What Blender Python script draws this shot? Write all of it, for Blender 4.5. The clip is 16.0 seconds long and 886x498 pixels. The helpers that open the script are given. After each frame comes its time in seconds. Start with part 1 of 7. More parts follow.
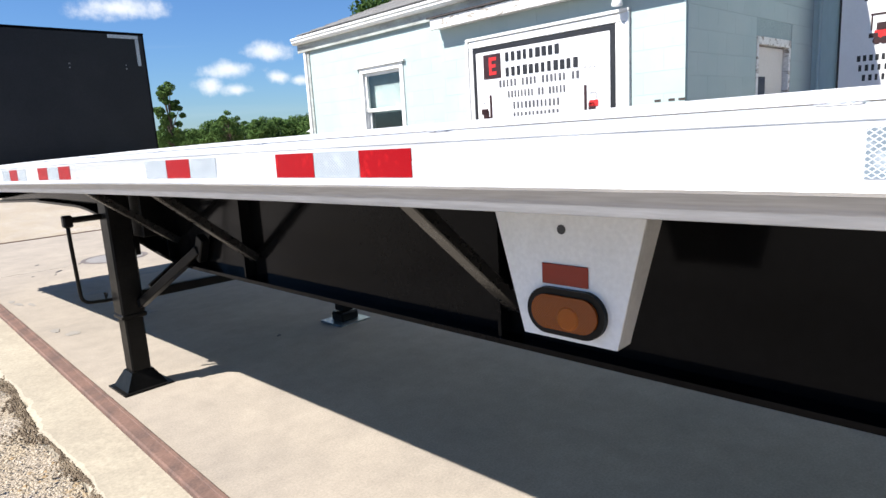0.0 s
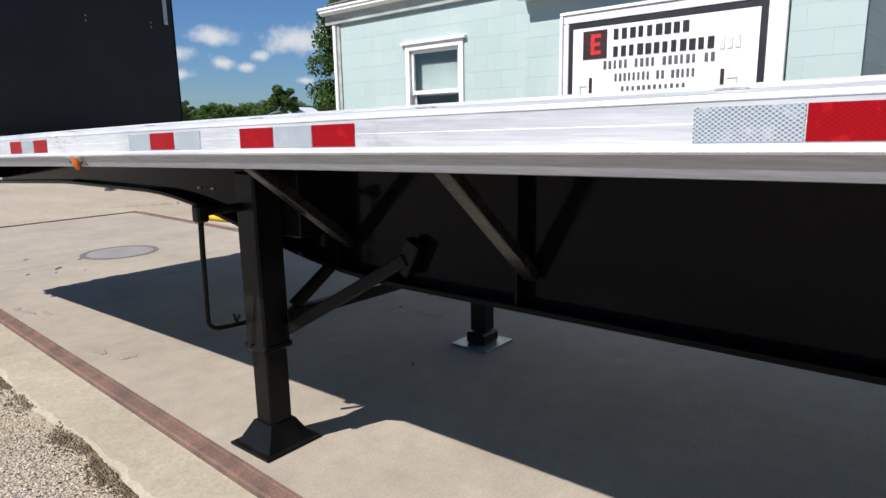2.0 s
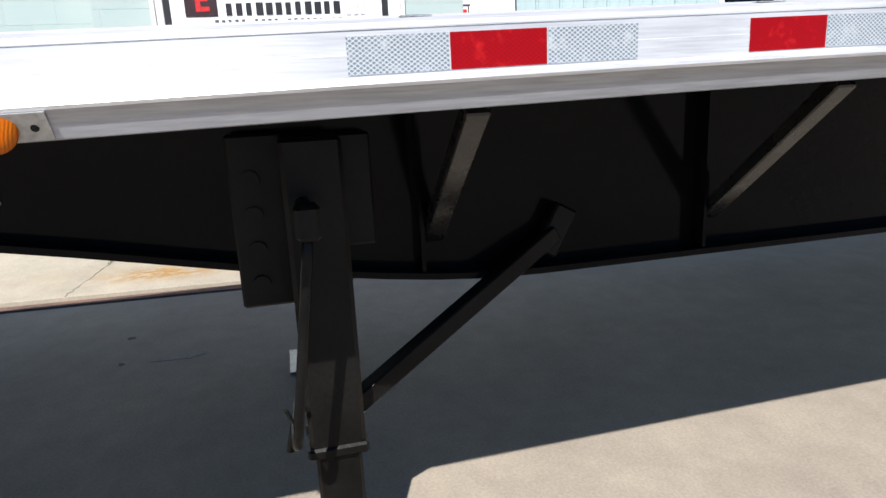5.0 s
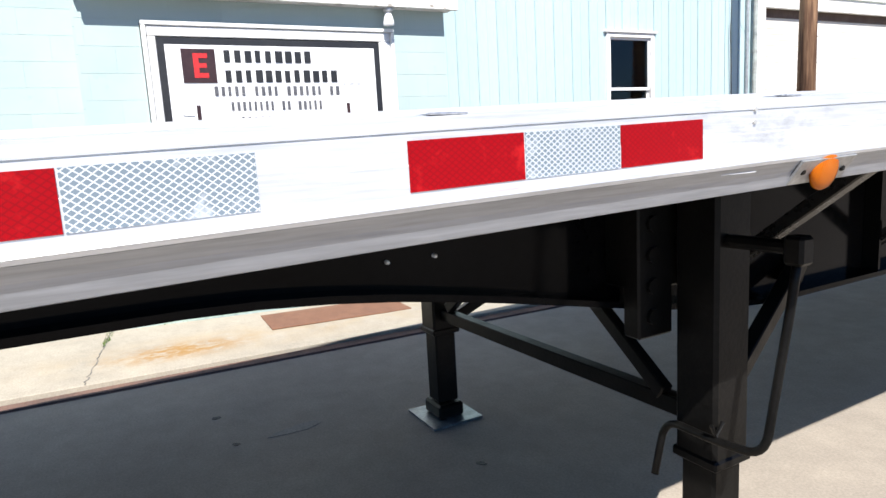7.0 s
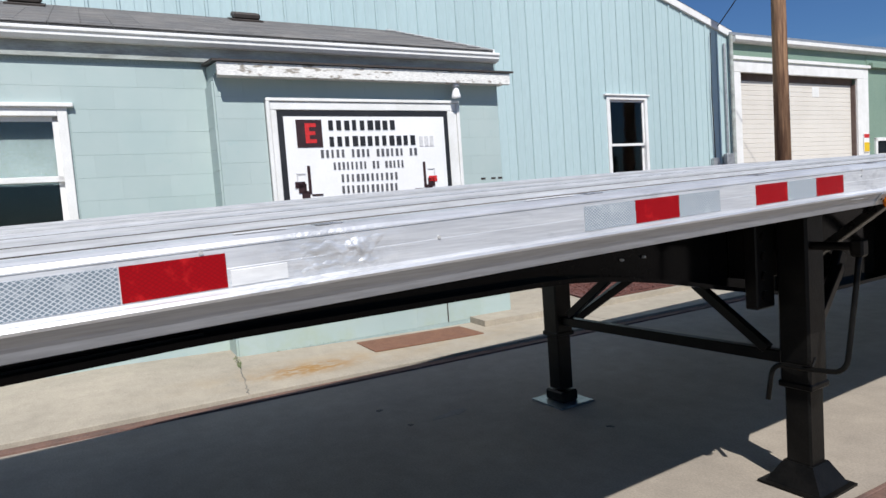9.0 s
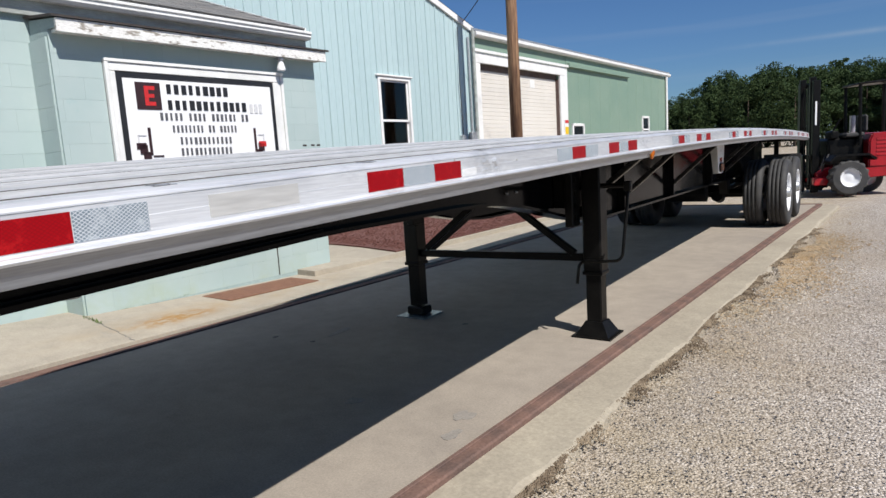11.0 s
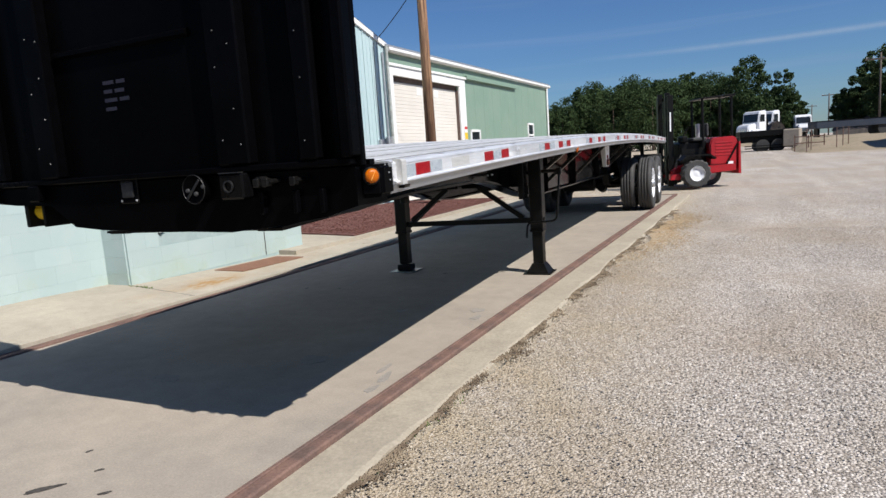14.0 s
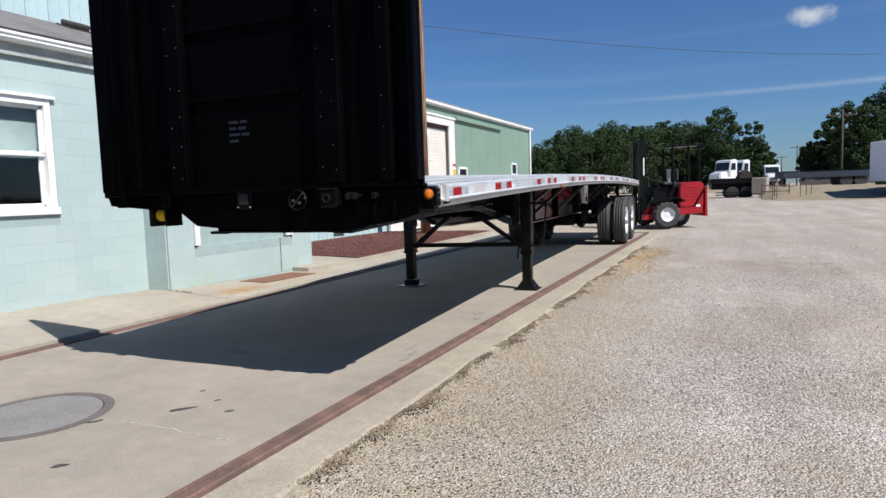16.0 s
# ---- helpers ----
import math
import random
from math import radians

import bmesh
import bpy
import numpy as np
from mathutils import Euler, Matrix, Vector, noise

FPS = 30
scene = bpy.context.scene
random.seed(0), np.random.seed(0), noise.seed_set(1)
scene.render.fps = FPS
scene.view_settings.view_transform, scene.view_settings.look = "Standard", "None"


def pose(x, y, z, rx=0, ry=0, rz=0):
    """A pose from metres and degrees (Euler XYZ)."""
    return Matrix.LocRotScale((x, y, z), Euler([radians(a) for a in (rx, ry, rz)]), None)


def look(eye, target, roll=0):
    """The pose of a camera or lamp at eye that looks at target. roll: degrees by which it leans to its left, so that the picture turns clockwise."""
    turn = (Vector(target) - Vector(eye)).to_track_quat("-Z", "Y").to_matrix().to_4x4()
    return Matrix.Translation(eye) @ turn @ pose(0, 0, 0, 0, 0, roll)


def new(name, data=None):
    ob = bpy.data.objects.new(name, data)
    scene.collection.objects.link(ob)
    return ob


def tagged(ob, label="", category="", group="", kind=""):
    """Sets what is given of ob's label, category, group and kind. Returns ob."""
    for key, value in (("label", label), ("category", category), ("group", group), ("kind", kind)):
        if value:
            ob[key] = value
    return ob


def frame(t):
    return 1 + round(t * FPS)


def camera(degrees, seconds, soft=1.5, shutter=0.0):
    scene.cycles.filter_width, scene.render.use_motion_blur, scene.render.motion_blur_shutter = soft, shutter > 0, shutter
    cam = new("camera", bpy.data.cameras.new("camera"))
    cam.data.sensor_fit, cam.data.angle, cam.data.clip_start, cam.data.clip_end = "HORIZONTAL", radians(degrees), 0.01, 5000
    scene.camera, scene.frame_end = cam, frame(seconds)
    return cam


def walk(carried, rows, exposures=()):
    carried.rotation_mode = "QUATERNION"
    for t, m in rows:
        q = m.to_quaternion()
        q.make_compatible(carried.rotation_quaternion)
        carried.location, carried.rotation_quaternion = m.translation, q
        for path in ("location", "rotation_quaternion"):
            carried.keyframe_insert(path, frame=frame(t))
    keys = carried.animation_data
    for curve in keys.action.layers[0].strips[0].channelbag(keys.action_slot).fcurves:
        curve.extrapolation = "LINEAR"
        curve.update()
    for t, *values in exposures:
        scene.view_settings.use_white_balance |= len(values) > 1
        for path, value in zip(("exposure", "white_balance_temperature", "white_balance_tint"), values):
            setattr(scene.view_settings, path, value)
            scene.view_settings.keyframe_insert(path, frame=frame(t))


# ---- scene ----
cam = camera(70.4, 16.0)
PATH = [
    (0, (-0.785, 0.588, 1.449), (0.622, 1.961, 1.079), -3.4),
    (0.5, (-0.847, 1.048, 1.423), (0.559, 2.436, 1.113), -2.3),
    (1, (-0.941, 1.446, 1.418), (0.544, 2.754, 1.132), -1.7),
    (1.5, (-1.018, 1.842, 1.412), (0.544, 3.038, 1.047), -2.0),
    (2, (-1.013, 2.312, 1.391), (0.505, 3.555, 1.001), -1.1),
    (2.5, (-1.085, 2.719, 1.372), (0.567, 3.773, 0.97), -0.4),
    (3, (-1.117, 3.142, 1.351), (0.623, 4.062, 0.992), 0.0),
    (3.5, (-1.11, 3.562, 1.346), (0.692, 4.326, 0.936), 0.6),
    (3.7, (-1.131, 3.715, 1.319), (0.714, 4.338, 0.864), 0.4),
    (6, (-0.693, 5.272, 1.292), (1.03, 4.372, 0.82), -2.9),
    (6.2, (-0.659, 5.399, 1.322), (1.054, 4.488, 0.838), -1.3),
    (6.5, (-0.622, 5.595, 1.295), (1.034, 4.54, 0.917), -0.2),
    (7, (-0.585, 5.991, 1.334), (1.155, 5.054, 1.029), -3.2),
    (7.5, (-0.512, 6.437, 1.341), (1.411, 5.921, 1.152), -6.9),
    (8, (-0.58, 6.755, 1.349), (1.333, 6.186, 1.211), -5.4),
    (8.2, (-0.648, 6.874, 1.355), (1.215, 6.165, 1.199), -5.4),
    (8.5, (-0.783, 7.028, 1.367), (1.03, 6.189, 1.277), -4.0),
    (9, (-0.996, 7.29, 1.359), (0.713, 6.262, 1.214), -4.1),
    (9.5, (-1.056, 7.627, 1.336), (0.426, 6.294, 1.174), -2.3),
    (9.7, (-1.072, 7.764, 1.344), (0.278, 6.306, 1.114), -2.3),
    (11.8, (-1.155, 9.412, 1.295), (-0.094, 7.734, 1.05), -4.0),
    (12, (-1.177, 9.55, 1.305), (-0.166, 7.837, 1.089), -4.1),
    (12.5, (-1.181, 9.928, 1.285), (-0.349, 8.131, 1.001), -3.4),
    (13, (-1.209, 10.272, 1.281), (-0.28, 8.514, 1.067), -2.4),
    (13.5, (-1.264, 10.621, 1.275), (-0.381, 8.846, 1.009), -1.9),
    (14, (-1.255, 10.986, 1.271), (-0.439, 9.182, 0.986), -3.9),
    (14.5, (-1.356, 11.317, 1.244), (-0.553, 9.503, 0.988), -1.4),
    (15, (-1.422, 11.572, 1.242), (-0.619, 9.758, 0.983), -2.8),
    (15.5, (-1.412, 11.898, 1.208), (-0.711, 10.041, 0.963), -2.9),
    (16, (-1.441, 12.186, 1.22), (-0.689, 10.341, 1.045), -1.8),
]
EXPOSURES = [(t, s, k, 10) for t, s, k in ((0.0, 1.12, 6570), (0.5, 0.80, 6570), (1.0, 0.65, 6540), (1.5, 0.60, 6570), (3.0, 0.50, 6640), (3.7, 0.50, 6640), (5.8, 0.78, 6540), (6.5, 0.78, 6540), (7.0, 0.95, 6490),
                                          (7.5, 0.72, 6440), (8.0, 0.24, 6390), (9.0, 0.17, 6410), (11.8, 0.34, 6590), (12.5, 0.38, 6590), (14.0, 0.42, 6570), (16.0, 0.42, 6390))]
walk(cam, [(t, look(eye, target, roll)) for t, eye, target, roll in PATH], EXPOSURES)

# ---- daylight ----
SUN_FROM = Vector((-0.79, 0.30, 1.0)).normalized()
world = bpy.data.worlds.new("sky")
scene.world = world
world.use_nodes = True
wn, wl = world.node_tree.nodes, world.node_tree.links
sky = wn.new("ShaderNodeTexSky")
sky.sky_type, sky.sun_disc = "NISHITA", False
sky.sun_elevation = math.asin(SUN_FROM.z)
sky.sun_rotation = math.atan2(SUN_FROM.x, SUN_FROM.y)
sky.air_density, sky.dust_density, sky.ozone_density = 1.15, 0.2, 5.0
SKY_STRENGTH, SUN_STRENGTH = 0.050, 5.0


def sky_clouds():
    """Small fair-weather clouds and one thin streak, laid over the sky."""
    tc = wn.new("ShaderNodeTexCoord")

    def calc(kind, a, b=None):
        nd = wn.new("ShaderNodeMath")
        nd.operation = kind
        for k, v in enumerate((a, b)):
            if isinstance(v, (int, float)):
                nd.inputs[k].default_value = v
            elif v is not None:
                wl.new(v, nd.inputs[k])
        return nd.outputs[0]

    no = wn.new("ShaderNodeTexNoise")
    no.inputs["Scale"].default_value, no.inputs["Detail"].default_value = 26.0, 6.0
    no.inputs["Roughness"].default_value = 0.62
    wl.new(tc.outputs["Generated"], no.inputs["Vector"])
    sep = wn.new("ShaderNodeSeparateXYZ")
    wl.new(tc.outputs["Generated"], sep.inputs[0])
    bearing = calc("ARCTAN2", sep.outputs["X"], sep.outputs["Y"])
    height = calc("ARCSINE", sep.outputs["Z"])
    total = None
    for az, el, w, h in ((31.9, 7.4, 1.9, 0.7), (28.5, 6.0, 2.2, 0.6), (28.8, 4.4, 1.3, 0.45), (26.8, 4.8, 1.0, 0.6), (38.2, 7.2, 2.2, 1.0), (32.4, 5.3, 1.0, 0.45),
                         (34.2, 5.0, 0.8, 0.35), (35.4, 5.9, 0.7, 0.4), (41.2, 7.6, 1.9, 1.0), (38.9, 3.9, 0.8, 0.3), (20.7, 10.7, 2.6, 0.7), (33.4, 12.7, 0.8, 0.6), (45.3, 11.9, 1.7, 1.0), (-172.0, 12.6, 1.3, 0.55)):
        u = calc("DIVIDE", calc("SUBTRACT", bearing, radians(az)), radians(w * 1.25))
        v = calc("DIVIDE", calc("SUBTRACT", height, radians(el)), radians(h * 1.3))
        body = calc("SUBTRACT", 1.15, calc("SQRT", calc("ADD", calc("MULTIPLY", u, u), calc("MULTIPLY", v, v))))
        total = body if total is None else calc("MAXIMUM", total, body)
    ragged = calc("ADD", total, calc("MULTIPLY", calc("SUBTRACT", no.outputs["Fac"], 0.5), 2.2))
    puff = wn.new("ShaderNodeMapRange")
    puff.interpolation_type = "SMOOTHSTEP"
    puff.inputs["From Min"].default_value, puff.inputs["From Max"].default_value = -0.05, 1.05
    wl.new(ragged, puff.inputs["Value"])
    mul = wn.new("ShaderNodeMath")
    mul.operation = "MULTIPLY"
    mul.inputs[1].default_value = 0.85
    wl.new(puff.outputs["Result"], mul.inputs[0])
    # thin high streaks in the south
    mp2 = wn.new("ShaderNodeMapping")
    mp2.inputs["Rotation"].default_value = (0.0, 0.12, 0.0)
    mp2.inputs["Scale"].default_value = (1.2, 1.2, 34.0)
    no2 = wn.new("ShaderNodeTexNoise")
    no2.inputs["Scale"].default_value, no2.inputs["Detail"].default_value = 1.0, 4.0
    ra2 = wn.new("ShaderNodeValToRGB")
    ra2.color_ramp.elements[0].position, ra2.color_ramp.elements[1].position = 0.56, 0.80
    wl.new(tc.outputs["Generated"], mp2.inputs["Vector"])
    wl.new(mp2.outputs["Vector"], no2.inputs["Vector"])
    wl.new(no2.outputs["Fac"], ra2.inputs["Fac"])
    half = wn.new("ShaderNodeMath")
    half.operation = "MULTIPLY"
    half.inputs[1].default_value = 0.08
    wl.new(ra2.outputs["Color"], half.inputs[0])
    # one old vapour trail rising to the west
    west = calc("SUBTRACT", calc("MODULO", calc("ADD", bearing, 2 * math.pi), 2 * math.pi), radians(170.79))
    off = calc("DIVIDE", calc("SUBTRACT", height, calc("ADD", calc("MULTIPLY", west, -0.0025), radians(7.47))), radians(0.19))
    trail = calc("MULTIPLY", calc("EXPONENT", calc("MULTIPLY", calc("MULTIPLY", off, off), -1.0)), calc("MULTIPLY", no.outputs["Fac"], 0.36))
    ends = calc("MULTIPLY", calc("MINIMUM", calc("MAXIMUM", calc("DIVIDE", calc("ADD", west, radians(3.0)), radians(16.0)), 0.0), 1.0), calc("MINIMUM", calc("MAXIMUM", calc("DIVIDE", calc("SUBTRACT", radians(40.0), west), radians(12.0)), 0.0), 1.0))
    mx = wn.new("ShaderNodeMath")
    mx.operation = "MAXIMUM"
    wl.new(mul.outputs[0], mx.inputs[0])
    wl.new(calc("MAXIMUM", half.outputs[0], calc("MULTIPLY", trail, ends)), mx.inputs[1])
    mix = wn.new("ShaderNodeMixRGB")
    mix.inputs["Color2"].default_value = (10.5, 10.8, 11.2, 1)
    wl.new(mx.outputs[0], mix.inputs["Fac"])
    deep = wn.new("ShaderNodeMixRGB")
    deep.blend_type = "MULTIPLY"
    deep.inputs["Fac"].default_value, deep.inputs["Color2"].default_value = 1.0, (0.66, 0.92, 1.28, 1)
    wl.new(sky.outputs["Color"], deep.inputs["Color1"])
    wl.new(deep.outputs["Color"], mix.inputs["Color1"])
    return mix.outputs["Color"]


bg = wn["Background"]
bg.inputs["Strength"].default_value = SKY_STRENGTH
wl.new(sky_clouds(), bg.inputs["Color"])
sun = new("sun", bpy.data.lights.new("sun", "SUN"))
sun.data.energy, sun.data.angle, sun.data.color = SUN_STRENGTH, radians(0.53), (1.0, 0.966, 0.92)
sun.matrix_world = look(SUN_FROM * 60, (0, 0, 0))


# ---- materials ----
def nodes_of(name):
    m = bpy.data.materials.new(name)
    m.use_nodes = True
    nt = m.node_tree
    return m, nt.nodes, nt.links, nt.nodes["Principled BSDF"]


def noise_at(n, l, vec, scale, detail=4.0, rough=0.55):
    t = n.new("ShaderNodeTexNoise")
    t.inputs["Scale"].default_value, t.inputs["Detail"].default_value = scale, detail
    t.inputs["Roughness"].default_value = rough
    l.new(vec, t.inputs["Vector"])
    return t.outputs["Fac"]


def ramp(n, l, fac, p0, p1, c0=(0, 0, 0, 1), c1=(1, 1, 1, 1)):
    r = n.new("ShaderNodeValToRGB")
    e = r.color_ramp.elements
    e[0].position, e[1].position, e[0].color, e[1].color = p0, p1, c0, c1
    l.new(fac, r.inputs["Fac"])
    return r.outputs["Color"]


def blend(n, l, fac, a, b, kind="MIX"):
    m = n.new("ShaderNodeMixRGB")
    m.blend_type = kind
    for sock, v in (("Fac", fac), ("Color1", a), ("Color2", b)):
        if isinstance(v, (int, float)):
            m.inputs[sock].default_value = v
        elif isinstance(v, tuple):
            m.inputs[sock].default_value = (*v[:3], 1)
        else:
            l.new(v, m.inputs[sock])
    return m.outputs["Color"]


def mapped(n, l, scale=(1, 1, 1)):
    tc = n.new("ShaderNodeTexCoord")
    mp = n.new("ShaderNodeMapping")
    mp.inputs["Scale"].default_value = scale
    geo = n.new("ShaderNodeNewGeometry")
    l.new(geo.outputs["Position"], mp.inputs["Vector"])
    return mp.outputs["Vector"]


def bump(n, l, height, strength, distance):
    b = n.new("ShaderNodeBump")
    b.inputs["Strength"].default_value, b.inputs["Distance"].default_value = strength, distance
    l.new(height, b.inputs["Height"])
    return b.outputs["Normal"]


def surf(name, color, color2=None, rough=0.6, metal=0.0, scale=3.0, fine=60.0, stretch=(1, 1, 1), relief=0.3, depth=0.002,
         spread=(0.4, 0.65), vary=0.0, grain=0.25, rough_vary=0.12, spec=0.5):
    """A weathered surface: two tones at a large scale, grain and relief at a fine one, gloss that wanders."""
    m, n, l, p = nodes_of(name)
    color2 = color2 or tuple(c * 0.8 for c in color)
    vec = mapped(n, l, stretch)
    big = ramp(n, l, noise_at(n, l, vec, scale, 5.0), *spread)
    col = blend(n, l, big, color, color2)
    small = noise_at(n, l, vec, fine, 3.0)
    dark = ramp(n, l, small, 0.3, 0.7, (1 - grain, 1 - grain, 1 - grain, 1), (1 + grain * 0.3, 1 + grain * 0.3, 1 + grain * 0.3, 1))
    col = blend(n, l, 1.0, col, dark, "MULTIPLY")
    if vary:
        info = n.new("ShaderNodeObjectInfo")
        tone = ramp(n, l, info.outputs["Random"], 0.0, 1.0, (1 - vary, 1 - vary, 1 - vary, 1), (1 + vary * 0.4, 1 + vary * 0.4, 1 + vary * 0.4, 1))
        col = blend(n, l, 1.0, col, tone, "MULTIPLY")
    l.new(col, p.inputs["Base Color"])
    rr = n.new("ShaderNodeMapRange")
    rr.inputs["To Min"].default_value, rr.inputs["To Max"].default_value = max(0.02, rough - rough_vary), min(1, rough + rough_vary)
    l.new(noise_at(n, l, vec, scale * 2.3, 4.0), rr.inputs["Value"])
    l.new(rr.outputs["Result"], p.inputs["Roughness"])
    p.inputs["Metallic"].default_value = metal
    p.inputs["Specular IOR Level"].default_value = spec
    if relief:
        l.new(bump(n, l, small, relief, depth), p.inputs["Normal"])
    return m


def concrete(name, light, dark, stain=(0.25, 0.2, 0.15), stain_at=(0.66, 0.8), fine=90.0, scale=0.9):
    m, n, l, p = nodes_of(name)
    vec = mapped(n, l)
    col = blend(n, l, ramp(n, l, noise_at(n, l, vec, scale, 6.0, 0.65), 0.35, 0.68), light, dark)
    col = blend(n, l, ramp(n, l, noise_at(n, l, vec, 2.7, 5.0, 0.7), *stain_at), col, stain)
    col = blend(n, l, ramp(n, l, noise_at(n, l, vec, 17.0, 4.0, 0.7), 0.62, 0.72, (0, 0, 0, 1), (0.3, 0.3, 0.3, 1)), col, dark)
    g = noise_at(n, l, vec, fine, 4.0, 0.7)
    col = blend(n, l, 1.0, col, ramp(n, l, g, 0.3, 0.7, (0.78, 0.78, 0.78, 1), (1.08, 1.08, 1.08, 1)), "MULTIPLY")
    l.new(col, p.inputs["Base Color"])
    p.inputs["Roughness"].default_value = 0.9
    p.inputs["Specular IOR Level"].default_value = 0.2
    col = blend(n, l, 1.0, col, ramp(n, l, noise_at(n, l, vec, 6.5, 5.0, 0.7), 0.30, 0.66, (0.88, 0.88, 0.885, 1), (1.05, 1.05, 1.045, 1)), "MULTIPLY")
    l.new(col, p.inputs["Base Color"])
    l.new(bump(n, l, g, 0.14, 0.0015), p.inputs["Normal"])
    return m


def gravel_mat(name, stones=False):
    """Crushed limestone: pale stones of many tones, brown fines between."""
    m, n, l, p = nodes_of(name)
    vec = mapped(n, l)
    vo = n.new("ShaderNodeTexVoronoi")
    vo.inputs["Scale"].default_value = 78.0
    l.new(vec, vo.inputs["Vector"])
    if stones:
        geo = n.new("ShaderNodeNewGeometry")
        tone = geo.outputs["Random Per Island"]
    else:
        sep = n.new("ShaderNodeSeparateColor")
        l.new(vo.outputs["Color"], sep.inputs[0])
        tone = sep.outputs[0]
    r = n.new("ShaderNodeValToRGB")
    e = r.color_ramp.elements
    e[0].position, e[0].color = 0.0, (0.19, 0.168, 0.145, 1)
    e[1].position, e[1].color = 1.0, (0.66, 0.62, 0.575, 1)
    x = e.new(0.35)
    x.color = (0.385, 0.345, 0.305, 1)
    x = e.new(0.7)
    x.color = (0.49, 0.450, 0.405, 1)
    l.new(tone, r.inputs["Fac"])
    col = r.outputs["Color"]
    # wheel tracks: long pale and dusky bands running with the scale
    lane = noise_at(n, l, mapped(n, l, (1, 0.10, 1)), 1.3, 4.0, 0.6)
    col = blend(n, l, 1.0, col, ramp(n, l, lane, 0.34, 0.66, (0.86, 0.86, 0.87, 1), (1.12, 1.12, 1.13, 1)), "MULTIPLY")
    # clay fines worked in along the kerb
    sx = n.new("ShaderNodeSeparateXYZ")
    l.new(vec, sx.inputs[0])
    side = n.new("ShaderNodeMapRange")
    side.inputs["From Min"].default_value, side.inputs["From Max"].default_value = -1.25, -0.25
    l.new(sx.outputs["X"], side.inputs["Value"])
    clay = blend(n, l, 1.0, side.outputs["Result"], ramp(n, l, noise_at(n, l, vec, 2.1, 6.0, 0.65), 0.30, 0.62, (0.15, 0.15, 0.15, 1), (0.85, 0.85, 0.85, 1)), "MULTIPLY")
    col = blend(n, l, clay, col, (0.42, 0.355, 0.255))
    patch = ramp(n, l, noise_at(n, l, vec, 0.42, 6.0, 0.62), 0.44, 0.66, (0, 0, 0, 1), (0.62, 0.62, 0.62, 1))
    col = blend(n, l, patch, col, (0.335, 0.272, 0.195))
    if not stones:
        gaps = ramp(n, l, vo.outputs["Distance"], 0.28, 0.62, (1.16, 1.15, 1.13, 1), (0.72, 0.69, 0.65, 1))
        col = blend(n, l, 1.0, col, gaps, "MULTIPLY")
        l.new(bump(n, l, vo.outputs["Distance"], 1.0, -0.010), p.inputs["Normal"])
    l.new(col, p.inputs["Base Color"])
    p.inputs["Roughness"].default_value = 0.9
    return m


def tape_mat(name, base, cell, line):
    """Conspicuity film with its moulded honeycomb grid."""
    m, n, l, p = nodes_of(name)
    geo = n.new("ShaderNodeNewGeometry")
    sep = n.new("ShaderNodeSeparateXYZ")
    l.new(geo.outputs["Position"], sep.inputs[0])
    waves = []
    for sign in (1.0, -1.0):
        a = n.new("ShaderNodeMath")
        a.operation = "MULTIPLY_ADD"
        l.new(sep.outputs["Z"], a.inputs[0])
        a.inputs[1].default_value = sign * 1.35
        l.new(sep.outputs["Y"], a.inputs[2])
        b = n.new("ShaderNodeMath")
        b.operation = "PINGPONG"
        b.inputs[1].default_value = 0.0046
        l.new(a.outputs[0], b.inputs[0])
        c = n.new("ShaderNodeMath")
        c.operation = "LESS_THAN"
        c.inputs[1].default_value = 0.0010
        l.new(b.outputs[0], c.inputs[0])
        waves.append(c.outputs[0])
    mx = n.new("ShaderNodeMath")
    mx.operation = "MAXIMUM"
    l.new(waves[0], mx.inputs[0])
    l.new(waves[1], mx.inputs[1])
    vec = mapped(n, l)
    worn = ramp(n, l, noise_at(n, l, vec, 26.0, 4.0, 0.7), 0.55, 0.7)
    col = blend(n, l, mx.outputs[0], cell, line)
    col = blend(n, l, worn, col, base)
    l.new(col, p.inputs["Base Color"])
    p.inputs["Roughness"].default_value = 0.34
    p.inputs["Specular IOR Level"].default_value = 0.12
    l.new(bump(n, l, mx.outputs[0], 0.25, 0.0008), p.inputs["Normal"])
    return m


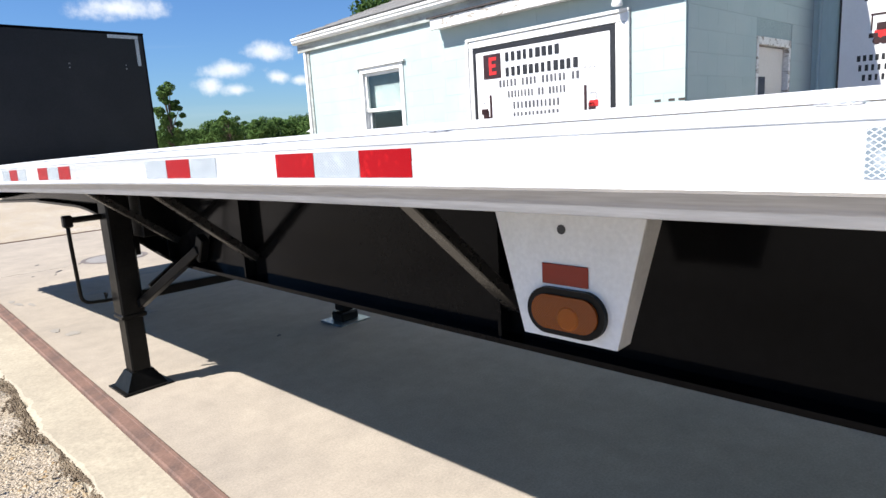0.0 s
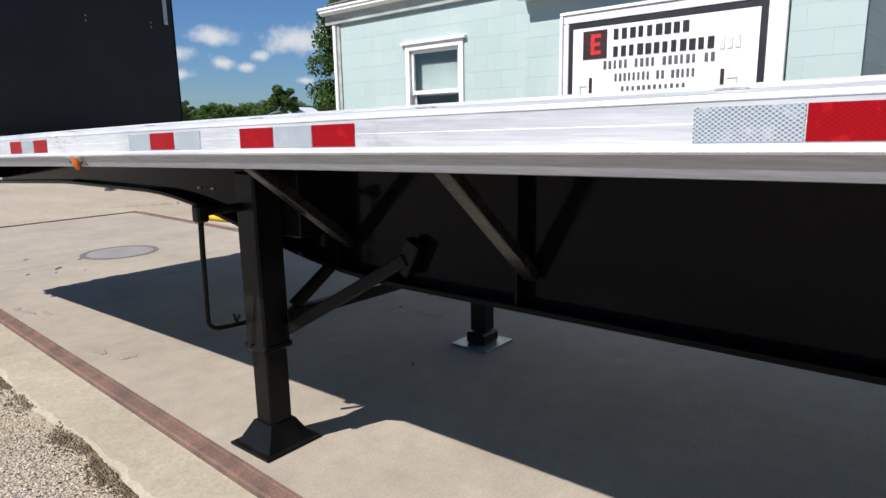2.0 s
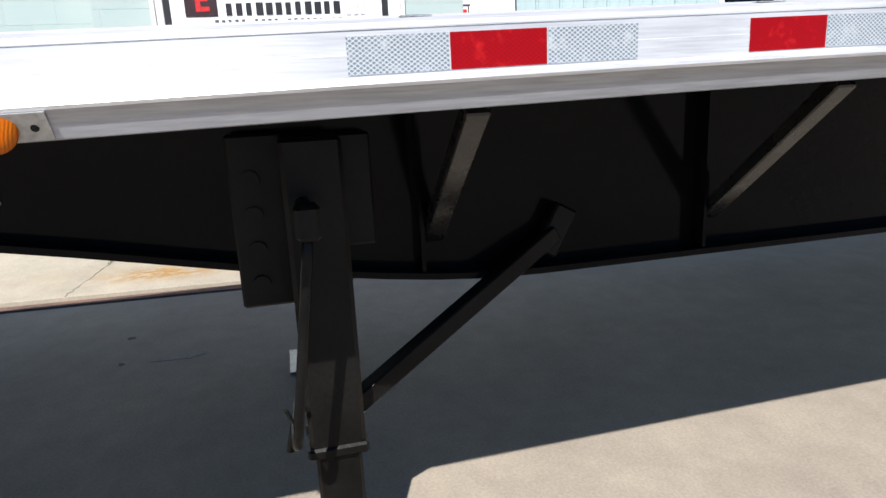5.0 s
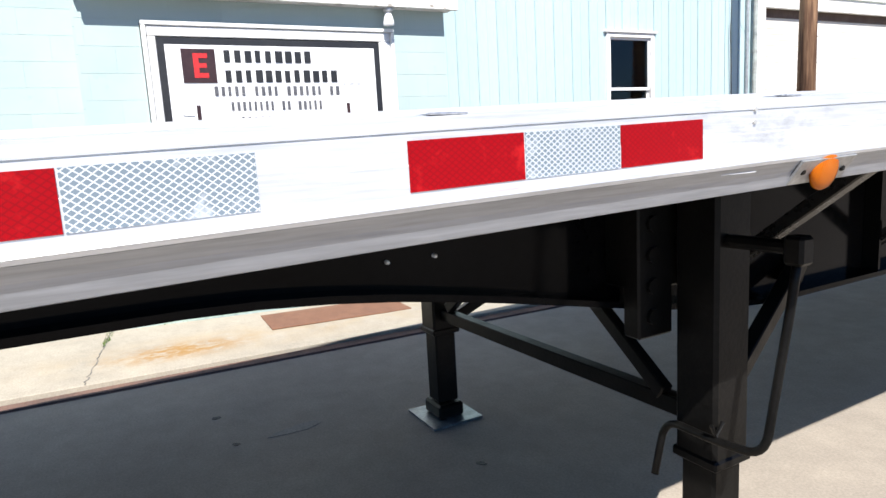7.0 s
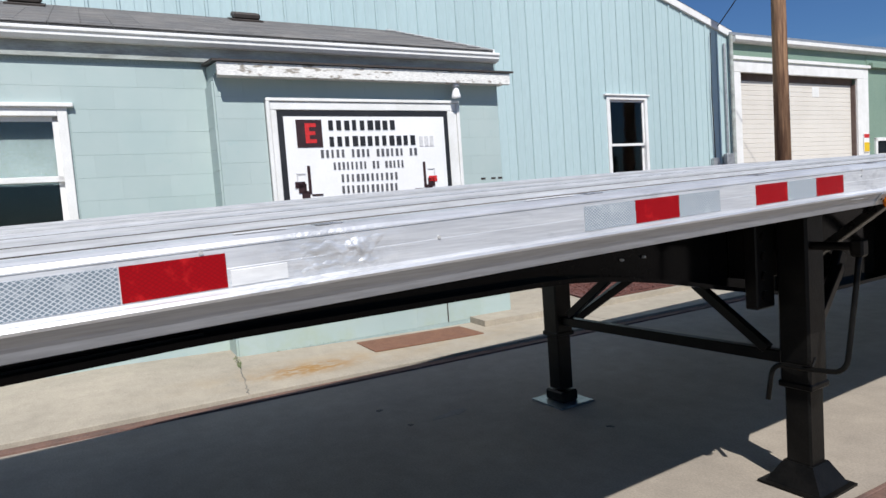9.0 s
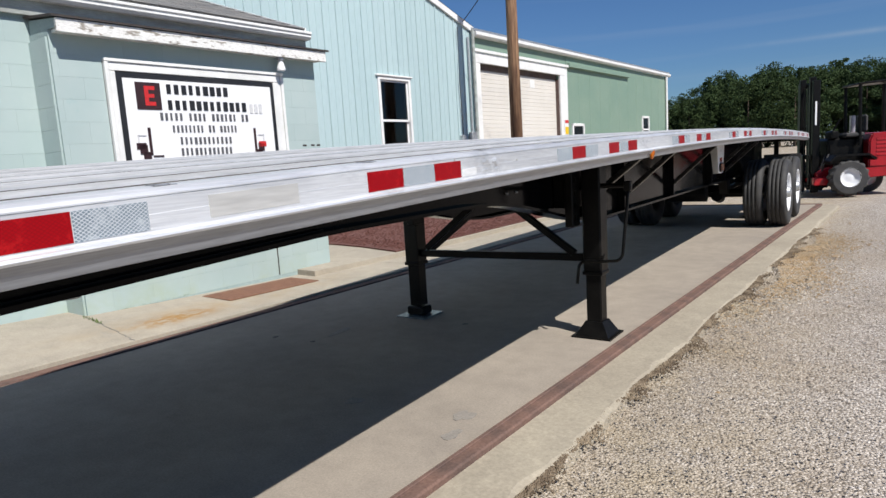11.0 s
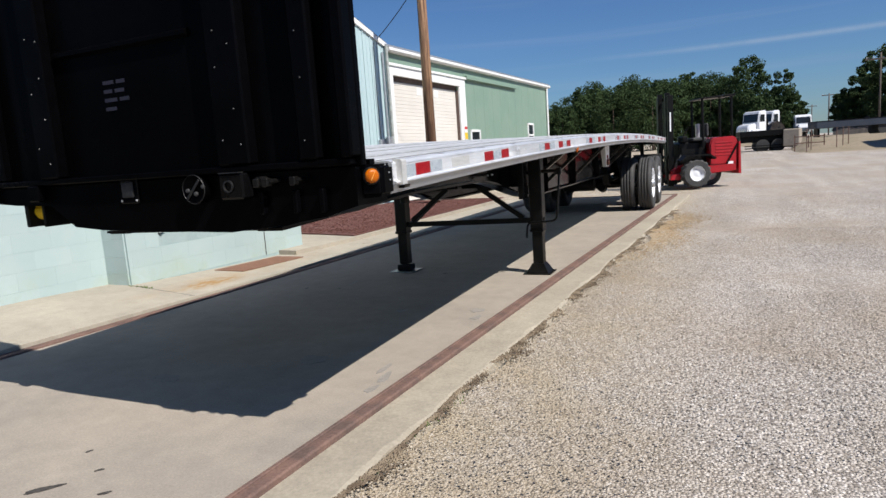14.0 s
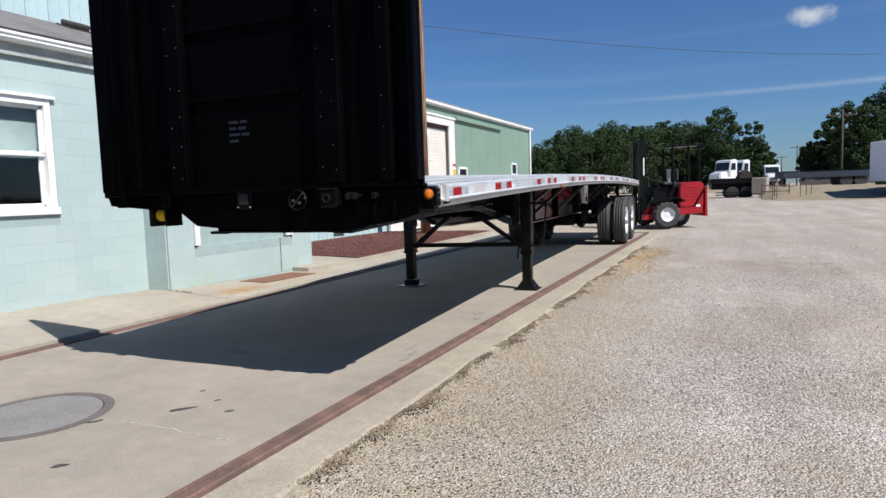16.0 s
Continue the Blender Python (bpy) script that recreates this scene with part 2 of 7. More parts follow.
def painted_block(name):
    """Aqua paint over concrete block, chalky, with patches and weathered spots."""
    m, n, l, p = nodes_of(name)
    vec = mapped(n, l)
    col = blend(n, l, ramp(n, l, noise_at(n, l, vec, 1.3, 5.0, 0.6), 0.38, 0.66), (0.350, 0.440, 0.433), (0.390, 0.468, 0.458))
    col = blend(n, l, ramp(n, l, noise_at(n, l, vec, 4.5, 5.0, 0.65), 0.64, 0.74, (0, 0, 0, 1), (0.6, 0.6, 0.6, 1)), col, (0.29, 0.42, 0.42))
    sep = n.new("ShaderNodeSeparateXYZ")
    l.new(vec, sep.inputs[0])
    low = n.new("ShaderNodeMapRange")
    low.inputs["From Min"].default_value, low.inputs["From Max"].default_value = 0.40, 0.08
    l.new(sep.outputs["Z"], low.inputs["Value"])
    algae = n.new("ShaderNodeMath")
    algae.operation = "MULTIPLY"
    l.new(low.outputs["Result"], algae.inputs[0])
    l.new(ramp(n, l, noise_at(n, l, vec, 2.0, 5.0, 0.7), 0.48, 0.72), algae.inputs[1])
    col = blend(n, l, algae.outputs[0], col, (0.345, 0.415, 0.33))
    info = n.new("ShaderNodeObjectInfo")
    col = blend(n, l, 1.0, col, ramp(n, l, info.outputs["Random"], 0.0, 1.0, (0.965, 0.97, 0.97, 1), (1.02, 1.02, 1.02, 1)), "MULTIPLY")
    l.new(col, p.inputs["Base Color"])
    p.inputs["Roughness"].default_value = 0.7
    l.new(bump(n, l, noise_at(n, l, vec, 120.0, 4.0, 0.7), 0.35, 0.002), p.inputs["Normal"])
    return m


def aluminium(name):
    """Mill aluminium: long rolling streaks, milky oxide, dark rubbed smears, one stretch beaten and crumpled."""
    m, n, l, p = nodes_of(name)
    long_vec = mapped(n, l, (1, 0.05, 1))
    vec = mapped(n, l, (1, 0.40, 1))
    raw = mapped(n, l)
    col = blend(n, l, ramp(n, l, noise_at(n, l, long_vec, 26.0, 6.0, 0.7), 0.36, 0.66), (0.74, 0.75, 0.76), (0.56, 0.57, 0.59))
    col = blend(n, l, ramp(n, l, noise_at(n, l, vec, 2.2, 4.0), 0.50, 0.58, (0, 0, 0, 1), (0.75, 0.75, 0.75, 1)), col, (0.80, 0.81, 0.82))
    smear = ramp(n, l, noise_at(n, l, vec, 13.0, 6.0, 0.72), 0.56, 0.70, (0, 0, 0, 1), (0.45, 0.45, 0.45, 1))
    where = ramp(n, l, noise_at(n, l, vec, 1.6, 2.0), 0.44, 0.56)
    col = blend(n, l, blend(n, l, 1.0, smear, where, "MULTIPLY"), col, (0.27, 0.28, 0.30))
    # the stretch that loads have dragged over
    sep = n.new("ShaderNodeSeparateXYZ")
    l.new(raw, sep.inputs[0])
    off = n.new("ShaderNodeMath")
    off.operation = "SUBTRACT"
    off.inputs[1].default_value = 6.90
    l.new(sep.outputs["Y"], off.inputs[0])
    far = n.new("ShaderNodeMath")
    far.operation = "ABSOLUTE"
    l.new(off.outputs[0], far.inputs[0])
    beaten = n.new("ShaderNodeMapRange")
    beaten.inputs["From Min"].default_value, beaten.inputs["From Max"].default_value = 0.17, 0.03
    l.new(far.outputs[0], beaten.inputs["Value"])
    lumps = noise_at(n, l, mapped(n, l, (1, 0.7, 1)), 21.0, 4.5, 0.6)
    flake = ramp(n, l, lumps, 0.44, 0.56, (0.6, 0.6, 0.6, 1), (0, 0, 0, 1))
    col = blend(n, l, blend(n, l, 1.0, flake, beaten.outputs["Result"], "MULTIPLY"), col, (0.48, 0.49, 0.50))
    fine = noise_at(n, l, mapped(n, l, (1, 0.04, 1)), 240.0, 3.0)
    col = blend(n, l, 1.0, col, ramp(n, l, fine, 0.3, 0.7, (0.84, 0.84, 0.85, 1), (1.05, 1.05, 1.05, 1)), "MULTIPLY")
    l.new(col, p.inputs["Base Color"])
    p.inputs["Metallic"].default_value = 0.5
    rr = n.new("ShaderNodeMapRange")
    rr.inputs["To Min"].default_value, rr.inputs["To Max"].default_value = 0.26, 0.56
    l.new(noise_at(n, l, long_vec, 18.0, 5.0, 0.7), rr.inputs["Value"])
    l.new(rr.outputs["Result"], p.inputs["Roughness"])
    soft = bump(n, l, noise_at(n, l, vec, 38.0, 5.0, 0.7), 0.32, 0.0018)
    hard = n.new("ShaderNodeBump")
    hard.inputs["Distance"].default_value = 0.010
    half = n.new("ShaderNodeMath")
    half.operation = "MULTIPLY"
    half.inputs[1].default_value = 0.62
    l.new(beaten.outputs["Result"], half.inputs[0])
    l.new(half.outputs[0], hard.inputs["Strength"])
    l.new(lumps, hard.inputs["Height"])
    l.new(soft, hard.inputs["Normal"])
    l.new(hard.outputs["Normal"], p.inputs["Normal"])
    return m


def glass(name, color, rough=0.03):
    m, n, l, p = nodes_of(name)
    p.inputs["Base Color"].default_value = (*color, 1)
    p.inputs["Roughness"].default_value = rough
    p.inputs["Transmission Weight"].default_value = 1.0
    p.inputs["IOR"].default_value = 1.45
    return m


def lens_mat(name, color):
    """Moulded plastic lens with rings of prisms."""
    m, n, l, p = nodes_of(name)
    vec = mapped(n, l)
    w = n.new("ShaderNodeTexWave")
    w.inputs["Scale"].default_value = 75.0
    w.wave_type = "RINGS"
    w.inputs["Distortion"].default_value = 1.5
    l.new(vec, w.inputs["Vector"])
    p.inputs["Base Color"].default_value = (*color, 1)
    p.inputs["Roughness"].default_value = 0.22
    p.inputs["Specular IOR Level"].default_value = 0.25
    p.inputs["Subsurface Weight"].default_value = 0.3
    p.inputs["Subsurface Radius"].default_value = (0.02, 0.01, 0.004)
    l.new(bump(n, l, w.outputs["Fac"], 0.35, 0.0012), p.inputs["Normal"])
    return m


def leaf_mat(name, a, b):
    m, n, l, p = nodes_of(name)
    geo = n.new("ShaderNodeNewGeometry")
    col = ramp(n, l, geo.outputs["Random Per Island"], 0.0, 1.0, (*a, 1), (*b, 1))
    vec = mapped(n, l)
    col = blend(n, l, ramp(n, l, noise_at(n, l, vec, 0.35, 3.0), 0.4, 0.65, (0, 0, 0, 1), (0.5, 0.5, 0.5, 1)), col, tuple(c * 0.7 for c in a))
    l.new(col, p.inputs["Base Color"])
    p.inputs["Roughness"].default_value = 0.7
    p.inputs["Specular IOR Level"].default_value = 0.08
    p.inputs["Transmission Weight"].default_value = 0.0
    p.inputs["Subsurface Weight"].default_value = 0.0
    return m


M_CONC = concrete("scale_concrete", (0.362, 0.315, 0.260), (0.285, 0.250, 0.211), (0.175, 0.154, 0.130), (0.66, 0.90))
M_APRON = concrete("apron_concrete", (0.41, 0.365, 0.295), (0.335, 0.30, 0.245), (0.25, 0.19, 0.12), (0.72, 0.95))


def rust_wash(m):
    """Soft rust-brown wash on the paving where water drips from the mat by the wall."""
    n, l = m.node_tree.nodes, m.node_tree.links
    p = next(q for q in n if q.type == "BSDF_PRINCIPLED")
    col = p.inputs["Base Color"].links[0].from_socket
    pos = mapped(n, l)

    def spot(cx, cy, rx, ry):
        mp = n.new("ShaderNodeMapping")
        mp.inputs["Location"].default_value = (-cx / rx, -cy / ry, 0)
        mp.inputs["Scale"].default_value = (1 / rx, 1 / ry, 0)
        l.new(pos, mp.inputs["Vector"])
        ln = n.new("ShaderNodeVectorMath")
        ln.operation = "LENGTH"
        l.new(mp.outputs["Vector"], ln.inputs[0])
        mr = n.new("ShaderNodeMapRange")
        mr.inputs["From Min"].default_value, mr.inputs["From Max"].default_value = 1.0, 0.3
        l.new(ln.outputs["Value"], mr.inputs["Value"])
        return mr.outputs["Result"]

    patchy = ramp(n, l, noise_at(n, l, mapped(n, l, (1.6, 1, 1)), 9.0, 5.0, 0.65), 0.36, 0.54)
    wide = ramp(n, l, noise_at(n, l, pos, 3.0, 5.0, 0.65), 0.38, 0.66, (0, 0, 0, 1), (0.45, 0.45, 0.45, 1))
    col = blend(n, l, blend(n, l, 1.0, wide, spot(4.2, 4.9, 0.42, 2.2), "MULTIPLY"), col, (0.38, 0.265, 0.13))
    col = blend(n, l, blend(n, l, 1.0, patchy, spot(4.13, 5.62, 0.24, 0.62), "MULTIPLY"), col, (0.30, 0.175, 0.065))
    l.new(col, p.inputs["Base Color"])


rust_wash(M_APRON)
M_KERB = concrete("kerb_concrete", (0.405, 0.360, 0.280), (0.32, 0.280, 0.22), (0.22, 0.185, 0.14), (0.66, 0.9), 55.0)
M_GRAVEL = gravel_mat("gravel_bed")
M_STONE = gravel_mat("gravel_stones", True)
M_STONEBROWN = surf("dirty_brown_grit", (0.12, 0.086, 0.055), (0.28, 0.22, 0.15), rough=0.95, scale=9, fine=120, relief=0.6)
M_RUST = surf("rusty_steel_angle", (0.195, 0.120, 0.096), (0.125, 0.086, 0.074), rough=0.85, metal=0.05, spec=0.15, scale=5, fine=70, relief=0.5)
M_MAT = surf("rust_brown_mat", (0.20, 0.095, 0.055), (0.165, 0.078, 0.047), rough=0.9, scale=9, fine=160, relief=0.6)
M_DARKSTAIN = surf("oil_stain", (0.10, 0.09, 0.08), (0.20, 0.18, 0.16), rough=0.6, scale=12, fine=80)
M_OIL = surf("fresh_oil_stain", (0.035, 0.029, 0.026), (0.075, 0.064, 0.056), rough=0.6, scale=22, fine=90)
M_FAINT = surf("tyre_scuffed_concrete", (0.275, 0.25, 0.22), (0.235, 0.215, 0.19), rough=0.8, scale=11, fine=80)
M_OCHRE = surf("ochre_clay", (0.32, 0.22, 0.115), (0.36, 0.285, 0.19), rough=0.95, scale=6, fine=90, relief=0.5)
M_RIMRING = surf("rusty_grey_ring", (0.175, 0.148, 0.135), (0.14, 0.118, 0.11), rough=0.8, metal=0.2, scale=6, fine=70)
M_DARKLID = surf("dusty_steel_lid", (0.27, 0.255, 0.245), (0.23, 0.215, 0.205), rough=0.8, metal=0.2, scale=4, fine=60)
M_WEED = leaf_mat("weed_green", (0.07, 0.12, 0.03), (0.16, 0.20, 0.07))
M_ALU = aluminium("mill_aluminium")
M_ALUDULL = surf("oxidised_aluminium", (0.62, 0.61, 0.58), (0.50, 0.50, 0.49), rough=0.55, metal=0.5, scale=3.0, fine=90, stretch=(1, 0.1, 1), relief=0.2, depth=0.001, grain=0.16)
M_DECK = surf("walked_deck_aluminium", (0.72, 0.72, 0.72), (0.58, 0.575, 0.56), rough=0.40, metal=0.45, scale=3.0, fine=120, stretch=(1, 0.08, 1), relief=0.3, depth=0.001, grain=0.22)
M_DECKLINE = surf("dark_deck_line", (0.075, 0.068, 0.058), (0.17, 0.155, 0.135), rough=0.9, scale=5.0, fine=60, stretch=(1, 0.2, 1), relief=0.3, grain=0.3)
M_ALUPALE = surf("pale_scraped_aluminium", (0.74, 0.74, 0.73), (0.64, 0.65, 0.66), rough=0.5, metal=0.15, scale=14, fine=130, stretch=(1, 0.2, 1), relief=0.2, depth=0.001, grain=0.12)
# darker than the rail: the downturned lip's shade is put into this grey
M_ALUSKIRT = surf("shaded_aluminium_skirt", (0.44, 0.46, 0.50), (0.37, 0.39, 0.425), rough=0.38, metal=0.5, scale=3.0, fine=160, stretch=(1, 0.06, 1), relief=0.15, depth=0.001, grain=0.2)
M_SCUFF = surf("scuffed_bright_aluminium", (0.45, 0.46, 0.48), (0.72, 0.73, 0.75), rough=0.3, metal=0.8, scale=30, fine=150, relief=0.6, depth=0.002)
M_TAPEW = tape_mat("white_reflective_tape", (0.40, 0.435, 0.465), (0.155, 0.195, 0.23), (0.49, 0.515, 0.54))
M_TAPER = tape_mat("red_reflective_tape", (0.40, 0.010, 0.012), (0.27, 0.0015, 0.005), (0.20, 0.003, 0.006))
M_BLACK = surf("black_frame_paint", (0.0035, 0.0035, 0.004), (0.006, 0.0058, 0.0058), rough=0.11, spec=0.08, scale=2.0, fine=35, relief=0.08, depth=0.001, grain=0.3, rough_vary=0.08)
M_BLACKMATT = surf("worn_black_paint", (0.0045, 0.0045, 0.0045), (0.009, 0.0085, 0.008), rough=0.36, spec=0.14, scale=7, fine=80, relief=0.3, grain=0.35)
M_BLACKSATIN = surf("satin_black_strut_paint", (0.012, 0.012, 0.012), (0.022, 0.021, 0.020), rough=0.28, spec=0.5, scale=9, fine=80, relief=0.2, grain=0.3)
M_HEAD = surf("black_headboard_paint", (0.0012, 0.0012, 0.0015), (0.0022, 0.0022, 0.0028), rough=0.30, spec=0.025, scale=1.5, fine=25, relief=0.1, grain=0.2)
M_HEADBACK = surf("dark_grey_headboard_back", (0.009, 0.010, 0.013), (0.014, 0.015, 0.018), rough=0.45, spec=0.2, scale=2, fine=60, relief=0.1)
M_FOOTSTEEL = surf("worn_foot_steel", (0.30, 0.33, 0.34), (0.20, 0.22, 0.22), rough=0.35, metal=0.6, scale=20, fine=90, relief=0.2)
M_STEEL = surf("galvanised_steel", (0.55, 0.56, 0.57), (0.42, 0.43, 0.44), rough=0.45, metal=0.7, scale=14, fine=90, relief=0.15)
M_AMBER = lens_mat("amber_lens", (0.44, 0.105, 0.0015))
M_AMBERPALE = surf("pale_amber_line", (0.80, 0.42, 0.10), rough=0.25)
M_AMBERGLOW = lens_mat("amber_glow_disc", (0.30, 0.075, 0.004))
M_AMBERSHADE = lens_mat("shaded_amber_lens", (0.20, 0.05, 0.006))
M_REDLENS = lens_mat("red_brown_reflector", (0.25, 0.03, 0.015))
M_WHITEPAINT = surf("white_paint", (0.78, 0.78, 0.77), (0.70, 0.70, 0.68), rough=0.5, scale=4, fine=90, relief=0.15, grain=0.08)
M_FASCIA = surf("weathered_fascia_and_shadow", (0.40, 0.44, 0.42), (0.27, 0.28, 0.26), rough=0.8, scale=6, fine=60, stretch=(1, 0.3, 1.4), relief=0.5, grain=0.2)
M_PEEL = surf("peeling_white_paint", (0.76, 0.75, 0.72), (0.30, 0.27, 0.23), rough=0.7, scale=16, fine=60, stretch=(1, 0.45, 1.4), relief=0.5, spread=(0.56, 0.63))
M_SIGN = surf("white_sign_panel", (0.82, 0.82, 0.83), (0.78, 0.78, 0.79), rough=0.35, scale=2, fine=40, relief=0.03, grain=0.03)
M_INK = surf("black_sign_vinyl", (0.016, 0.016, 0.018), (0.022, 0.022, 0.024), rough=0.4, scale=5, fine=40, relief=0.0)
M_INKGREY = surf("grey_sign_lettering", (0.09, 0.09, 0.10), (0.12, 0.12, 0.13), rough=0.4, scale=5, fine=40, relief=0.0)
M_INKPALE = surf("pale_grey_lettering", (0.62, 0.62, 0.63), (0.66, 0.66, 0.67), rough=0.4, scale=5, fine=40, relief=0.0)
M_LOGORED = surf("red_sign_vinyl", (0.62, 0.03, 0.03), (0.55, 0.025, 0.025), rough=0.35, scale=5, fine=40, relief=0.0)
M_LOGODARK = surf("dark_sign_square", (0.035, 0.015, 0.016), (0.045, 0.02, 0.02), rough=0.35, scale=5, fine=40, relief=0.0)
M_BLOCK = painted_block("aqua_painted_block")
M_JOINT = surf("aqua_painted_joint", (0.335, 0.42, 0.415), (0.30, 0.385, 0.38), rough=0.8, scale=5, fine=90)
M_SIDING = surf("pale_aqua_steel_siding", (0.425, 0.548, 0.562), (0.40, 0.525, 0.54), rough=0.45, scale=0.9, fine=30, stretch=(1, 1, 0.2), relief=0.05, grain=0.06, vary=0.04)
M_GREEN = surf("sage_green_steel_siding", (0.185, 0.275, 0.215), (0.21, 0.295, 0.23), rough=0.5, scale=0.7, fine=20, relief=0.08, grain=0.08)
M_GARAGE = surf("cream_garage_door", (0.68, 0.645, 0.59), (0.64, 0.605, 0.55), rough=0.55, scale=1.2, fine=40, relief=0.06, grain=0.06, vary=0.03)
M_SEALSHADE = surf("dark_brown_seal_and_shade", (0.10, 0.065, 0.055), (0.14, 0.10, 0.085), rough=0.8, scale=4, fine=40)
M_SHINGLE = surf("grey_asphalt_shingle", (0.17, 0.17, 0.17), (0.225, 0.215, 0.205), rough=0.95, scale=3, fine=180, relief=0.7, vary=0.22)
M_DARKVENT = surf("dark_brown_vent", (0.05, 0.04, 0.035), rough=0.6, scale=9)
M_MULCH = surf("red_mulch", (0.10, 0.035, 0.028), (0.17, 0.07, 0.055), rough=0.95, scale=30, fine=140, relief=0.9, depth=0.01)
M_POLE = surf("weathered_pole_wood", (0.115, 0.055, 0.030), (0.40, 0.235, 0.130), rough=0.85, scale=15, fine=70, stretch=(1, 1, 0.06), relief=0.6)
M_TINTGLASS = glass("dark_tinted_glass", (0.10, 0.11, 0.12), 0.06)
M_GLASS = glass("window_glass", (0.75, 0.82, 0.82))
M_ROOM = surf("dim_interior", (0.04, 0.04, 0.04), (0.03, 0.03, 0.03), rough=0.9, scale=1.5, fine=10)
M_PANEBACK = surf("grey_pane_backing", (0.115, 0.14, 0.14), (0.09, 0.11, 0.11), rough=0.9, scale=6, fine=60)
M_BLIND = surf("pale_roller_blind", (0.27, 0.31, 0.31), rough=0.8, scale=4, fine=60)
M_TYRE = surf("black_rubber", (0.028, 0.028, 0.030), (0.050, 0.048, 0.045), rough=0.75, scale=6, fine=90, relief=0.3)
M_RIM = surf("white_wheel_enamel", (0.76, 0.77, 0.80), (0.66, 0.67, 0.69), rough=0.35, scale=8, fine=60, relief=0.05, grain=0.08)
M_REDPAINT = surf("red_machine_paint", (0.36, 0.007, 0.013), (0.27, 0.006, 0.011), rough=0.32, scale=3, fine=40, relief=0.05, grain=0.1)
M_YELLOW = surf("yellow_paint", (0.75, 0.50, 0.015), (0.70, 0.46, 0.015), rough=0.45, scale=6, fine=60, relief=0.02, grain=0.06)
M_BARK = surf("bark", (0.09, 0.065, 0.045), (0.13, 0.10, 0.075), rough=0.95, scale=5, fine=50, relief=0.9, depth=0.02)
M_LEAF = leaf_mat("maple_leaves", (0.034, 0.078, 0.020), (0.090, 0.150, 0.042))
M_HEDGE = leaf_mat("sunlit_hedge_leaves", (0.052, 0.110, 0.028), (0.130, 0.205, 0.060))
M_WOODS = leaf_mat("woodland_leaves", (0.030, 0.053, 0.022), (0.060, 0.090, 0.034))
M_DIRT = surf("bare_dirt", (0.27, 0.215, 0.148), (0.21, 0.175, 0.11), rough=0.95, scale=0.8, fine=12, relief=0.5, depth=0.02)
M_BLUE = surf("faded_blue_paint", (0.026, 0.036, 0.055), (0.035, 0.046, 0.066), rough=0.5, scale=1.0)
M_BROWNPILE = surf("dark_brush_pile", (0.036, 0.030, 0.026), (0.062, 0.050, 0.042), rough=0.95, scale=1.2, fine=6, relief=0.8, depth=0.1)
M_SHEDWHITE = surf("white_box_body", (0.74, 0.77, 0.81), (0.70, 0.73, 0.77), rough=0.5, scale=0.5, fine=8, relief=0.0, grain=0.03)
M_CAB = surf("white_cab_paint", (0.74, 0.76, 0.80), (0.70, 0.72, 0.75), rough=0.25, scale=2, fine=20, relief=0.0, grain=0.04)
M_DARKGLASS = surf("dark_vehicle_glass", (0.02, 0.025, 0.03), rough=0.06, scale=2, relief=0.0)
M_CHROME = surf("polished_alloy", (0.70, 0.70, 0.72), (0.6, 0.6, 0.62), rough=0.18, metal=0.9, scale=8, relief=0.0)
M_CHALK = surf("blue_chalk_marking", (0.006, 0.008, 0.026), (0.004, 0.005, 0.015), rough=0.9, scale=40, fine=200)
M_POLEGREY = surf("grey_pole_wood", (0.075, 0.060, 0.050), (0.11, 0.092, 0.078), rough=0.9, scale=6, fine=40)
M_UNDER = surf("bounce_cutting_sheet", (0.030, 0.028, 0.026), (0.045, 0.042, 0.038), rough=0.9, scale=5, fine=60)
M_DULLGREY = surf("scuffed_grey_metal", (0.014, 0.014, 0.015), (0.03, 0.03, 0.03), rough=0.5, metal=0.4, scale=30, fine=160, relief=0.3)
M_CHALKWHITE = surf("white_scrape", (0.47, 0.43, 0.37), (0.34, 0.30, 0.25), rough=0.9, scale=34, fine=120)
M_RIVET = surf("painted_rivet", (0.03, 0.03, 0.032), rough=0.4)
M_WIRE = surf("black_cable", (0.02, 0.02, 0.022), rough=0.6)


# ---- building helpers ----
def thing(name, label, category, at=(0, 0, 0), turn=0.0, group="", kind=""):
    ob = new(name)
    ob.matrix_world = pose(*at, 0, 0, turn)
    return tagged(ob, label, category, group, kind)


def mesh_ob(name, bm, material, parent=None, label="", smooth=False):
    me = bpy.data.meshes.new(name)
    bmesh.ops.recalc_face_normals(bm, faces=bm.faces)
    bm.to_mesh(me)
    bm.free()
    me.materials.append(material)
    if smooth:
        me.shade_smooth()
    ob = new(name, me)
    ob.parent = parent
    if label:
        ob["label"] = label
    return ob


def part(name, bm, material, parent, label="", smooth=False):
    return mesh_ob(name, bm, material, parent, label, smooth)


def structure(name, bm, material, label, category, kind="structure", smooth=False):
    return tagged(mesh_ob(name, bm, material, None, "", smooth), label, category, "", kind)


def share(name, mesh, parent, m):
    ob = new(name, mesh)
    ob.parent = parent
    ob.matrix_basis = m
    return ob


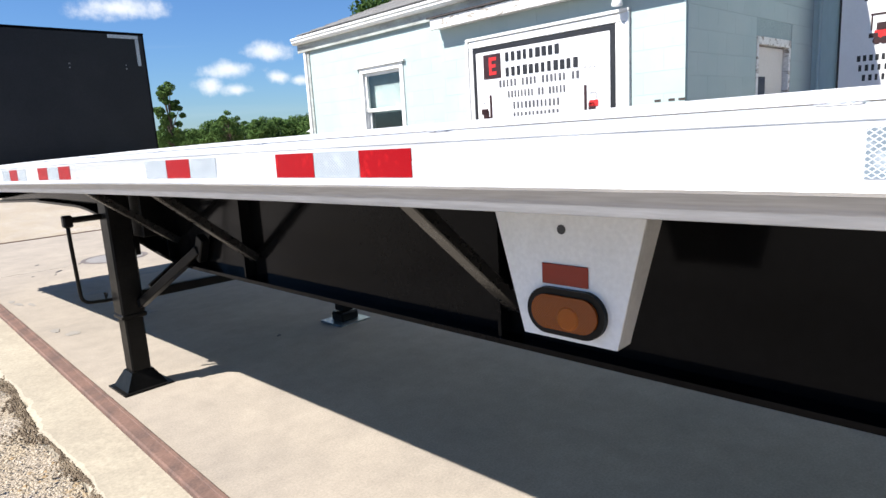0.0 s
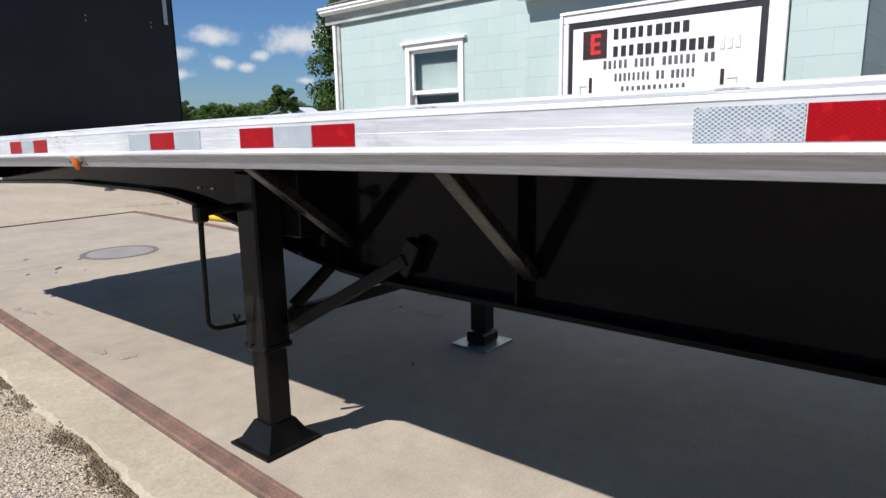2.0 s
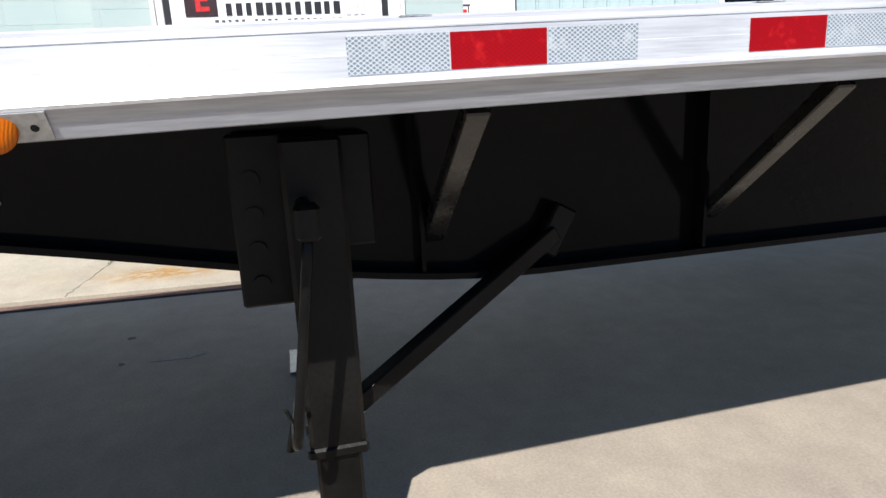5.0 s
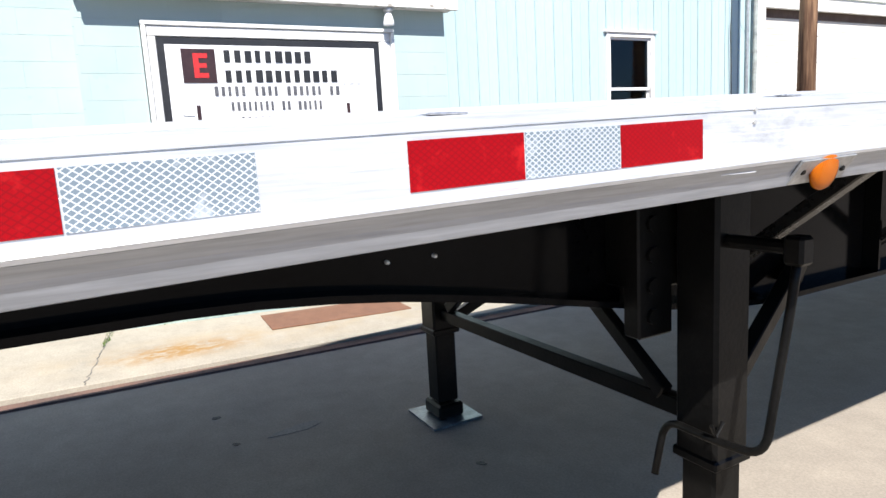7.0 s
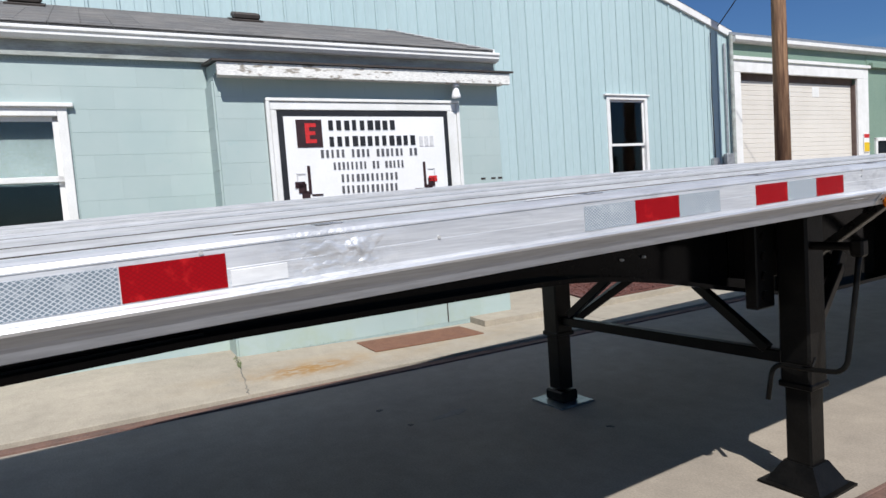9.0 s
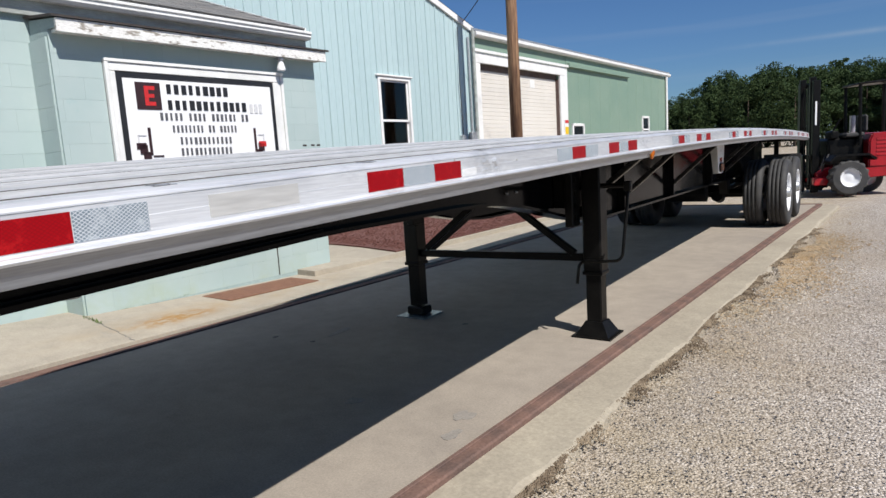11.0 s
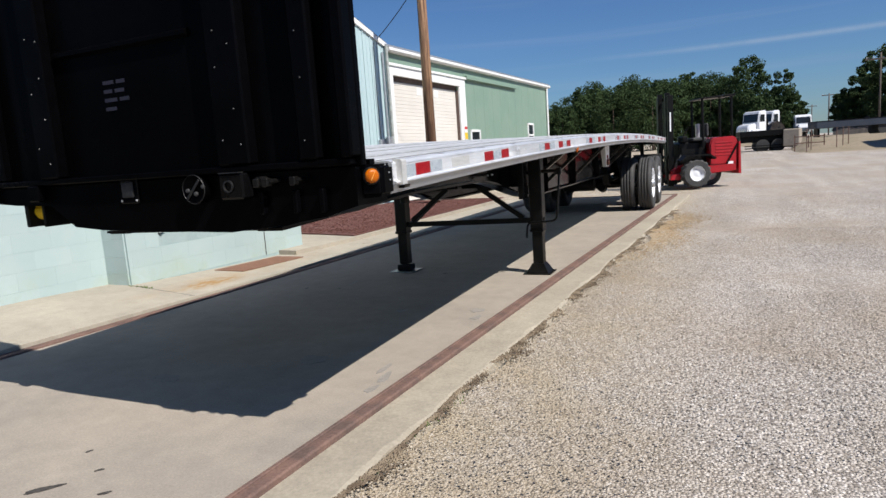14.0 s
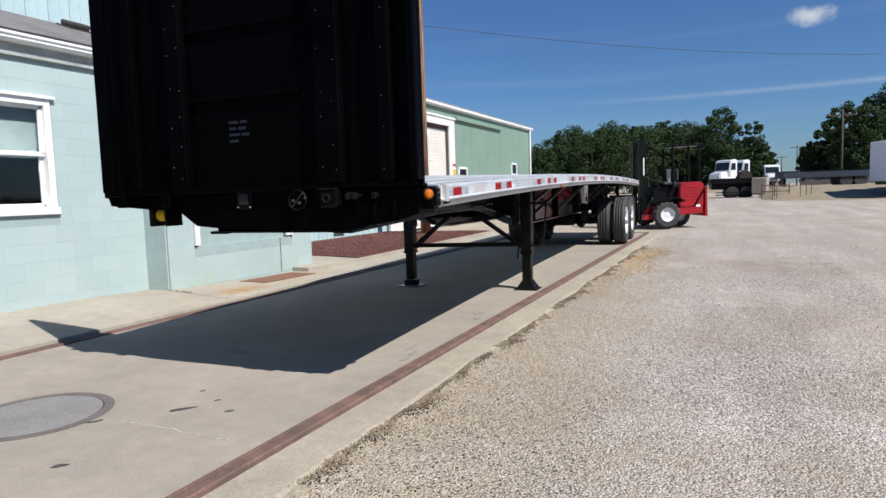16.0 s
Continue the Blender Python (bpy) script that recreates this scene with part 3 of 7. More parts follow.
def box(x0, x1, y0, y1, z0, z1, bevel=0.0, bm=None, segs=1):
    bm = bm or bmesh.new()
    tmp = bmesh.ops.create_cube(bm, size=1.0)["verts"]
    c = ((x0 + x1) / 2, (y0 + y1) / 2, (z0 + z1) / 2)
    for v in tmp:
        v.co = Vector((c[0] + v.co.x * abs(x1 - x0), c[1] + v.co.y * abs(y1 - y0), c[2] + v.co.z * abs(z1 - z0)))
    if bevel:
        bmesh.ops.bevel(bm, geom=list({e for v in tmp for e in v.link_edges}), offset=bevel, segments=segs, affect="EDGES", profile=0.6)
    return bm


def bar(p, q, w, h, bevel=0.0, bm=None, up=(0, 0, 1)):
    """A rectangular bar from p to q, w across and h along up."""
    bm = bm or bmesh.new()
    p, q = Vector(p), Vector(q)
    d = (q - p).normalized()
    side = d.cross(Vector(up))
    side = side.normalized() if side.length > 1e-4 else d.cross(Vector((0, 1, 0))).normalized()
    top = side.cross(d).normalized()
    vs = [bm.verts.new(o + side * (a * w / 2) + top * (b * h / 2)) for o in (p, q) for a, b in ((-1, -1), (1, -1), (1, 1), (-1, 1))]
    fs = [bm.faces.new([vs[i] for i in f]) for f in ((3, 2, 1, 0), (4, 5, 6, 7), (0, 1, 5, 4), (1, 2, 6, 5), (2, 3, 7, 6), (3, 0, 4, 7))]
    if bevel:
        bmesh.ops.bevel(bm, geom=list({e for f in fs for e in f.edges}), offset=bevel, segments=1, affect="EDGES")
    return bm


def rod(points, r, n=10, bm=None, r_end=None):
    """A round rod along points, capped."""
    bm = bm or bmesh.new()
    pts = [Vector(p) for p in points]
    rings = []
    for i, p in enumerate(pts):
        d = (pts[min(i + 1, len(pts) - 1)] - pts[max(i - 1, 0)]).normalized()
        a = d.cross(Vector((0, 0, 1)))
        a = (a if a.length > 1e-3 else d.cross(Vector((1, 0, 0)))).normalized()
        b = d.cross(a).normalized()
        rr = r if r_end is None else r + (r_end - r) * i / (len(pts) - 1)
        rings.append([bm.verts.new(p + (a * math.cos(2 * math.pi * k / n) + b * math.sin(2 * math.pi * k / n)) * rr) for k in range(n)])
    for u, v in zip(rings, rings[1:]):
        for k in range(n):
            bm.faces.new((u[k], u[(k + 1) % n], v[(k + 1) % n], v[k]))
    bm.faces.new(rings[0])
    bm.faces.new(rings[-1][::-1])
    return bm


def smooth_path(points, steps=6):
    """Points with their inner corners rounded."""
    pts = [Vector(p) for p in points]
    out = [pts[0]]
    for a, b, c in zip(pts, pts[1:], pts[2:]):
        r = min(0.06, (b - a).length * 0.4, (c - b).length * 0.4)
        u, v = b + (a - b).normalized() * r, b + (c - b).normalized() * r
        for i in range(steps + 1):
            t = i / steps
            out.append(u * (1 - t) ** 2 + b * 2 * t * (1 - t) + v * t * t)
    return out + [pts[-1]]


def turned(profile, n=32, axis="x", bm=None, centre=(0, 0, 0), ends=(True, True), ring=False):
    """A shape turned round an axis from (along, radius) pairs."""
    bm = bm or bmesh.new()
    rings = []
    for s, r in profile:
        loop = []
        for k in range(n):
            a = 2 * math.pi * k / n
            c = {"x": (s, r * math.cos(a), r * math.sin(a)), "y": (r * math.cos(a), s, r * math.sin(a)), "z": (r * math.cos(a), r * math.sin(a), s)}[axis]
            loop.append(bm.verts.new(Vector(c) + Vector(centre)))
        rings.append(loop)
    for u, v in zip(rings, rings[1:]):
        for k in range(n):
            bm.faces.new((u[k], u[(k + 1) % n], v[(k + 1) % n], v[k]))
    if ring:
        for k in range(n):
            bm.faces.new((rings[-1][k], rings[-1][(k + 1) % n], rings[0][(k + 1) % n], rings[0][k]))
        return bm
    if ends[0]:
        bm.faces.new(rings[0])
    if ends[1]:
        bm.faces.new(rings[-1][::-1])
    return bm


def loft(profile, stations, lift=None, bm=None):
    """A closed (x, z) profile carried along y; lift(y) is added to z."""
    bm = bm or bmesh.new()
    rings = [[bm.verts.new((x, y, z + (lift(y) if lift else 0.0))) for x, z in profile] for y in stations]
    k = len(profile)
    for u, v in zip(rings, rings[1:]):
        for i in range(k):
            bm.faces.new((u[i], u[(i + 1) % k], v[(i + 1) % k], v[i]))
    bm.faces.new(rings[0])
    bm.faces.new(rings[-1][::-1])
    return bm


def prism(outline, x0, x1, bm=None):
    """A (y, z) outline with thickness from x0 to x1."""
    bm = bm or bmesh.new()
    a = [bm.verts.new((x0, y, z)) for y, z in outline]
    b = [bm.verts.new((x1, y, z)) for y, z in outline]
    k = len(outline)
    for i in range(k):
        bm.faces.new((a[i], a[(i + 1) % k], b[(i + 1) % k], b[i]))
    bm.faces.new(a)
    bm.faces.new(b[::-1])
    return bm


def prism_y(outline, y0, y1, bm=None):
    """An (x, z) outline with thickness from y0 to y1."""
    bm = bm or bmesh.new()
    a = [bm.verts.new((x, y0, z)) for x, z in outline]
    b = [bm.verts.new((x, y1, z)) for x, z in outline]
    k = len(outline)
    for i in range(k):
        bm.faces.new((a[i], a[(i + 1) % k], b[(i + 1) % k], b[i]))
    bm.faces.new(a)
    bm.faces.new(b[::-1])
    return bm


def slab(outline, z0, z1, bm=None):
    """An (x, y) outline with thickness from z0 to z1."""
    bm = bm or bmesh.new()
    a = [bm.verts.new((x, y, z0)) for x, y in outline]
    b = [bm.verts.new((x, y, z1)) for x, y in outline]
    k = len(outline)
    for i in range(k):
        bm.faces.new((a[i], a[(i + 1) % k], b[(i + 1) % k], b[i]))
    bm.faces.new(a)
    bm.faces.new(b[::-1])
    return bm


def steps(a, b, n):
    return [a + (b - a) * i / n for i in range(n + 1)]


# ---- ground ----
def rail_x(y):
    return 0.335 + 0.045 * (y - 4.5)


def ground_sheet():
    bm = bmesh.new()
    xs = [-900, -300, -120, -60, -30, -15, *steps(-9.0, 9.0, 36), 15, 30, 60, 120, 300, 900]
    ys = [-900, -300, -120, -70, -40, -25, *steps(-16.0, 18.0, 68), 25, 40, 70, 120, 300, 900]
    rows = []
    for y in ys:
        row = []
        for x in xs:
            near = abs(x) < 12 and abs(y) < 20
            z = -0.05 + (0.018 * noise.noise((x * 0.7, y * 0.7, 0.3)) if near else 0.0)
            if y < -15:
                t = min(1.0, (-15 - y) / 45)
                z += 0.5 * t * t * (3 - 2 * t)
            if -0.6 < x < (9.5 if y < 10.9 else 3.7) and -6 < y < 13.6:
                z = -0.09
            row.append(bm.verts.new((x, y, z)))
        rows.append(row)
    for a, b in zip(rows, rows[1:]):
        for i in range(len(xs) - 1):
            bm.faces.new((a[i], a[i + 1], b[i + 1], b[i]))
    return structure("ground", bm, M_GRAVEL, "pale crushed limestone gravel yard", "ground", smooth=True)


ground_sheet()

Y0, Y1 = -5.6, 13.25


def edge_x(y):
    """Far edge of the scale deck, parallel to the near rail."""
    return 3.54 + 0.045 * (y - 4.7)


def apron_z(x, y):
    """The apron lies nearly flush at the scale and climbs to the building."""
    wall = min(0.105, max(0.012, 0.08 + 0.030 * (y - 6.1)))
    t = min(1.0, max(0.0, (x - edge_x(y)) / (4.90 - edge_x(y))))
    return 0.026 + (wall - 0.026) * t


structure("scale_deck", slab([(rail_x(Y0), Y0), (edge_x(Y0), Y0), (edge_x(Y1), Y1), (rail_x(Y1), Y1)], -0.30, 0.0), M_CONC,
          "worn grey concrete truck scale deck with stains", "pavement")


def angle_rail(name, pts, width, z0, z1, label):
    """A steel edge angle: flat top with a raised lip."""
    bm = bmesh.new()
    (xa, ya), (xb, yb) = pts
    bar((xa, ya, (z0 + z1) / 2), (xb, yb, (z0 + z1) / 2), width, z1 - z0, 0.008, bm)
    d = Vector((xb - xa, yb - ya, 0)).normalized()
    s = Vector((d.y, -d.x, 0)) * (width * 0.30)
    bar((xa + s.x, ya + s.y, z1 + 0.003), (xb + s.x, yb + s.y, z1 + 0.003), width * 0.26, 0.012, 0.003, bm)
    return structure(name, bm, M_RUST, label, "edge rail")


R_LABEL = "rust-brown steel angle along the scale's edge"
angle_rail("rail_west", [(rail_x(Y0) - 0.046, Y0), (rail_x(Y1) - 0.046, Y1)], 0.088, -0.28, 0.004, R_LABEL)
angle_rail("rail_east", [(edge_x(Y1) + 0.077, Y1), (edge_x(Y0) + 0.077, Y0)], 0.15, -0.28, 0.003, R_LABEL)
angle_rail("rail_south", [(edge_x(Y0) + 0.09, Y0 - 0.05), (rail_x(Y0) - 0.09, Y0 - 0.05)], 0.09, -0.28, 0.006, R_LABEL)
angle_rail("rail_north", [(rail_x(Y1) - 0.09, Y1 + 0.05), (edge_x(Y1) + 0.09, Y1 + 0.05)], 0.09, -0.28, 0.006, R_LABEL)


def kerb():
    """Poured strip outside the rail, its outer edge broken by the gravel."""
    bm = bmesh.new()
    prev = None
    for i, y in enumerate(steps(Y0 - 0.1, Y1 + 0.1, 420)):
        xi = rail_x(y) - 0.092
        xo = rail_x(y) - 0.39 + 0.032 * noise.noise((0.4, y * 2.1, 3.0)) + 0.022 * noise.noise((1.4, y * 9.0, 1.0)) + 0.012 * noise.noise((2.4, y * 23.0, 1.0))
        ring = [bm.verts.new(c) for c in ((xi, y, -0.25), (xi, y, -0.026), (xo + 0.03, y, -0.024), (xo, y, -0.036), (xo - 0.01, y, -0.25))]
        if prev:
            for k in range(4):
                bm.faces.new((prev[k], prev[k + 1], ring[k + 1], ring[k]))
        prev = ring
    return structure("kerb", bm, M_KERB, "pale concrete kerb strip with broken edge beside gravel", "kerb")


kerb()

# apron by the building, in slabs parted by joints
apron = structure("apron", slab([(edge_x(-5.7) + 0.095, -5.7), (8.0, -5.7), (8.0, 11.1), (edge_x(11.1) + 0.095, 11.1)], -0.3, -0.012), M_JOINT,
                  "sunlit buff concrete apron slab beside the building", "pavement")
apron.data.materials[0] = M_APRON


def apron_slab(xe, ya, yb):
    """One poured slab with a slightly warped top."""
    bm = bmesh.new()
    prev = None
    for y in steps(ya, yb, 14):
        xa = edge_x(y) + 0.156
        tops = [(xa, -0.1), (xa, apron_z(xa, y) - 0.004), (xa + 0.006, apron_z(xa, y)), (4.3, apron_z(4.3, y)), (4.90, apron_z(4.90, y)), (xe, apron_z(xe, y)), (xe, -0.1)]
        ring = [bm.verts.new((x, y, z)) for x, z in tops]
        if prev:
            for k in range(len(ring) - 1):
                bm.faces.new((prev[k], prev[k + 1], ring[k + 1], ring[k]))
        else:
            bm.faces.new(ring)
        prev = ring
    bm.faces.new(prev[::-1])
    return bm


for i, (ya, yb) in enumerate(((-5.7, -2.6), (-2.59, 2.48), (2.49, 9.4), (9.41, 11.1))):
    xe = 5.75 if yb > 2.6 else 8.0
    if yb > 9.5:
        xe = 7.2
    part("slab", apron_slab(xe, ya, yb), M_APRON, apron)


def streak(name, cx, cy, z, rx, ry, material, label, seed, turn=0.0):
    """A thin irregular stain lying on the paving."""
    rnd = random.Random(seed)
    pts = []
    ph = [rnd.uniform(0, 6.28) for _ in range(4)]
    for k in range(40):
        a = 2 * math.pi * k / 40
        r = 0.78 + 0.16 * math.sin(2 * a + ph[0]) + 0.10 * math.sin(3 * a + ph[1]) + 0.06 * math.sin(5 * a + ph[2]) + 0.05 * math.sin(9 * a + ph[3])
        u, v = rx * r * math.cos(a), ry * r * math.sin(a)
        pts.append((cx + u * math.cos(turn) - v * math.sin(turn), cy + u * math.sin(turn) + v * math.cos(turn)))
    return structure(name, slab(pts, z, z + 0.0025), material, label, "stain")


for i, (cx, cy, rx, ry) in enumerate(((1.38, 9.43, 0.085, 0.026), (1.29, 9.23, 0.022, 0.012), (1.34, 10.23, 0.05, 0.02), (1.52, 9.11, 0.02, 0.010),
                                      (1.08, 9.37, 0.03, 0.014), (1.71, 9.74, 0.045, 0.02), (2.81, 5.59, 0.03, 0.02), (2.42, 5.56, 0.02, 0.02), (1.59, 4.69, 0.03, 0.015))):
    streak("stain", cx, cy, 0.0005, rx, ry, M_OIL, "dark oil spot on the concrete deck", 40 + i, 0.95)


for i, (cx, cy, rx, ry) in enumerate(((1.25, 7.67, 0.10, 0.13), (2.42, 5.26, 0.05, 0.16), (1.29, 6.33, 0.05, 0.07), (0.60, 7.86, 0.035, 0.11), (0.68, 7.72, 0.03, 0.10), (0.62, 6.23, 0.06, 0.09), (0.55, 6.45, 0.05, 0.07), (0.58, 8.05, 0.03, 0.08), (2.0, 8.2, 0.12, 0.08))):
    streak("stain", cx, cy, 0.0003, rx, ry, M_FAINT, "faint grey tyre scuff on the concrete deck", 80 + i)


def crack(name, pts, z, label):
    bm = bmesh.new()
    rnd = random.Random(len(pts))
    out = []
    for (xa, ya), (xb, yb) in zip(pts, pts[1:]):
        for t in steps(0, 1, 7)[:-1]:
            out.append((xa + (xb - xa) * t + rnd.uniform(-0.012, 0.012), ya + (yb - ya) * t + rnd.uniform(-0.012, 0.012)))
    for a, b in zip(out, out[1:]):
        za, zb = (z, z) if z > 0 else (apron_z(*a) + 0.001, apron_z(*b) + 0.001)
        bar((*a, za), (*b, zb), rnd.uniform(0.004, 0.011), 0.003, 0, bm)
    return structure(name, bm, M_DARKSTAIN, label, "crack")


crack("crack", [(4.94, 6.03), (4.72, 6.06), (4.50, 6.10), (4.26, 6.13), (3.95, 6.19), (3.74, 6.22)], 0.0, "jagged dark crack with weeds in the apron")


def weeds(name, where, n, seed, spread, z, h, label):
    rnd = random.Random(seed)
    bm = bmesh.new()
    for _ in range(n):
        t = rnd.random() * (len(where) - 1)
        k = int(t)
        f = t - k
        x = where[k][0] * (1 - f) + where[min(k + 1, len(where) - 1)][0] * f + rnd.gauss(0, spread)
        y = where[k][1] * (1 - f) + where[min(k + 1, len(where) - 1)][1] * f + rnd.gauss(0, spread)
        a, ln, w = rnd.uniform(0, 6.28), h * rnd.uniform(0.4, 1.2), rnd.uniform(0.002, 0.005)
        lean = rnd.uniform(0.2, 0.9) * ln
        s = Vector((math.cos(a), math.sin(a), 0))
        c = Vector((-s.y, s.x, 0)) * w
        b = Vector((x, y, z))
        v = [bm.verts.new(b - c), bm.verts.new(b + c), bm.verts.new(b + s * lean * 0.5 + Vector((0, 0, ln * 0.7)) + c), bm.verts.new(b + s * lean + Vector((0, 0, ln)))]
        bm.faces.new((v[0], v[1], v[2]))
        bm.faces.new((v[0], v[2], v[3]))
    return structure(name, bm, M_WEED, label, "weeds", "stuff")


pale = crack("crack", [(1.57, 9.69), (1.18, 9.70), (0.64, 9.75)], 0.0006, "faint pale scratch across the concrete deck")
pale.data.materials[0] = M_CHALKWHITE
weeds("weeds", [(4.94, 6.04), (4.72, 6.06), (4.5, 6.10)], 70, 5, 0.010, 0.070, 0.022, "small green weeds growing in an apron crack")
weeds("weeds", [(rail_x(9.6) - 0.40, 9.6), (rail_x(8.4) - 0.40, 8.4), (rail_x(7.8) - 0.40, 7.8)], 90, 6, 0.02, -0.05, 0.022, "sparse grass along the kerb's gravel edge")
weeds("weeds", [(4.2, 14.6), (5.6, 14.0), (6.2, 13.6)], 150, 16, 0.06, -0.05, 0.05, "ragged grass line across the far gravel")
weeds("weeds", [(3.85, 11.2), (4.2, 11.25), (4.0, 11.5)], 140, 17, 0.10, -0.05, 0.05, "pale grass tuft by the hose's end")
weeds("weeds", [(4.925, 5.9), (4.895, 5.3), (4.875, 4.9)], 60, 9, 0.006, 0.068, 0.010, "thin moss line along the building's foot")


def gravel_stones(name, n, x0, x1, y0, y1, seed, lo, hi, edge):
    """Loose crushed stones, each a rough lump, strewn over the yard."""
    rng = np.random.default_rng(seed)
    base = np.array([[1, 0, 0], [-1, 0, 0], [0, 1, 0], [0, -1, 0], [0, 0, 1], [0, 0, -1]], float)
    tris = np.array([[0, 2, 4], [2, 1, 4], [1, 3, 4], [3, 0, 4], [2, 0, 5], [1, 2, 5], [3, 1, 5], [0, 3, 5]])
    y = rng.uniform(y0, y1, n)
    lim = 0.335 + 0.045 * (y - 4.5) - 0.40
    x = lim - (rng.uniform(0, 1, n) ** edge) * (lim - x0)
    size = lo + (hi - lo) * rng.uniform(0, 1, n) ** 2.5
    a = rng.uniform(0, 6.28, n)
    v = base[None] * rng.uniform(0.55, 1.15, (n, 6, 1)) * np.stack([size, size * rng.uniform(0.6, 1, n), size * rng.uniform(0.35, 0.75, n)], 1)[:, None]
    c, s = np.cos(a)[:, None], np.sin(a)[:, None]
    tilt = rng.uniform(-0.5, 0.5, n)[:, None]
    vx, vy, vz = v[..., 0] * c - v[..., 1] * s, v[..., 0] * s + v[..., 1] * c, v[..., 2]
    vz = vz + vx * tilt * 0.5
    pts = np.stack([vx + x[:, None], vy + y[:, None], vz - 0.045 + 0.25 * size[:, None]], -1).reshape(-1, 3)
    faces = (tris[None] + 6 * np.arange(n)[:, None, None]).reshape(-1, 3)
    me = bpy.data.meshes.new(name)
    me.from_pydata(pts.tolist(), [], faces.tolist())
    me.materials.append(M_STONE)
    return tagged(new(name, me), "loose pale crushed limestone chips on the yard", "gravel", "", "stuff")


def grit_line(n, seed):
    """Dirty grit and fines caught along the kerb's foot."""
    rng = np.random.default_rng(seed)
    base = np.array([[1, 0, 0], [-1, 0, 0], [0, 1, 0], [0, -1, 0], [0, 0, 1], [0, 0, -1]], float)
    tris = np.array([[0, 2, 4], [2, 1, 4], [1, 3, 4], [3, 0, 4], [2, 0, 5], [1, 2, 5], [3, 1, 5], [0, 3, 5]])
    y = rng.uniform(-2.0, 11.5, n)
    clump = np.clip(0.5 + 0.5 * np.sin(y * 2.3 + 1.0) * np.sin(y * 5.1) + 0.4 * np.sin(y * 11.7), 0.1, 1.3)
    x = 0.335 + 0.045 * (y - 4.5) - 0.375 - np.abs(rng.normal(0, 0.055, n)) * clump - 0.02 * np.sin(y * 3.1)
    s = rng.uniform(0.003, 0.012, n)
    v = base[None] * rng.uniform(0.6, 1.1, (n, 6, 1)) * s[:, None, None]
    pts = (v + np.stack([x, y, np.full(n, -0.034)], -1)[:, None]).reshape(-1, 3)
    faces = (tris[None] + 6 * np.arange(n)[:, None, None]).reshape(-1, 3)
    me = bpy.data.meshes.new("grit")
    me.from_pydata(pts.tolist(), [], faces.tolist())
    me.materials.append(M_STONEBROWN)
    tagged(new("grit", me), "dirty brown grit along the kerb's foot", "gravel", "", "stuff")


grit_line(14000, 15)


def ochre_spill(n, seed):
    """Yellow-brown clay fines spilt on the gravel by the kerb."""
    rng = np.random.default_rng(seed)
    base = np.array([[1, 0, 0], [-1, 0, 0], [0, 1, 0], [0, -1, 0], [0, 0, 1], [0, 0, -1]], float)
    tris = np.array([[0, 2, 4], [2, 1, 4], [1, 3, 4], [3, 0, 4], [2, 0, 5], [1, 2, 5], [3, 1, 5], [0, 3, 5]])
    y = rng.normal(0.9, 1.15, n)
    x = -0.26 + 0.045 * (y - 1.0) - np.abs(rng.normal(0, 0.26, n)) + 0.12 * np.sin(y * 2.3)
    x = np.minimum(x, 0.335 + 0.045 * (y - 4.5) - 0.40)
    s = rng.uniform(0.006, 0.020, n)
    v = base[None] * rng.uniform(0.6, 1.1, (n, 6, 1)) * s[:, None, None] * np.array([1, 1, 0.45])
    pts = (v + np.stack([x, y, np.full(n, -0.044)], -1)[:, None]).reshape(-1, 3)
    faces = (tris[None] + 6 * np.arange(n)[:, None, None]).reshape(-1, 3)
    me = bpy.data.meshes.new("clay_spill")
    me.from_pydata(pts.tolist(), [], faces.tolist())
    me.materials.append(M_OCHRE)
    tagged(new("clay_spill", me), "ochre clay fines spilt over the gravel by the kerb", "gravel", "", "stuff")


ochre_spill(5200, 19)
gravel_stones("gravel", 128000, -3.4, 0.0, 0.8, 11.2, 11, 0.0028, 0.0105, 1.1)
gravel_stones("gravel", 15000, -5.5, 0.0, -5.0, 3.5, 12, 0.006, 0.013, 1.0)


def manhole():
    ob = thing("manhole_cover", "round rusty steel manhole cover set in the concrete", "manhole", (2.16, 9.77, 0))
    part("rim", turned([(0.0005, 0.415), (0.003, 0.415), (0.0035, 0.357), (0.0005, 0.357)], 48, "z"), M_RIMRING, ob)
    part("lid", turned([(0.0005, 0.352), (0.003, 0.352), (0.003, 0.345)], 48, "z"), M_DARKLID, ob, "dusty grey lid")
    return ob


manhole()
mat_ob = box(-0.25, 0.25, -0.59, 0.59, 0.0, 0.012, 0.003)
mat_ob = tagged(mesh_ob("door_mat", mat_ob, M_MAT), "flat rust-brown mat lying on the apron", "mat")
mat_ob.matrix_world = pose(4.46, 4.34, apron_z(4.46, 4.34) + 0.001, math.degrees(math.atan2(apron_z(4.38, 4.95) - apron_z(4.38, 3.77), 1.18)), -math.degrees(math.atan2(apron_z(4.71, 4.34) - apron_z(4.21, 4.34), 0.50)), -2.6)


# ---- building: low block wing ----
before_building = {ob.name for ob in bpy.data.objects}
block_meshes = {}


def block_mesh(ln, ht, axis):
    key = (round(ln, 3), round(ht, 3), axis)
    if key not in block_meshes:
        bm = box(-0.012, 0.012, -ln / 2, ln / 2, -ht / 2, ht / 2, 0.0008) if axis == "x" else box(-ln / 2, ln / 2, -0.012, 0.012, -ht / 2, ht / 2, 0.0008)
        bmesh.ops.recalc_face_normals(bm, faces=bm.faces)
        me = bpy.data.meshes.new("block")
        bm.to_mesh(me)
        bm.free()
        me.materials.append(M_BLOCK)
        block_meshes[key] = me
    return block_meshes[key]


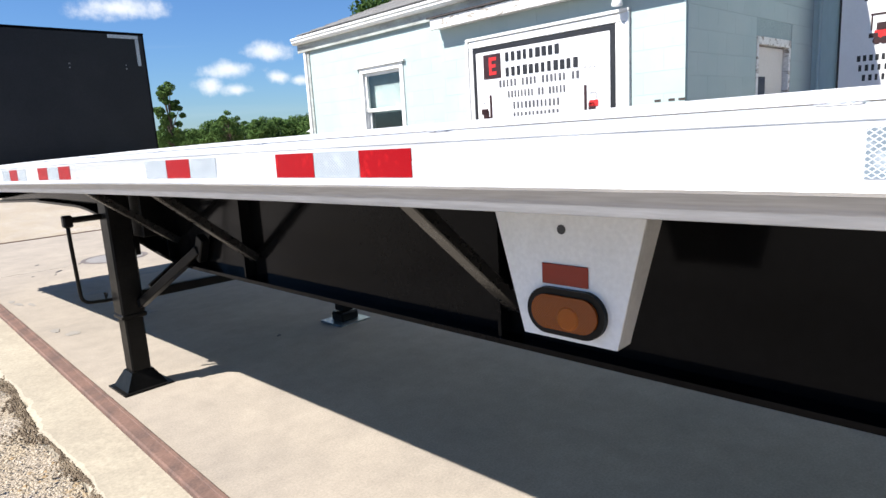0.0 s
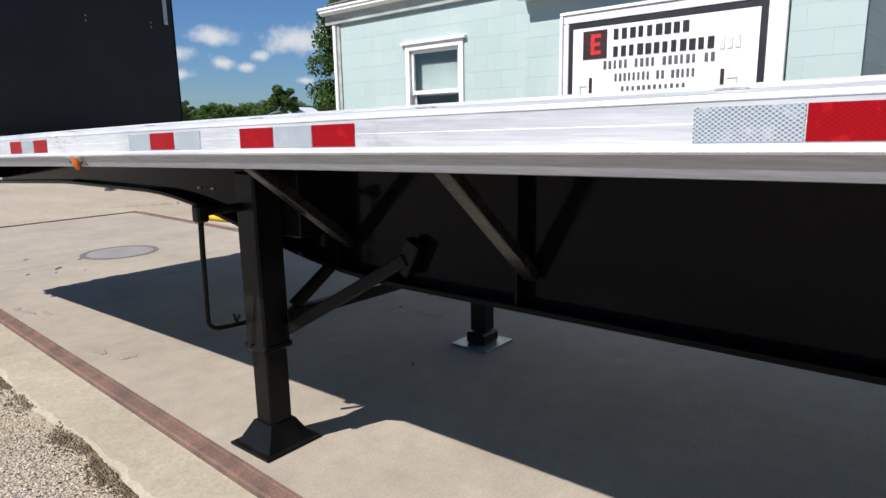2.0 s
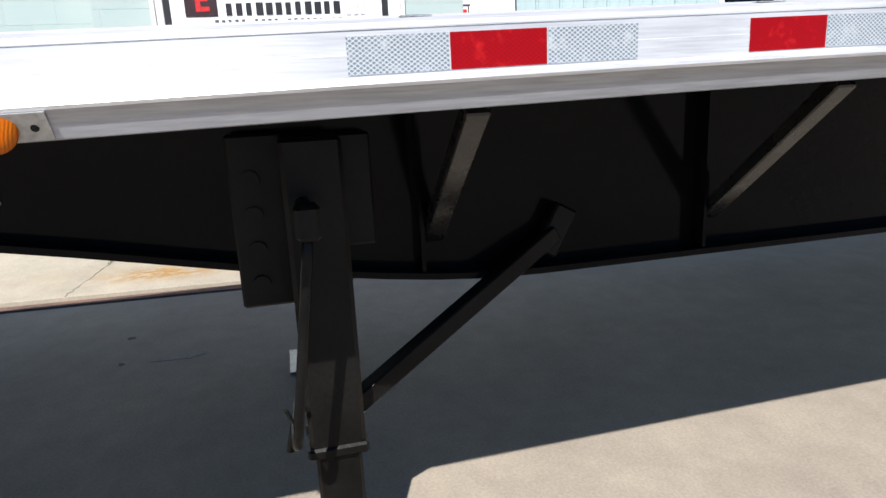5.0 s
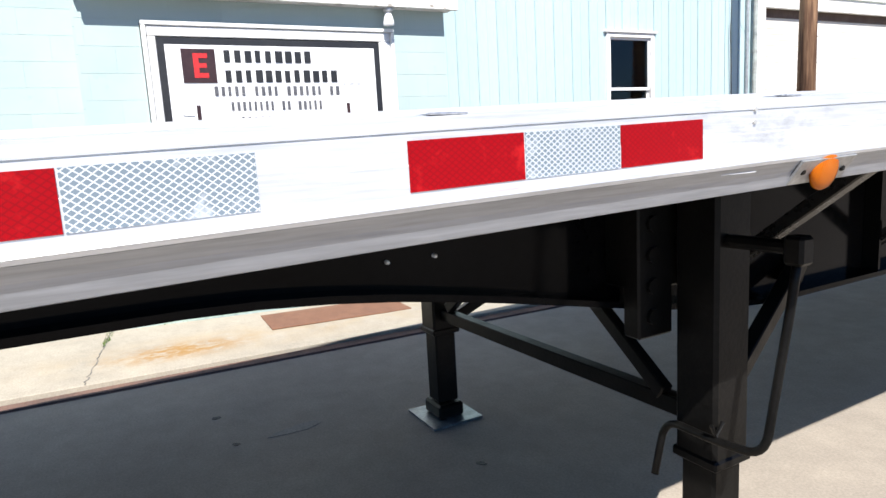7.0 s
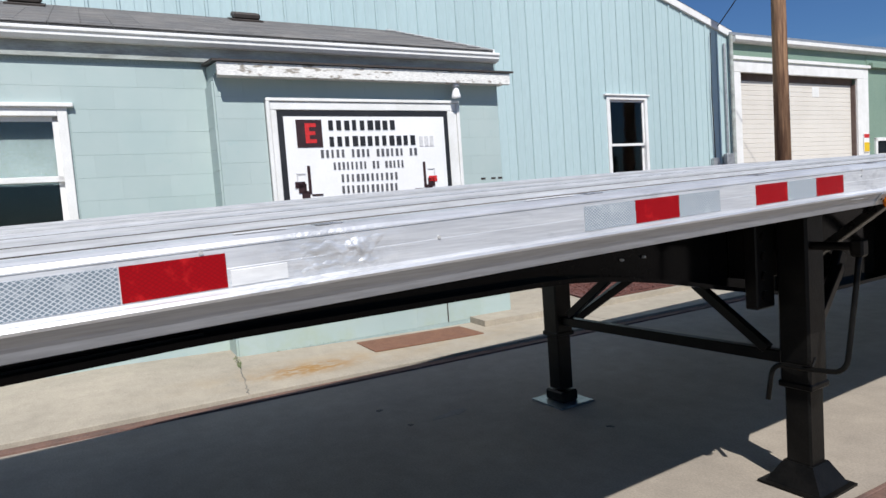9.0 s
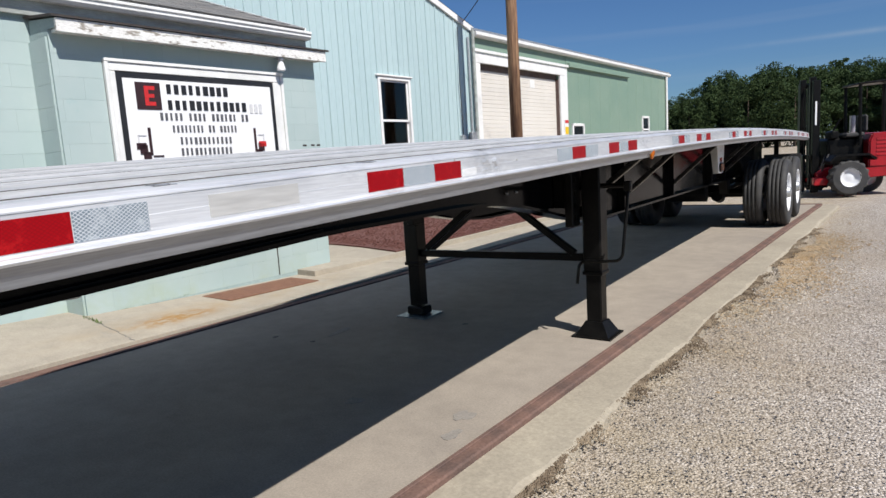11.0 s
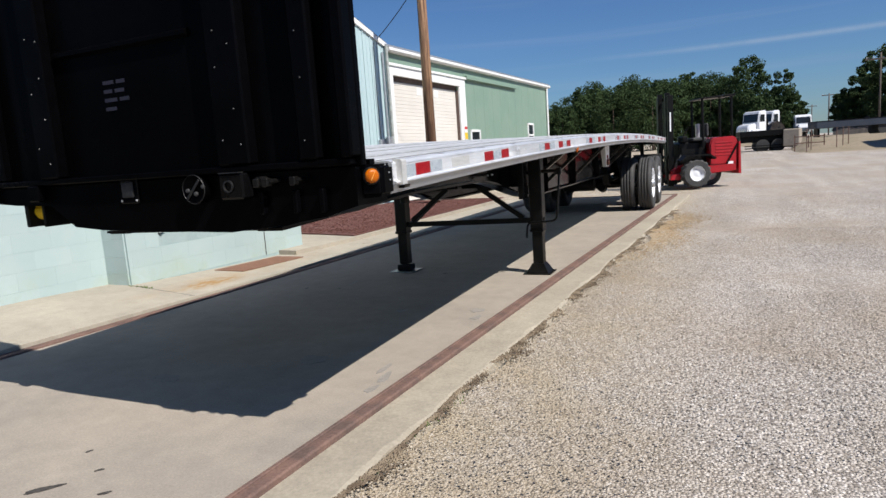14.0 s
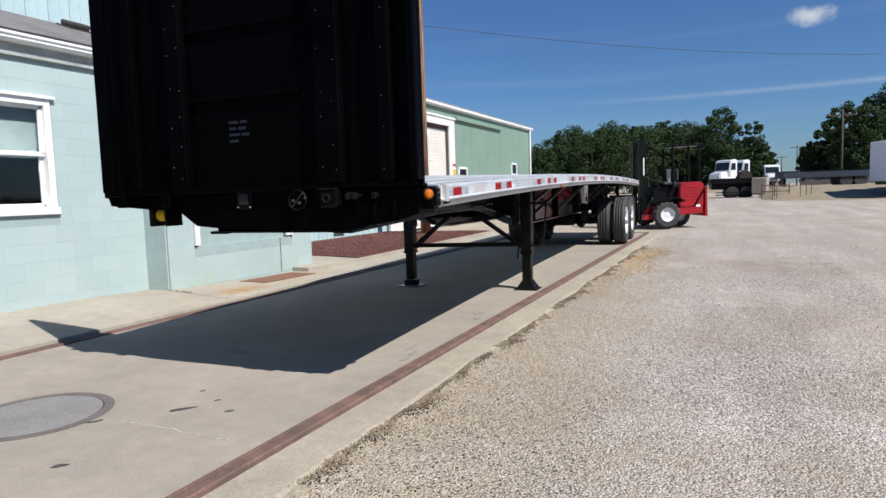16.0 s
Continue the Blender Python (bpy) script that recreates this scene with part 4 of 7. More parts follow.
def lay_blocks(parent, axis, plane, u0, u1, z0, z1, holes=()):
    """Courses of 0.2 m block along a wall, left out where there are holes."""
    rows = round((z1 - z0) / 0.2)
    for r in range(rows):
        za, zb = z0 + r * 0.2, min(z0 + (r + 1) * 0.2, z1)
        spans = [(u0, u1)]
        for (h0, h1, hz0, hz1) in holes:
            if zb > hz0 + 0.01 and za < hz1 - 0.01:
                spans = [s for a, b in spans for s in ((a, min(b, h0)), (max(a, h1), b)) if s[1] - s[0] > 0.02]
        for a, b in spans:
            u = math.floor((a - u0) / 0.4) * 0.4 + u0 - (0.2 if r % 2 else 0.0)
            while u < b - 0.01:
                p, q = max(u, a), min(u + 0.4, b)
                if q - p > 0.03:
                    me = block_mesh(q - p - 0.0003, zb - za - 0.0014, axis)
                    c = (plane, (p + q) / 2, (za + zb) / 2) if axis == "x" else ((p + q) / 2, plane, (za + zb) / 2)
                    share("block", me, parent, Matrix.Translation(c))
                u += 0.4


W_X, P_X, M_X = 5.33, 4.94, 8.25          # window wall, sign wall, steel wall
EAVE = 2.85
wall_w = bmesh.new()
for b in ((5.98, 7.19, 0, EAVE), (8.15, 9.55, 0, EAVE), (7.19, 8.15, 0, 1.19), (7.19, 8.15, 2.40, EAVE)):
    box(W_X - 0.0105, W_X + 0.2, b[0], b[1], b[2], b[3], 0, wall_w)
wall_window = structure("wall_window", wall_w, M_JOINT, "aqua-painted concrete block wall of the low wing", "wall")
wall_p = bmesh.new()
for b in ((2.95, 3.45, 0, 2.66), (5.57, 6.00, 0, 2.66), (3.45, 5.57, 0, 0.6), (3.45, 5.57, 2.44, 2.66), (3.45, 5.57, 0.6, 2.44)):
    d = 0.05 if b[2] == 0.6 else -0.0105
    box(P_X + d, P_X + 0.42, b[0], b[1], b[2], b[3], 0, wall_p)
wall_sign = structure("wall_sign", wall_p, M_JOINT, "aqua-painted block bay that carries the sign", "wall")
wall_s = bmesh.new()
for b in ((P_X + 0.425, 6.5, 0, 2.9), (7.5, M_X, 0, 2.9), (6.5, 7.5, 2.22, 2.9)):
    box(b[0], b[1], 2.947, 3.15, b[2], b[3], 0, wall_s)
wall_south = structure("wall_south", wall_s, M_JOINT, "shaded aqua block side wall with a doorway", "wall")
wall_north = structure("wall_north", prism_y([(W_X + 0.2, 0), (M_X, 0), (M_X, 4.10), (W_X + 0.2, 3.14)], 9.36, 9.563), M_JOINT, "aqua block end wall of the wing", "wall")


part("wall_joint", box(P_X - 0.016, P_X - 0.0125, 3.772, 3.786, 0.06, 0.60), M_DARKVENT, wall_sign, "open dark joint between block and plaster")
for yy in (3.207, 3.074, 2.98):
    part("wall_mark", box(P_X - 0.0145, P_X - 0.0125, yy - 0.03, yy + 0.03, 1.59, 1.612, 0.0005), M_DARKVENT, wall_sign, "small dark mark on the paint")


def door_side():
    ob = thing("door_1", "weathered cream door with narrow glazing in the side wall", "door", (7.0, 3.0, 0.07), 0, "", "structure")
    part("door_frame", box(-0.5, -0.44, -0.06, 0.1, 0, 2.15, 0.004, box(0.44, 0.5, -0.06, 0.1, 0, 2.15, 0.004, box(-0.5, 0.5, -0.06, 0.1, 2.07, 2.15, 0.004))), M_PEEL, ob)
    part("door_leaf", box(-0.43, 0.43, 0.0, 0.05, 0.01, 2.06, 0.004), M_GARAGE, ob, "dusty cream door leaf")
    part("glazing", box(-0.33, -0.10, -0.006, 0.004, 0.9, 1.75, 0.002), M_DARKGLASS, ob, "narrow dark pane")
    part("lintel", box(-0.72, 0.72, -0.05, 0.0, 2.15, 2.20, 0.005), M_PEEL, ob)
    return ob


door_side()


def sash_window(name, label, plane, y0, y1, z0, z1, mid, deep, blind):
    """A double-hung window in a wall that faces west."""
    ob = thing(name, label, "window", (plane, (y0 + y1) / 2, z0), 0, "", "structure")
    w, h, m = (y1 - y0) / 2, z1 - z0, mid - z0
    f = 0.075
    fr = box(-0.03, 0.09, -w, -w + f, 0, h, 0.004)
    box(-0.03, 0.09, w - f, w, 0, h, 0.004, fr)
    box(-0.03, 0.09, -w + f, w - f, h - f, h, 0.004, fr)
    part("window_frame", fr, M_WHITEPAINT, ob)
    part("window_sill", box(-0.05, 0.09, -w - 0.02, w + 0.02, -0.045, 0.035, 0.005), M_WHITEPAINT, ob)
    part("drip_cap", box(-0.06, 0.02, -w - 0.05, w + 0.06, h, h + 0.035, 0.004), M_WHITEPAINT, ob)
    wi = w - f
    up = box(0.01, 0.045, -wi, -wi + 0.045, m - 0.02, h - f, 0.003)
    for b in ((wi - 0.045, wi, m - 0.02, h - f), (-wi, wi, h - f - 0.04, h - f), (-wi, wi, m - 0.03, m + 0.02)):
        box(0.01, 0.045, b[0], b[1], b[2], b[3], 0.003, up)
    part("upper_sash", up, M_WHITEPAINT, ob)
    lo = box(0.05, 0.08, -wi, -wi + 0.045, 0.035, m + 0.02, 0.003)
    for b in ((wi - 0.045, wi, 0.035, m + 0.02), (-wi, wi, 0.035, 0.085), (-wi, wi, m - 0.02, m + 0.02)):
        box(0.05, 0.08, b[0], b[1], b[2], b[3], 0.003, lo)
    part("lower_sash", lo, M_WHITEPAINT, ob)
    for nm, xx, za, zb in (("pane", 0.026, m, h - f), ("pane", 0.064, 0.06, m)):
        pn = part(nm, box(xx, xx + 0.004, -wi + 0.03, wi - 0.03, za, zb), M_GLASS if blind else M_TINTGLASS, ob)
        pn.visible_shadow = False
    if blind:
        # panel added behind the blind to give the upper pane its grey-teal
        part("curtain", box(0.125, 0.13, -wi - 0.05, wi + 0.05, m - 0.05, h), M_PANEBACK, ob, "grey panel added behind the blind for the tone of the pane")
        part("blind", box(0.11, 0.115, -wi, wi - 0.10, m + 0.02, m + 0.02 + (h - f - m) * 0.62), M_BLIND, ob, "pale half-drawn blind")
    if blind:
        part("sticker", box(0.058, 0.0625, 0.17, 0.33, 0.16, 0.23), M_SIGN, ob, "small white sticker on the lower pane")
    # a dim room behind the panes
    rm = bmesh.new()
    for b in ((0.095, 2.0, -1.2, -1.19, -1.0, h + 0.2), (0.095, 2.0, 1.19, 1.2, -1.0, h + 0.2), (2.0, 2.01, -1.2, 1.2, -1.0, h + 0.2), (0.095, 2.0, -1.2, 1.2, h + 0.2, h + 0.21), (0.2, 2.0, -1.2, 1.2, -1.01, -1.0)):
        box(*b, 0, rm)
    part("room_shell", rm, M_ROOM, ob)
    return ob


sash_window("window_1", "white double-hung window in the aqua block wall", W_X, 7.17, 8.17, 1.17, 2.415, 1.81, 0.1, True)

# eave, gutter, roof of the wing
RY0, RY1, EX = 2.74, 9.77, 5.27
RZ0, RZ1 = 3.12, 4.17


def roof_z(x):
    return RZ0 + (RZ1 - RZ0) * (x - EX) / (M_X - EX)


roof = structure("roof_wing", prism_y([(EX, RZ0 - 0.05), (M_X - 0.005, RZ1 - 0.05), (M_X - 0.005, RZ1 - 0.01), (EX, RZ0 - 0.01)], RY0, RY1), M_SHINGLE, "grey asphalt shingle roof of the low wing", "roof")
structure("soffit", box(EX + 0.03, W_X + 0.02, RY0 + 0.05, RY1 - 0.05, 2.85, 2.88), M_WHITEPAINT, "white painted eave soffit", "soffit")
structure("fascia", box(EX, EX + 0.025, RY0, RY1, 2.84, 3.085), M_FASCIA, "weathered grey-green eave fascia board", "trim")
gut = loft([(EX - 0.003, 3.067), (EX - 0.10, 3.067), (EX - 0.115, 3.057), (EX - 0.115, 3.037), (EX - 0.098, 3.022), (EX - 0.098, 2.997), (EX - 0.07, 2.967), (EX - 0.003, 2.967), (EX - 0.003, 2.982), (EX - 0.075, 2.982), (EX - 0.09, 3.007), (EX - 0.10, 3.052), (EX - 0.003, 3.052)], [RY0 - 0.02, RY1 + 0.02])
structure("gutter_wing", gut, M_WHITEPAINT, "white aluminium eave gutter", "gutter")
structure("rake_trim", prism_y([(EX, RZ0 - 0.16), (M_X - 0.01, RZ1 - 0.16), (M_X - 0.01, RZ1 + 0.012), (EX, RZ0 + 0.012)], RY0 - 0.03, RY0 - 0.003), M_WHITEPAINT, "white rake board on the wing's gable edge", "trim")
structure("gable_fill", prism_y([(W_X + 0.01, 2.83), (M_X - 0.01, 2.83), (M_X - 0.01, RZ1 - 0.06), (W_X + 0.01, roof_z(W_X) - 0.06)], 3.0, 3.12), M_SIDING, "aqua siding under the wing roof's rake", "wall")
for yv, xv in ((7.52, 7.70), (5.04, 7.70)):
    ob = thing("roof_vent", "small dark brown box vent on the shingles", "roof vent", (xv, yv, roof_z(xv)), 0, "roof vents")
    ob.matrix_world = ob.matrix_world @ pose(0, 0, 0, 0, -19, 0)
    part("hood", box(-0.13, 0.13, -0.17, 0.17, 0.03, 0.11, 0.02), M_DARKVENT, ob)
    part("flashing", box(-0.17, 0.17, -0.2, 0.2, -0.02, 0.03, 0.004), M_DARKVENT, ob)
# strip in a dark tone, painted for the narrow shadow beside the downspout
structure("corner_board", box(W_X - 0.030, W_X - 0.013, 9.49, 9.553, 0.10, 2.85, 0.004), M_FASCIA, "grey-teal strip standing for the narrow shadow at the corner", "trim")
structure("downspout_corner", box(W_X - 0.045, W_X + 0.03, 9.572, 9.64, 0.07, 2.91, 0.01), M_WHITEPAINT, "white downspout at the wing's corner", "downspout")

# canopy over the sign bay
CX = 4.76
structure("canopy_fascia", box(CX, CX + 0.04, 2.88, 5.99, 2.615, 2.735, 0.004), M_PEEL, "peeling white fascia board over the sign bay", "fascia")
structure("canopy_roof", prism_y([(CX - 0.02, 2.738), (P_X + 0.45, 2.82), (P_X + 0.45, 2.84), (CX - 0.02, 2.758)], 2.84, 6.03), M_DARKVENT, "thin dark roofing over the sign bay", "roof")
structure("canopy_soffit", box(CX + 0.041, P_X + 0.02, 2.9, 5.97, 2.63, 2.655), M_WHITEPAINT, "grey-white soffit board over the sign bay", "soffit")
structure("canopy_end", prism_y([(CX + 0.041, 2.66), (P_X + 0.4, 2.66), (P_X + 0.4, 2.80), (CX + 0.041, 2.735)], 5.96, 5.99), M_JOINT, "aqua canopy end board", "trim")
structure("canopy_end_south", prism_y([(CX + 0.041, 2.66), (P_X + 0.4, 2.66), (P_X + 0.4, 2.80), (CX + 0.041, 2.735)], 2.88, 2.91), M_JOINT, "aqua canopy end board", "trim")


def flood_lamp():
    ob = thing("flood_lamp", "small weathered flood lamp under the canopy", "lamp", (4.82, 3.55, 2.63))
    part("canopy_box", turned([(0.0, 0.045), (-0.04, 0.045), (-0.05, 0.03)], 16, "z"), M_STEEL, ob)
    part("lamp_head", turned([(-0.05, 0.02), (-0.08, 0.035), (-0.14, 0.05), (-0.16, 0.048), (-0.165, 0.02)], 18, "z"), M_SIGN, ob)
    return ob


flood_lamp()


# ---- the big sign ----
def word_bars(parent, n, y0, y1, z, h, x, material, spaces=(), seed=1):
    """Lettering as plain upright bars, one per character, from y0 south to y1."""
    rg = random.Random(seed)
    pitch = (y0 - y1) / n
    for i in range(n):
        if i not in spaces:
            w = pitch * rg.uniform(0.46, 0.66) * (1.12 if h > 0.09 else 0.9)
            a = y0 - i * pitch - pitch * 0.10
            part("letter_bar", box(x, x + 0.003, a - w, a, z, z + h * rg.uniform(0.94, 1.0)), material, parent)


def picture_lift_truck(parent, y, z, s, flip):
    """A small printed forklift picture in flat shapes."""
    k = -1 if flip else 1
    f = P_X - 0.043
    for nm, mt, shapes in (("picture", M_LOGODARK, ((-0.08, 0.00, 0.0, 0.09), (0.02, 0.05, -0.01, 0.26), (-0.05, 0.03, -0.05, 0.02), (0.05, 0.16, -0.03, -0.015))),
                           ("picture", M_LOGORED if flip else M_LOGODARK, ((-0.11, -0.01, 0.05, 0.11),)),
                           ("picture", M_INKPALE, ((-0.09, -0.075, 0.11, 0.19), (-0.09, 0.0, 0.18, 0.19)))):
        for a, b, c, d in shapes:
            ya, yb = sorted((y - k * a * s, y - k * b * s))
            part("picture_shape", box(f - 0.002, f, ya, yb, z + c * s, z + d * s), mt, parent)


def big_sign():
    ob = thing("sign", "white company sign board with black border in a white frame", "sign", (0, 0, 0))
    fr = bmesh.new()
    for b in ((5.463, 5.522, 0.62, 2.34), (3.515, 3.624, 0.62, 2.34), (3.515, 5.522, 2.342, 2.42)):
        box(P_X - 0.035, P_X + 0.008, b[0], b[1], b[2], b[3], 0.006, fr)
    part("frame", fr, M_WHITEPAINT, ob)
    tr = bmesh.new()
    for b in ((5.524, 5.56, 0.62, 2.42), (3.477, 3.513, 0.62, 2.42), (3.477, 5.56, 2.422, 2.455)):
        box(P_X - 0.05, P_X + 0.002, b[0], b[1], b[2], b[3], 0.005, tr)
    part("moulding", tr, M_WHITEPAINT, ob)
    part("board", box(P_X - 0.030, P_X + 0.045, 3.625, 5.462, 0.98, 2.335, 0.002), M_INK, ob, "black border of the board")
    part("face", box(P_X - 0.037, P_X - 0.031, 3.680, 5.407, 1.035, 2.281), M_SIGN, ob, "white sign face")
    f = P_X - 0.043
    part("logo_square", box(f, f + 0.003, 5.04, 5.294, 1.986, 2.250), M_LOGODARK, ob, "dark square of the emblem")
    em = bmesh.new()
    for b in ((5.168, 5.208, 2.025, 2.215), (5.100, 5.168, 2.178, 2.215), (5.110, 5.168, 2.103, 2.138), (5.100, 5.168, 2.025, 2.062)):
        box(f - 0.003, f - 0.0005, b[0], b[1], b[2], b[3], 0, em)
    part("logo_mark", em, M_LOGORED, ob, "red emblem shape")
    for n, a, b, z, h, mt, gaps, seed in ((9, 4.98, 4.24, 2.148, 0.098, M_INK, (), 3), (12, 4.98, 4.02, 1.990, 0.100, M_INK, (), 4), (3, 3.995, 3.81, 1.975, 0.105, M_INKPALE, (), 5),
                                          (20, 5.075, 4.01, 1.883, 0.076, M_INKGREY, (5, 10, 17), 6), (17, 4.955, 4.174, 1.763, 0.074, M_INKGREY, (8, 11), 7),
                                          (12, 4.884, 4.25, 1.640, 0.074, M_INKGREY, (), 8), (12, 4.887, 4.26, 1.527, 0.076, M_INKGREY, (), 9)):
        word_bars(ob, n, a, b, z, h, f, mt, gaps, seed)
    picture_lift_truck(ob, 5.24, 1.55, 1.0, False)
    picture_lift_truck(ob, 3.92, 1.55, 1.0, True)
    return ob


big_sign()


def second_sign():
    ob = thing("sign", "second white sign board with black border on the steel wall", "sign", (0, 0, 0))
    f = M_X - 0.05
    part("board", box(f, f + 0.03, 1.37, 2.66, 1.2, 3.05, 0.002), M_INK, ob, "black border of the board")
    part("face", box(f - 0.005, f - 0.001, 1.395, 2.635, 1.225, 3.025), M_SIGN, ob, "white sign face")
    for n, a, b, z, h in ((10, 2.56, 1.50, 2.74, 0.15), (11, 2.42, 1.62, 2.61, 0.075), (15, 2.46, 1.56, 1.95, 0.07), (13, 2.44, 1.62, 1.84, 0.07), (12, 2.40, 1.64, 1.73, 0.07)):
        word_bars(ob, n, a, b, z, h, f - 0.009, M_INK, (), n)
    for mt, shapes in ((M_LOGORED, ((1.86, 2.10, 2.20, 2.26), (2.12, 2.30, 2.19, 2.28), (2.10, 2.16, 2.28, 2.40))),
                       (M_LOGODARK, ((2.05, 2.34, 2.445, 2.465), (2.32, 2.335, 2.28, 2.45), (2.07, 2.085, 2.28, 2.45), (2.18, 2.28, 2.28, 2.36), (2.26, 2.35, 2.20, 2.25)))):
        for a, b, c, d in shapes:
            part("picture_shape", box(f - (0.009 if mt is M_LOGORED else 0.012), f - 0.006, a, b, c, d), mt, ob)
    for y in (2.27, 2.20, 1.92):
        part("picture_wheel", turned([(f - 0.011, 0.042), (f - 0.006, 0.042)], 16, "x", None, (0, y, 2.165)), M_LOGODARK, ob)
    return ob


second_sign()


# ---- building: tall steel hall ----
G0, G1, GE, RIDGE_Y, RIDGE_Z = -5.56, 9.52, 4.60, 2.19, 6.93


def gable_z(y):
    return GE + (RIDGE_Z - GE) * (1 - abs(y - RIDGE_Y) / (RIDGE_Y - G0))


WM = (-2.945, -1.85, 1.20, 3.215)
hall = bmesh.new()
prism([(G0, 0), (WM[0], 0), (WM[0], gable_z(WM[0])), (G0, gable_z(G0))], M_X + 0.02, M_X + 0.2, hall)
prism([(WM[1], 0), (G1, 0), (G1, gable_z(G1)), (RIDGE_Y, RIDGE_Z), (WM[1], gable_z(WM[1]))], M_X + 0.02, M_X + 0.2, hall)
prism([(WM[0], 0), (WM[1], 0), (WM[1], WM[2]), (WM[0], WM[2])], M_X + 0.02, M_X + 0.2, hall)
prism([(WM[0], WM[3]), (WM[1], WM[3]), (WM[1], gable_z(WM[1])), (WM[0], gable_z(WM[0]))], M_X + 0.02, M_X + 0.2, hall)
wall_hall = structure("wall_hall", hall, M_SIDING, "pale aqua ribbed steel gable wall of the tall hall", "wall")
pw = (WM[1] - WM[0]) / 3


def siding_panel(y0, y1, z0, zt0, zt1):
    """One sheet with a raised seam at its north edge and a low rib mid-way."""
    bm = prism([(y0 + 0.002, z0), (y1 - 0.002, z0), (y1 - 0.002, zt1), (y0 + 0.002, zt0)], M_X, M_X + 0.018)
    d = (zt1 - zt0) / (y1 - y0)
    for c, w, h in ((y1 - 0.022, 0.040, 0.022), (y0 + (y1 - y0) * 0.45, 0.022, 0.009)):
        zz = zt0 + d * (c - y0)
        box(M_X - h, M_X + 0.001, c - w / 2, c + w / 2, z0, zz, h * 0.4, bm)
    return bm


k0 = math.floor((G0 - WM[0]) / pw)
k = k0
while WM[0] + k * pw < G1 - 0.05:
    a, b = WM[0] + k * pw, WM[0] + (k + 1) * pw
    a, b = max(a, G0), min(b, G1)
    if b - a > 0.05:
        if 0 <= k < 3:
            part("panel", siding_panel(a, b, 0.0, WM[2], WM[2]), M_SIDING, wall_hall)
            part("panel", siding_panel(a, b, WM[3], gable_z(a), gable_z(b)), M_SIDING, wall_hall)
        else:
            part("panel", siding_panel(a, b, 0.0, gable_z(a), gable_z(b)), M_SIDING, wall_hall)
    k += 1
sash_window("window_2", "tall dark window with white frame in the steel wall", M_X, WM[0], WM[1], WM[2], WM[3], 2.265, 0.1, False)
for s, (ya, yb) in (("south", (G0 - 0.05, RIDGE_Y)), ("north", (G1 + 0.05, RIDGE_Y))):
    structure("rake_" + s, bar((M_X - 0.03, ya, gable_z(ya) + 0.03), (M_X - 0.03, yb, RIDGE_Z + 0.04), 0.05, 0.14, 0.004), M_WHITEPAINT, "white rake trim on the hall's gable", "trim")
    bm = bmesh.new()
    v = [bm.verts.new(c) for c in ((M_X - 0.06, ya, gable_z(ya) + 0.11), (24, ya, gable_z(ya) + 0.11), (24, yb, RIDGE_Z + 0.12), (M_X - 0.06, yb, RIDGE_Z + 0.12))]
    bm.faces.new(v)
    bmesh.ops.solidify(bm, geom=list(bm.faces), thickness=0.04)
    structure("roof_hall_" + s, bm, M_STEEL, "pale steel roof of the tall hall", "roof")
structure("wall_hall_north", box(M_X + 0.2, 24, G1 - 0.2, G1, 0, GE), M_SIDING, "aqua steel side wall of the hall", "wall")

# ---- building: long green shed with the garage door ----
GY = (-5.60, -21.4)
GD = (-10.60, -5.88, 3.83)
SX = M_X + 0.02
sh = bmesh.new()
for b in ((GY[1], GD[0], 0, 4.45), (GD[1], GY[0], 0, 4.45), (GD[0], GD[1], GD[2], 4.45)):
    box(SX, SX + 0.2, b[0], b[1], b[2], b[3], 0, sh)
wall_shed = structure("wall_shed", sh, M_GREEN, "sage green steel wall of the long shed", "wall")
y = GD[0] - 0.48
while y > GY[1] + 0.1:
    e = max(y - 0.914, GY[1])
    bm = box(SX - 0.012, SX - 0.001, e + 0.002, y - 0.002, 0.1, 4.44, 0.002)
    box(SX - 0.016, SX - 0.010, y - 0.05, y - 0.012, 0.1, 4.44, 0.003, bm)
    part("panel", bm, M_GREEN, wall_shed)
    y -= 0.914
gd = thing("garage_door", "cream sectional garage door, closed, in the green shed", "garage door", (SX + 0.12, (GD[0] + GD[1]) / 2, 0))
hw = (GD[1] - GD[0]) / 2
for i in range(33):
    za = 0.02 + i * 0.1105
    part("slat", box(0, 0.04, -hw, hw, za, za + 0.1085, 0.006), M_GARAGE, gd)
# closes the gap over the slats; the header's shade is put into the brown
part("header_seal", box(-0.02, 0.05, -hw, hw, 3.668, 3.85, 0.004), M_SEALSHADE, gd, "header above the door, dark brown for the shade there")
part("jamb_seal", box(-0.11, -0.002, -hw, -hw + 0.06, 0.02, 3.666, 0.003), M_SEALSHADE, gd, "dark brown seal along the jamb")
for b in ((0.3, 0.62), (-0.9, -0.62)):
    part("section_window", box(-0.006, 0.002, b[0], b[1], 3.34, 3.58, 0.003), M_WHITEPAINT, gd)
tm = bmesh.new()
for b in ((GD[0] - 0.48, GD[0] + 0.02, 0, GD[2] - 0.022), (GD[1] - 0.02, GY[0] + 0.02, 0, GD[2] - 0.022), (GD[0] - 0.48, GY[0] + 0.02, GD[2] - 0.02, 4.08)):
    box(SX - 0.05, SX + 0.02, b[0], b[1], b[2], b[3], 0.008, tm)
structure("garage_trim", tm, M_WHITEPAINT, "broad white trim round the garage door", "trim")
structure("garage_trim_lip", box(SX - 0.09, SX - 0.052, GD[0] - 0.54, GY[0], 4.08, 4.16, 0.006), M_WHITEPAINT, "white drip cap over the garage door", "trim")
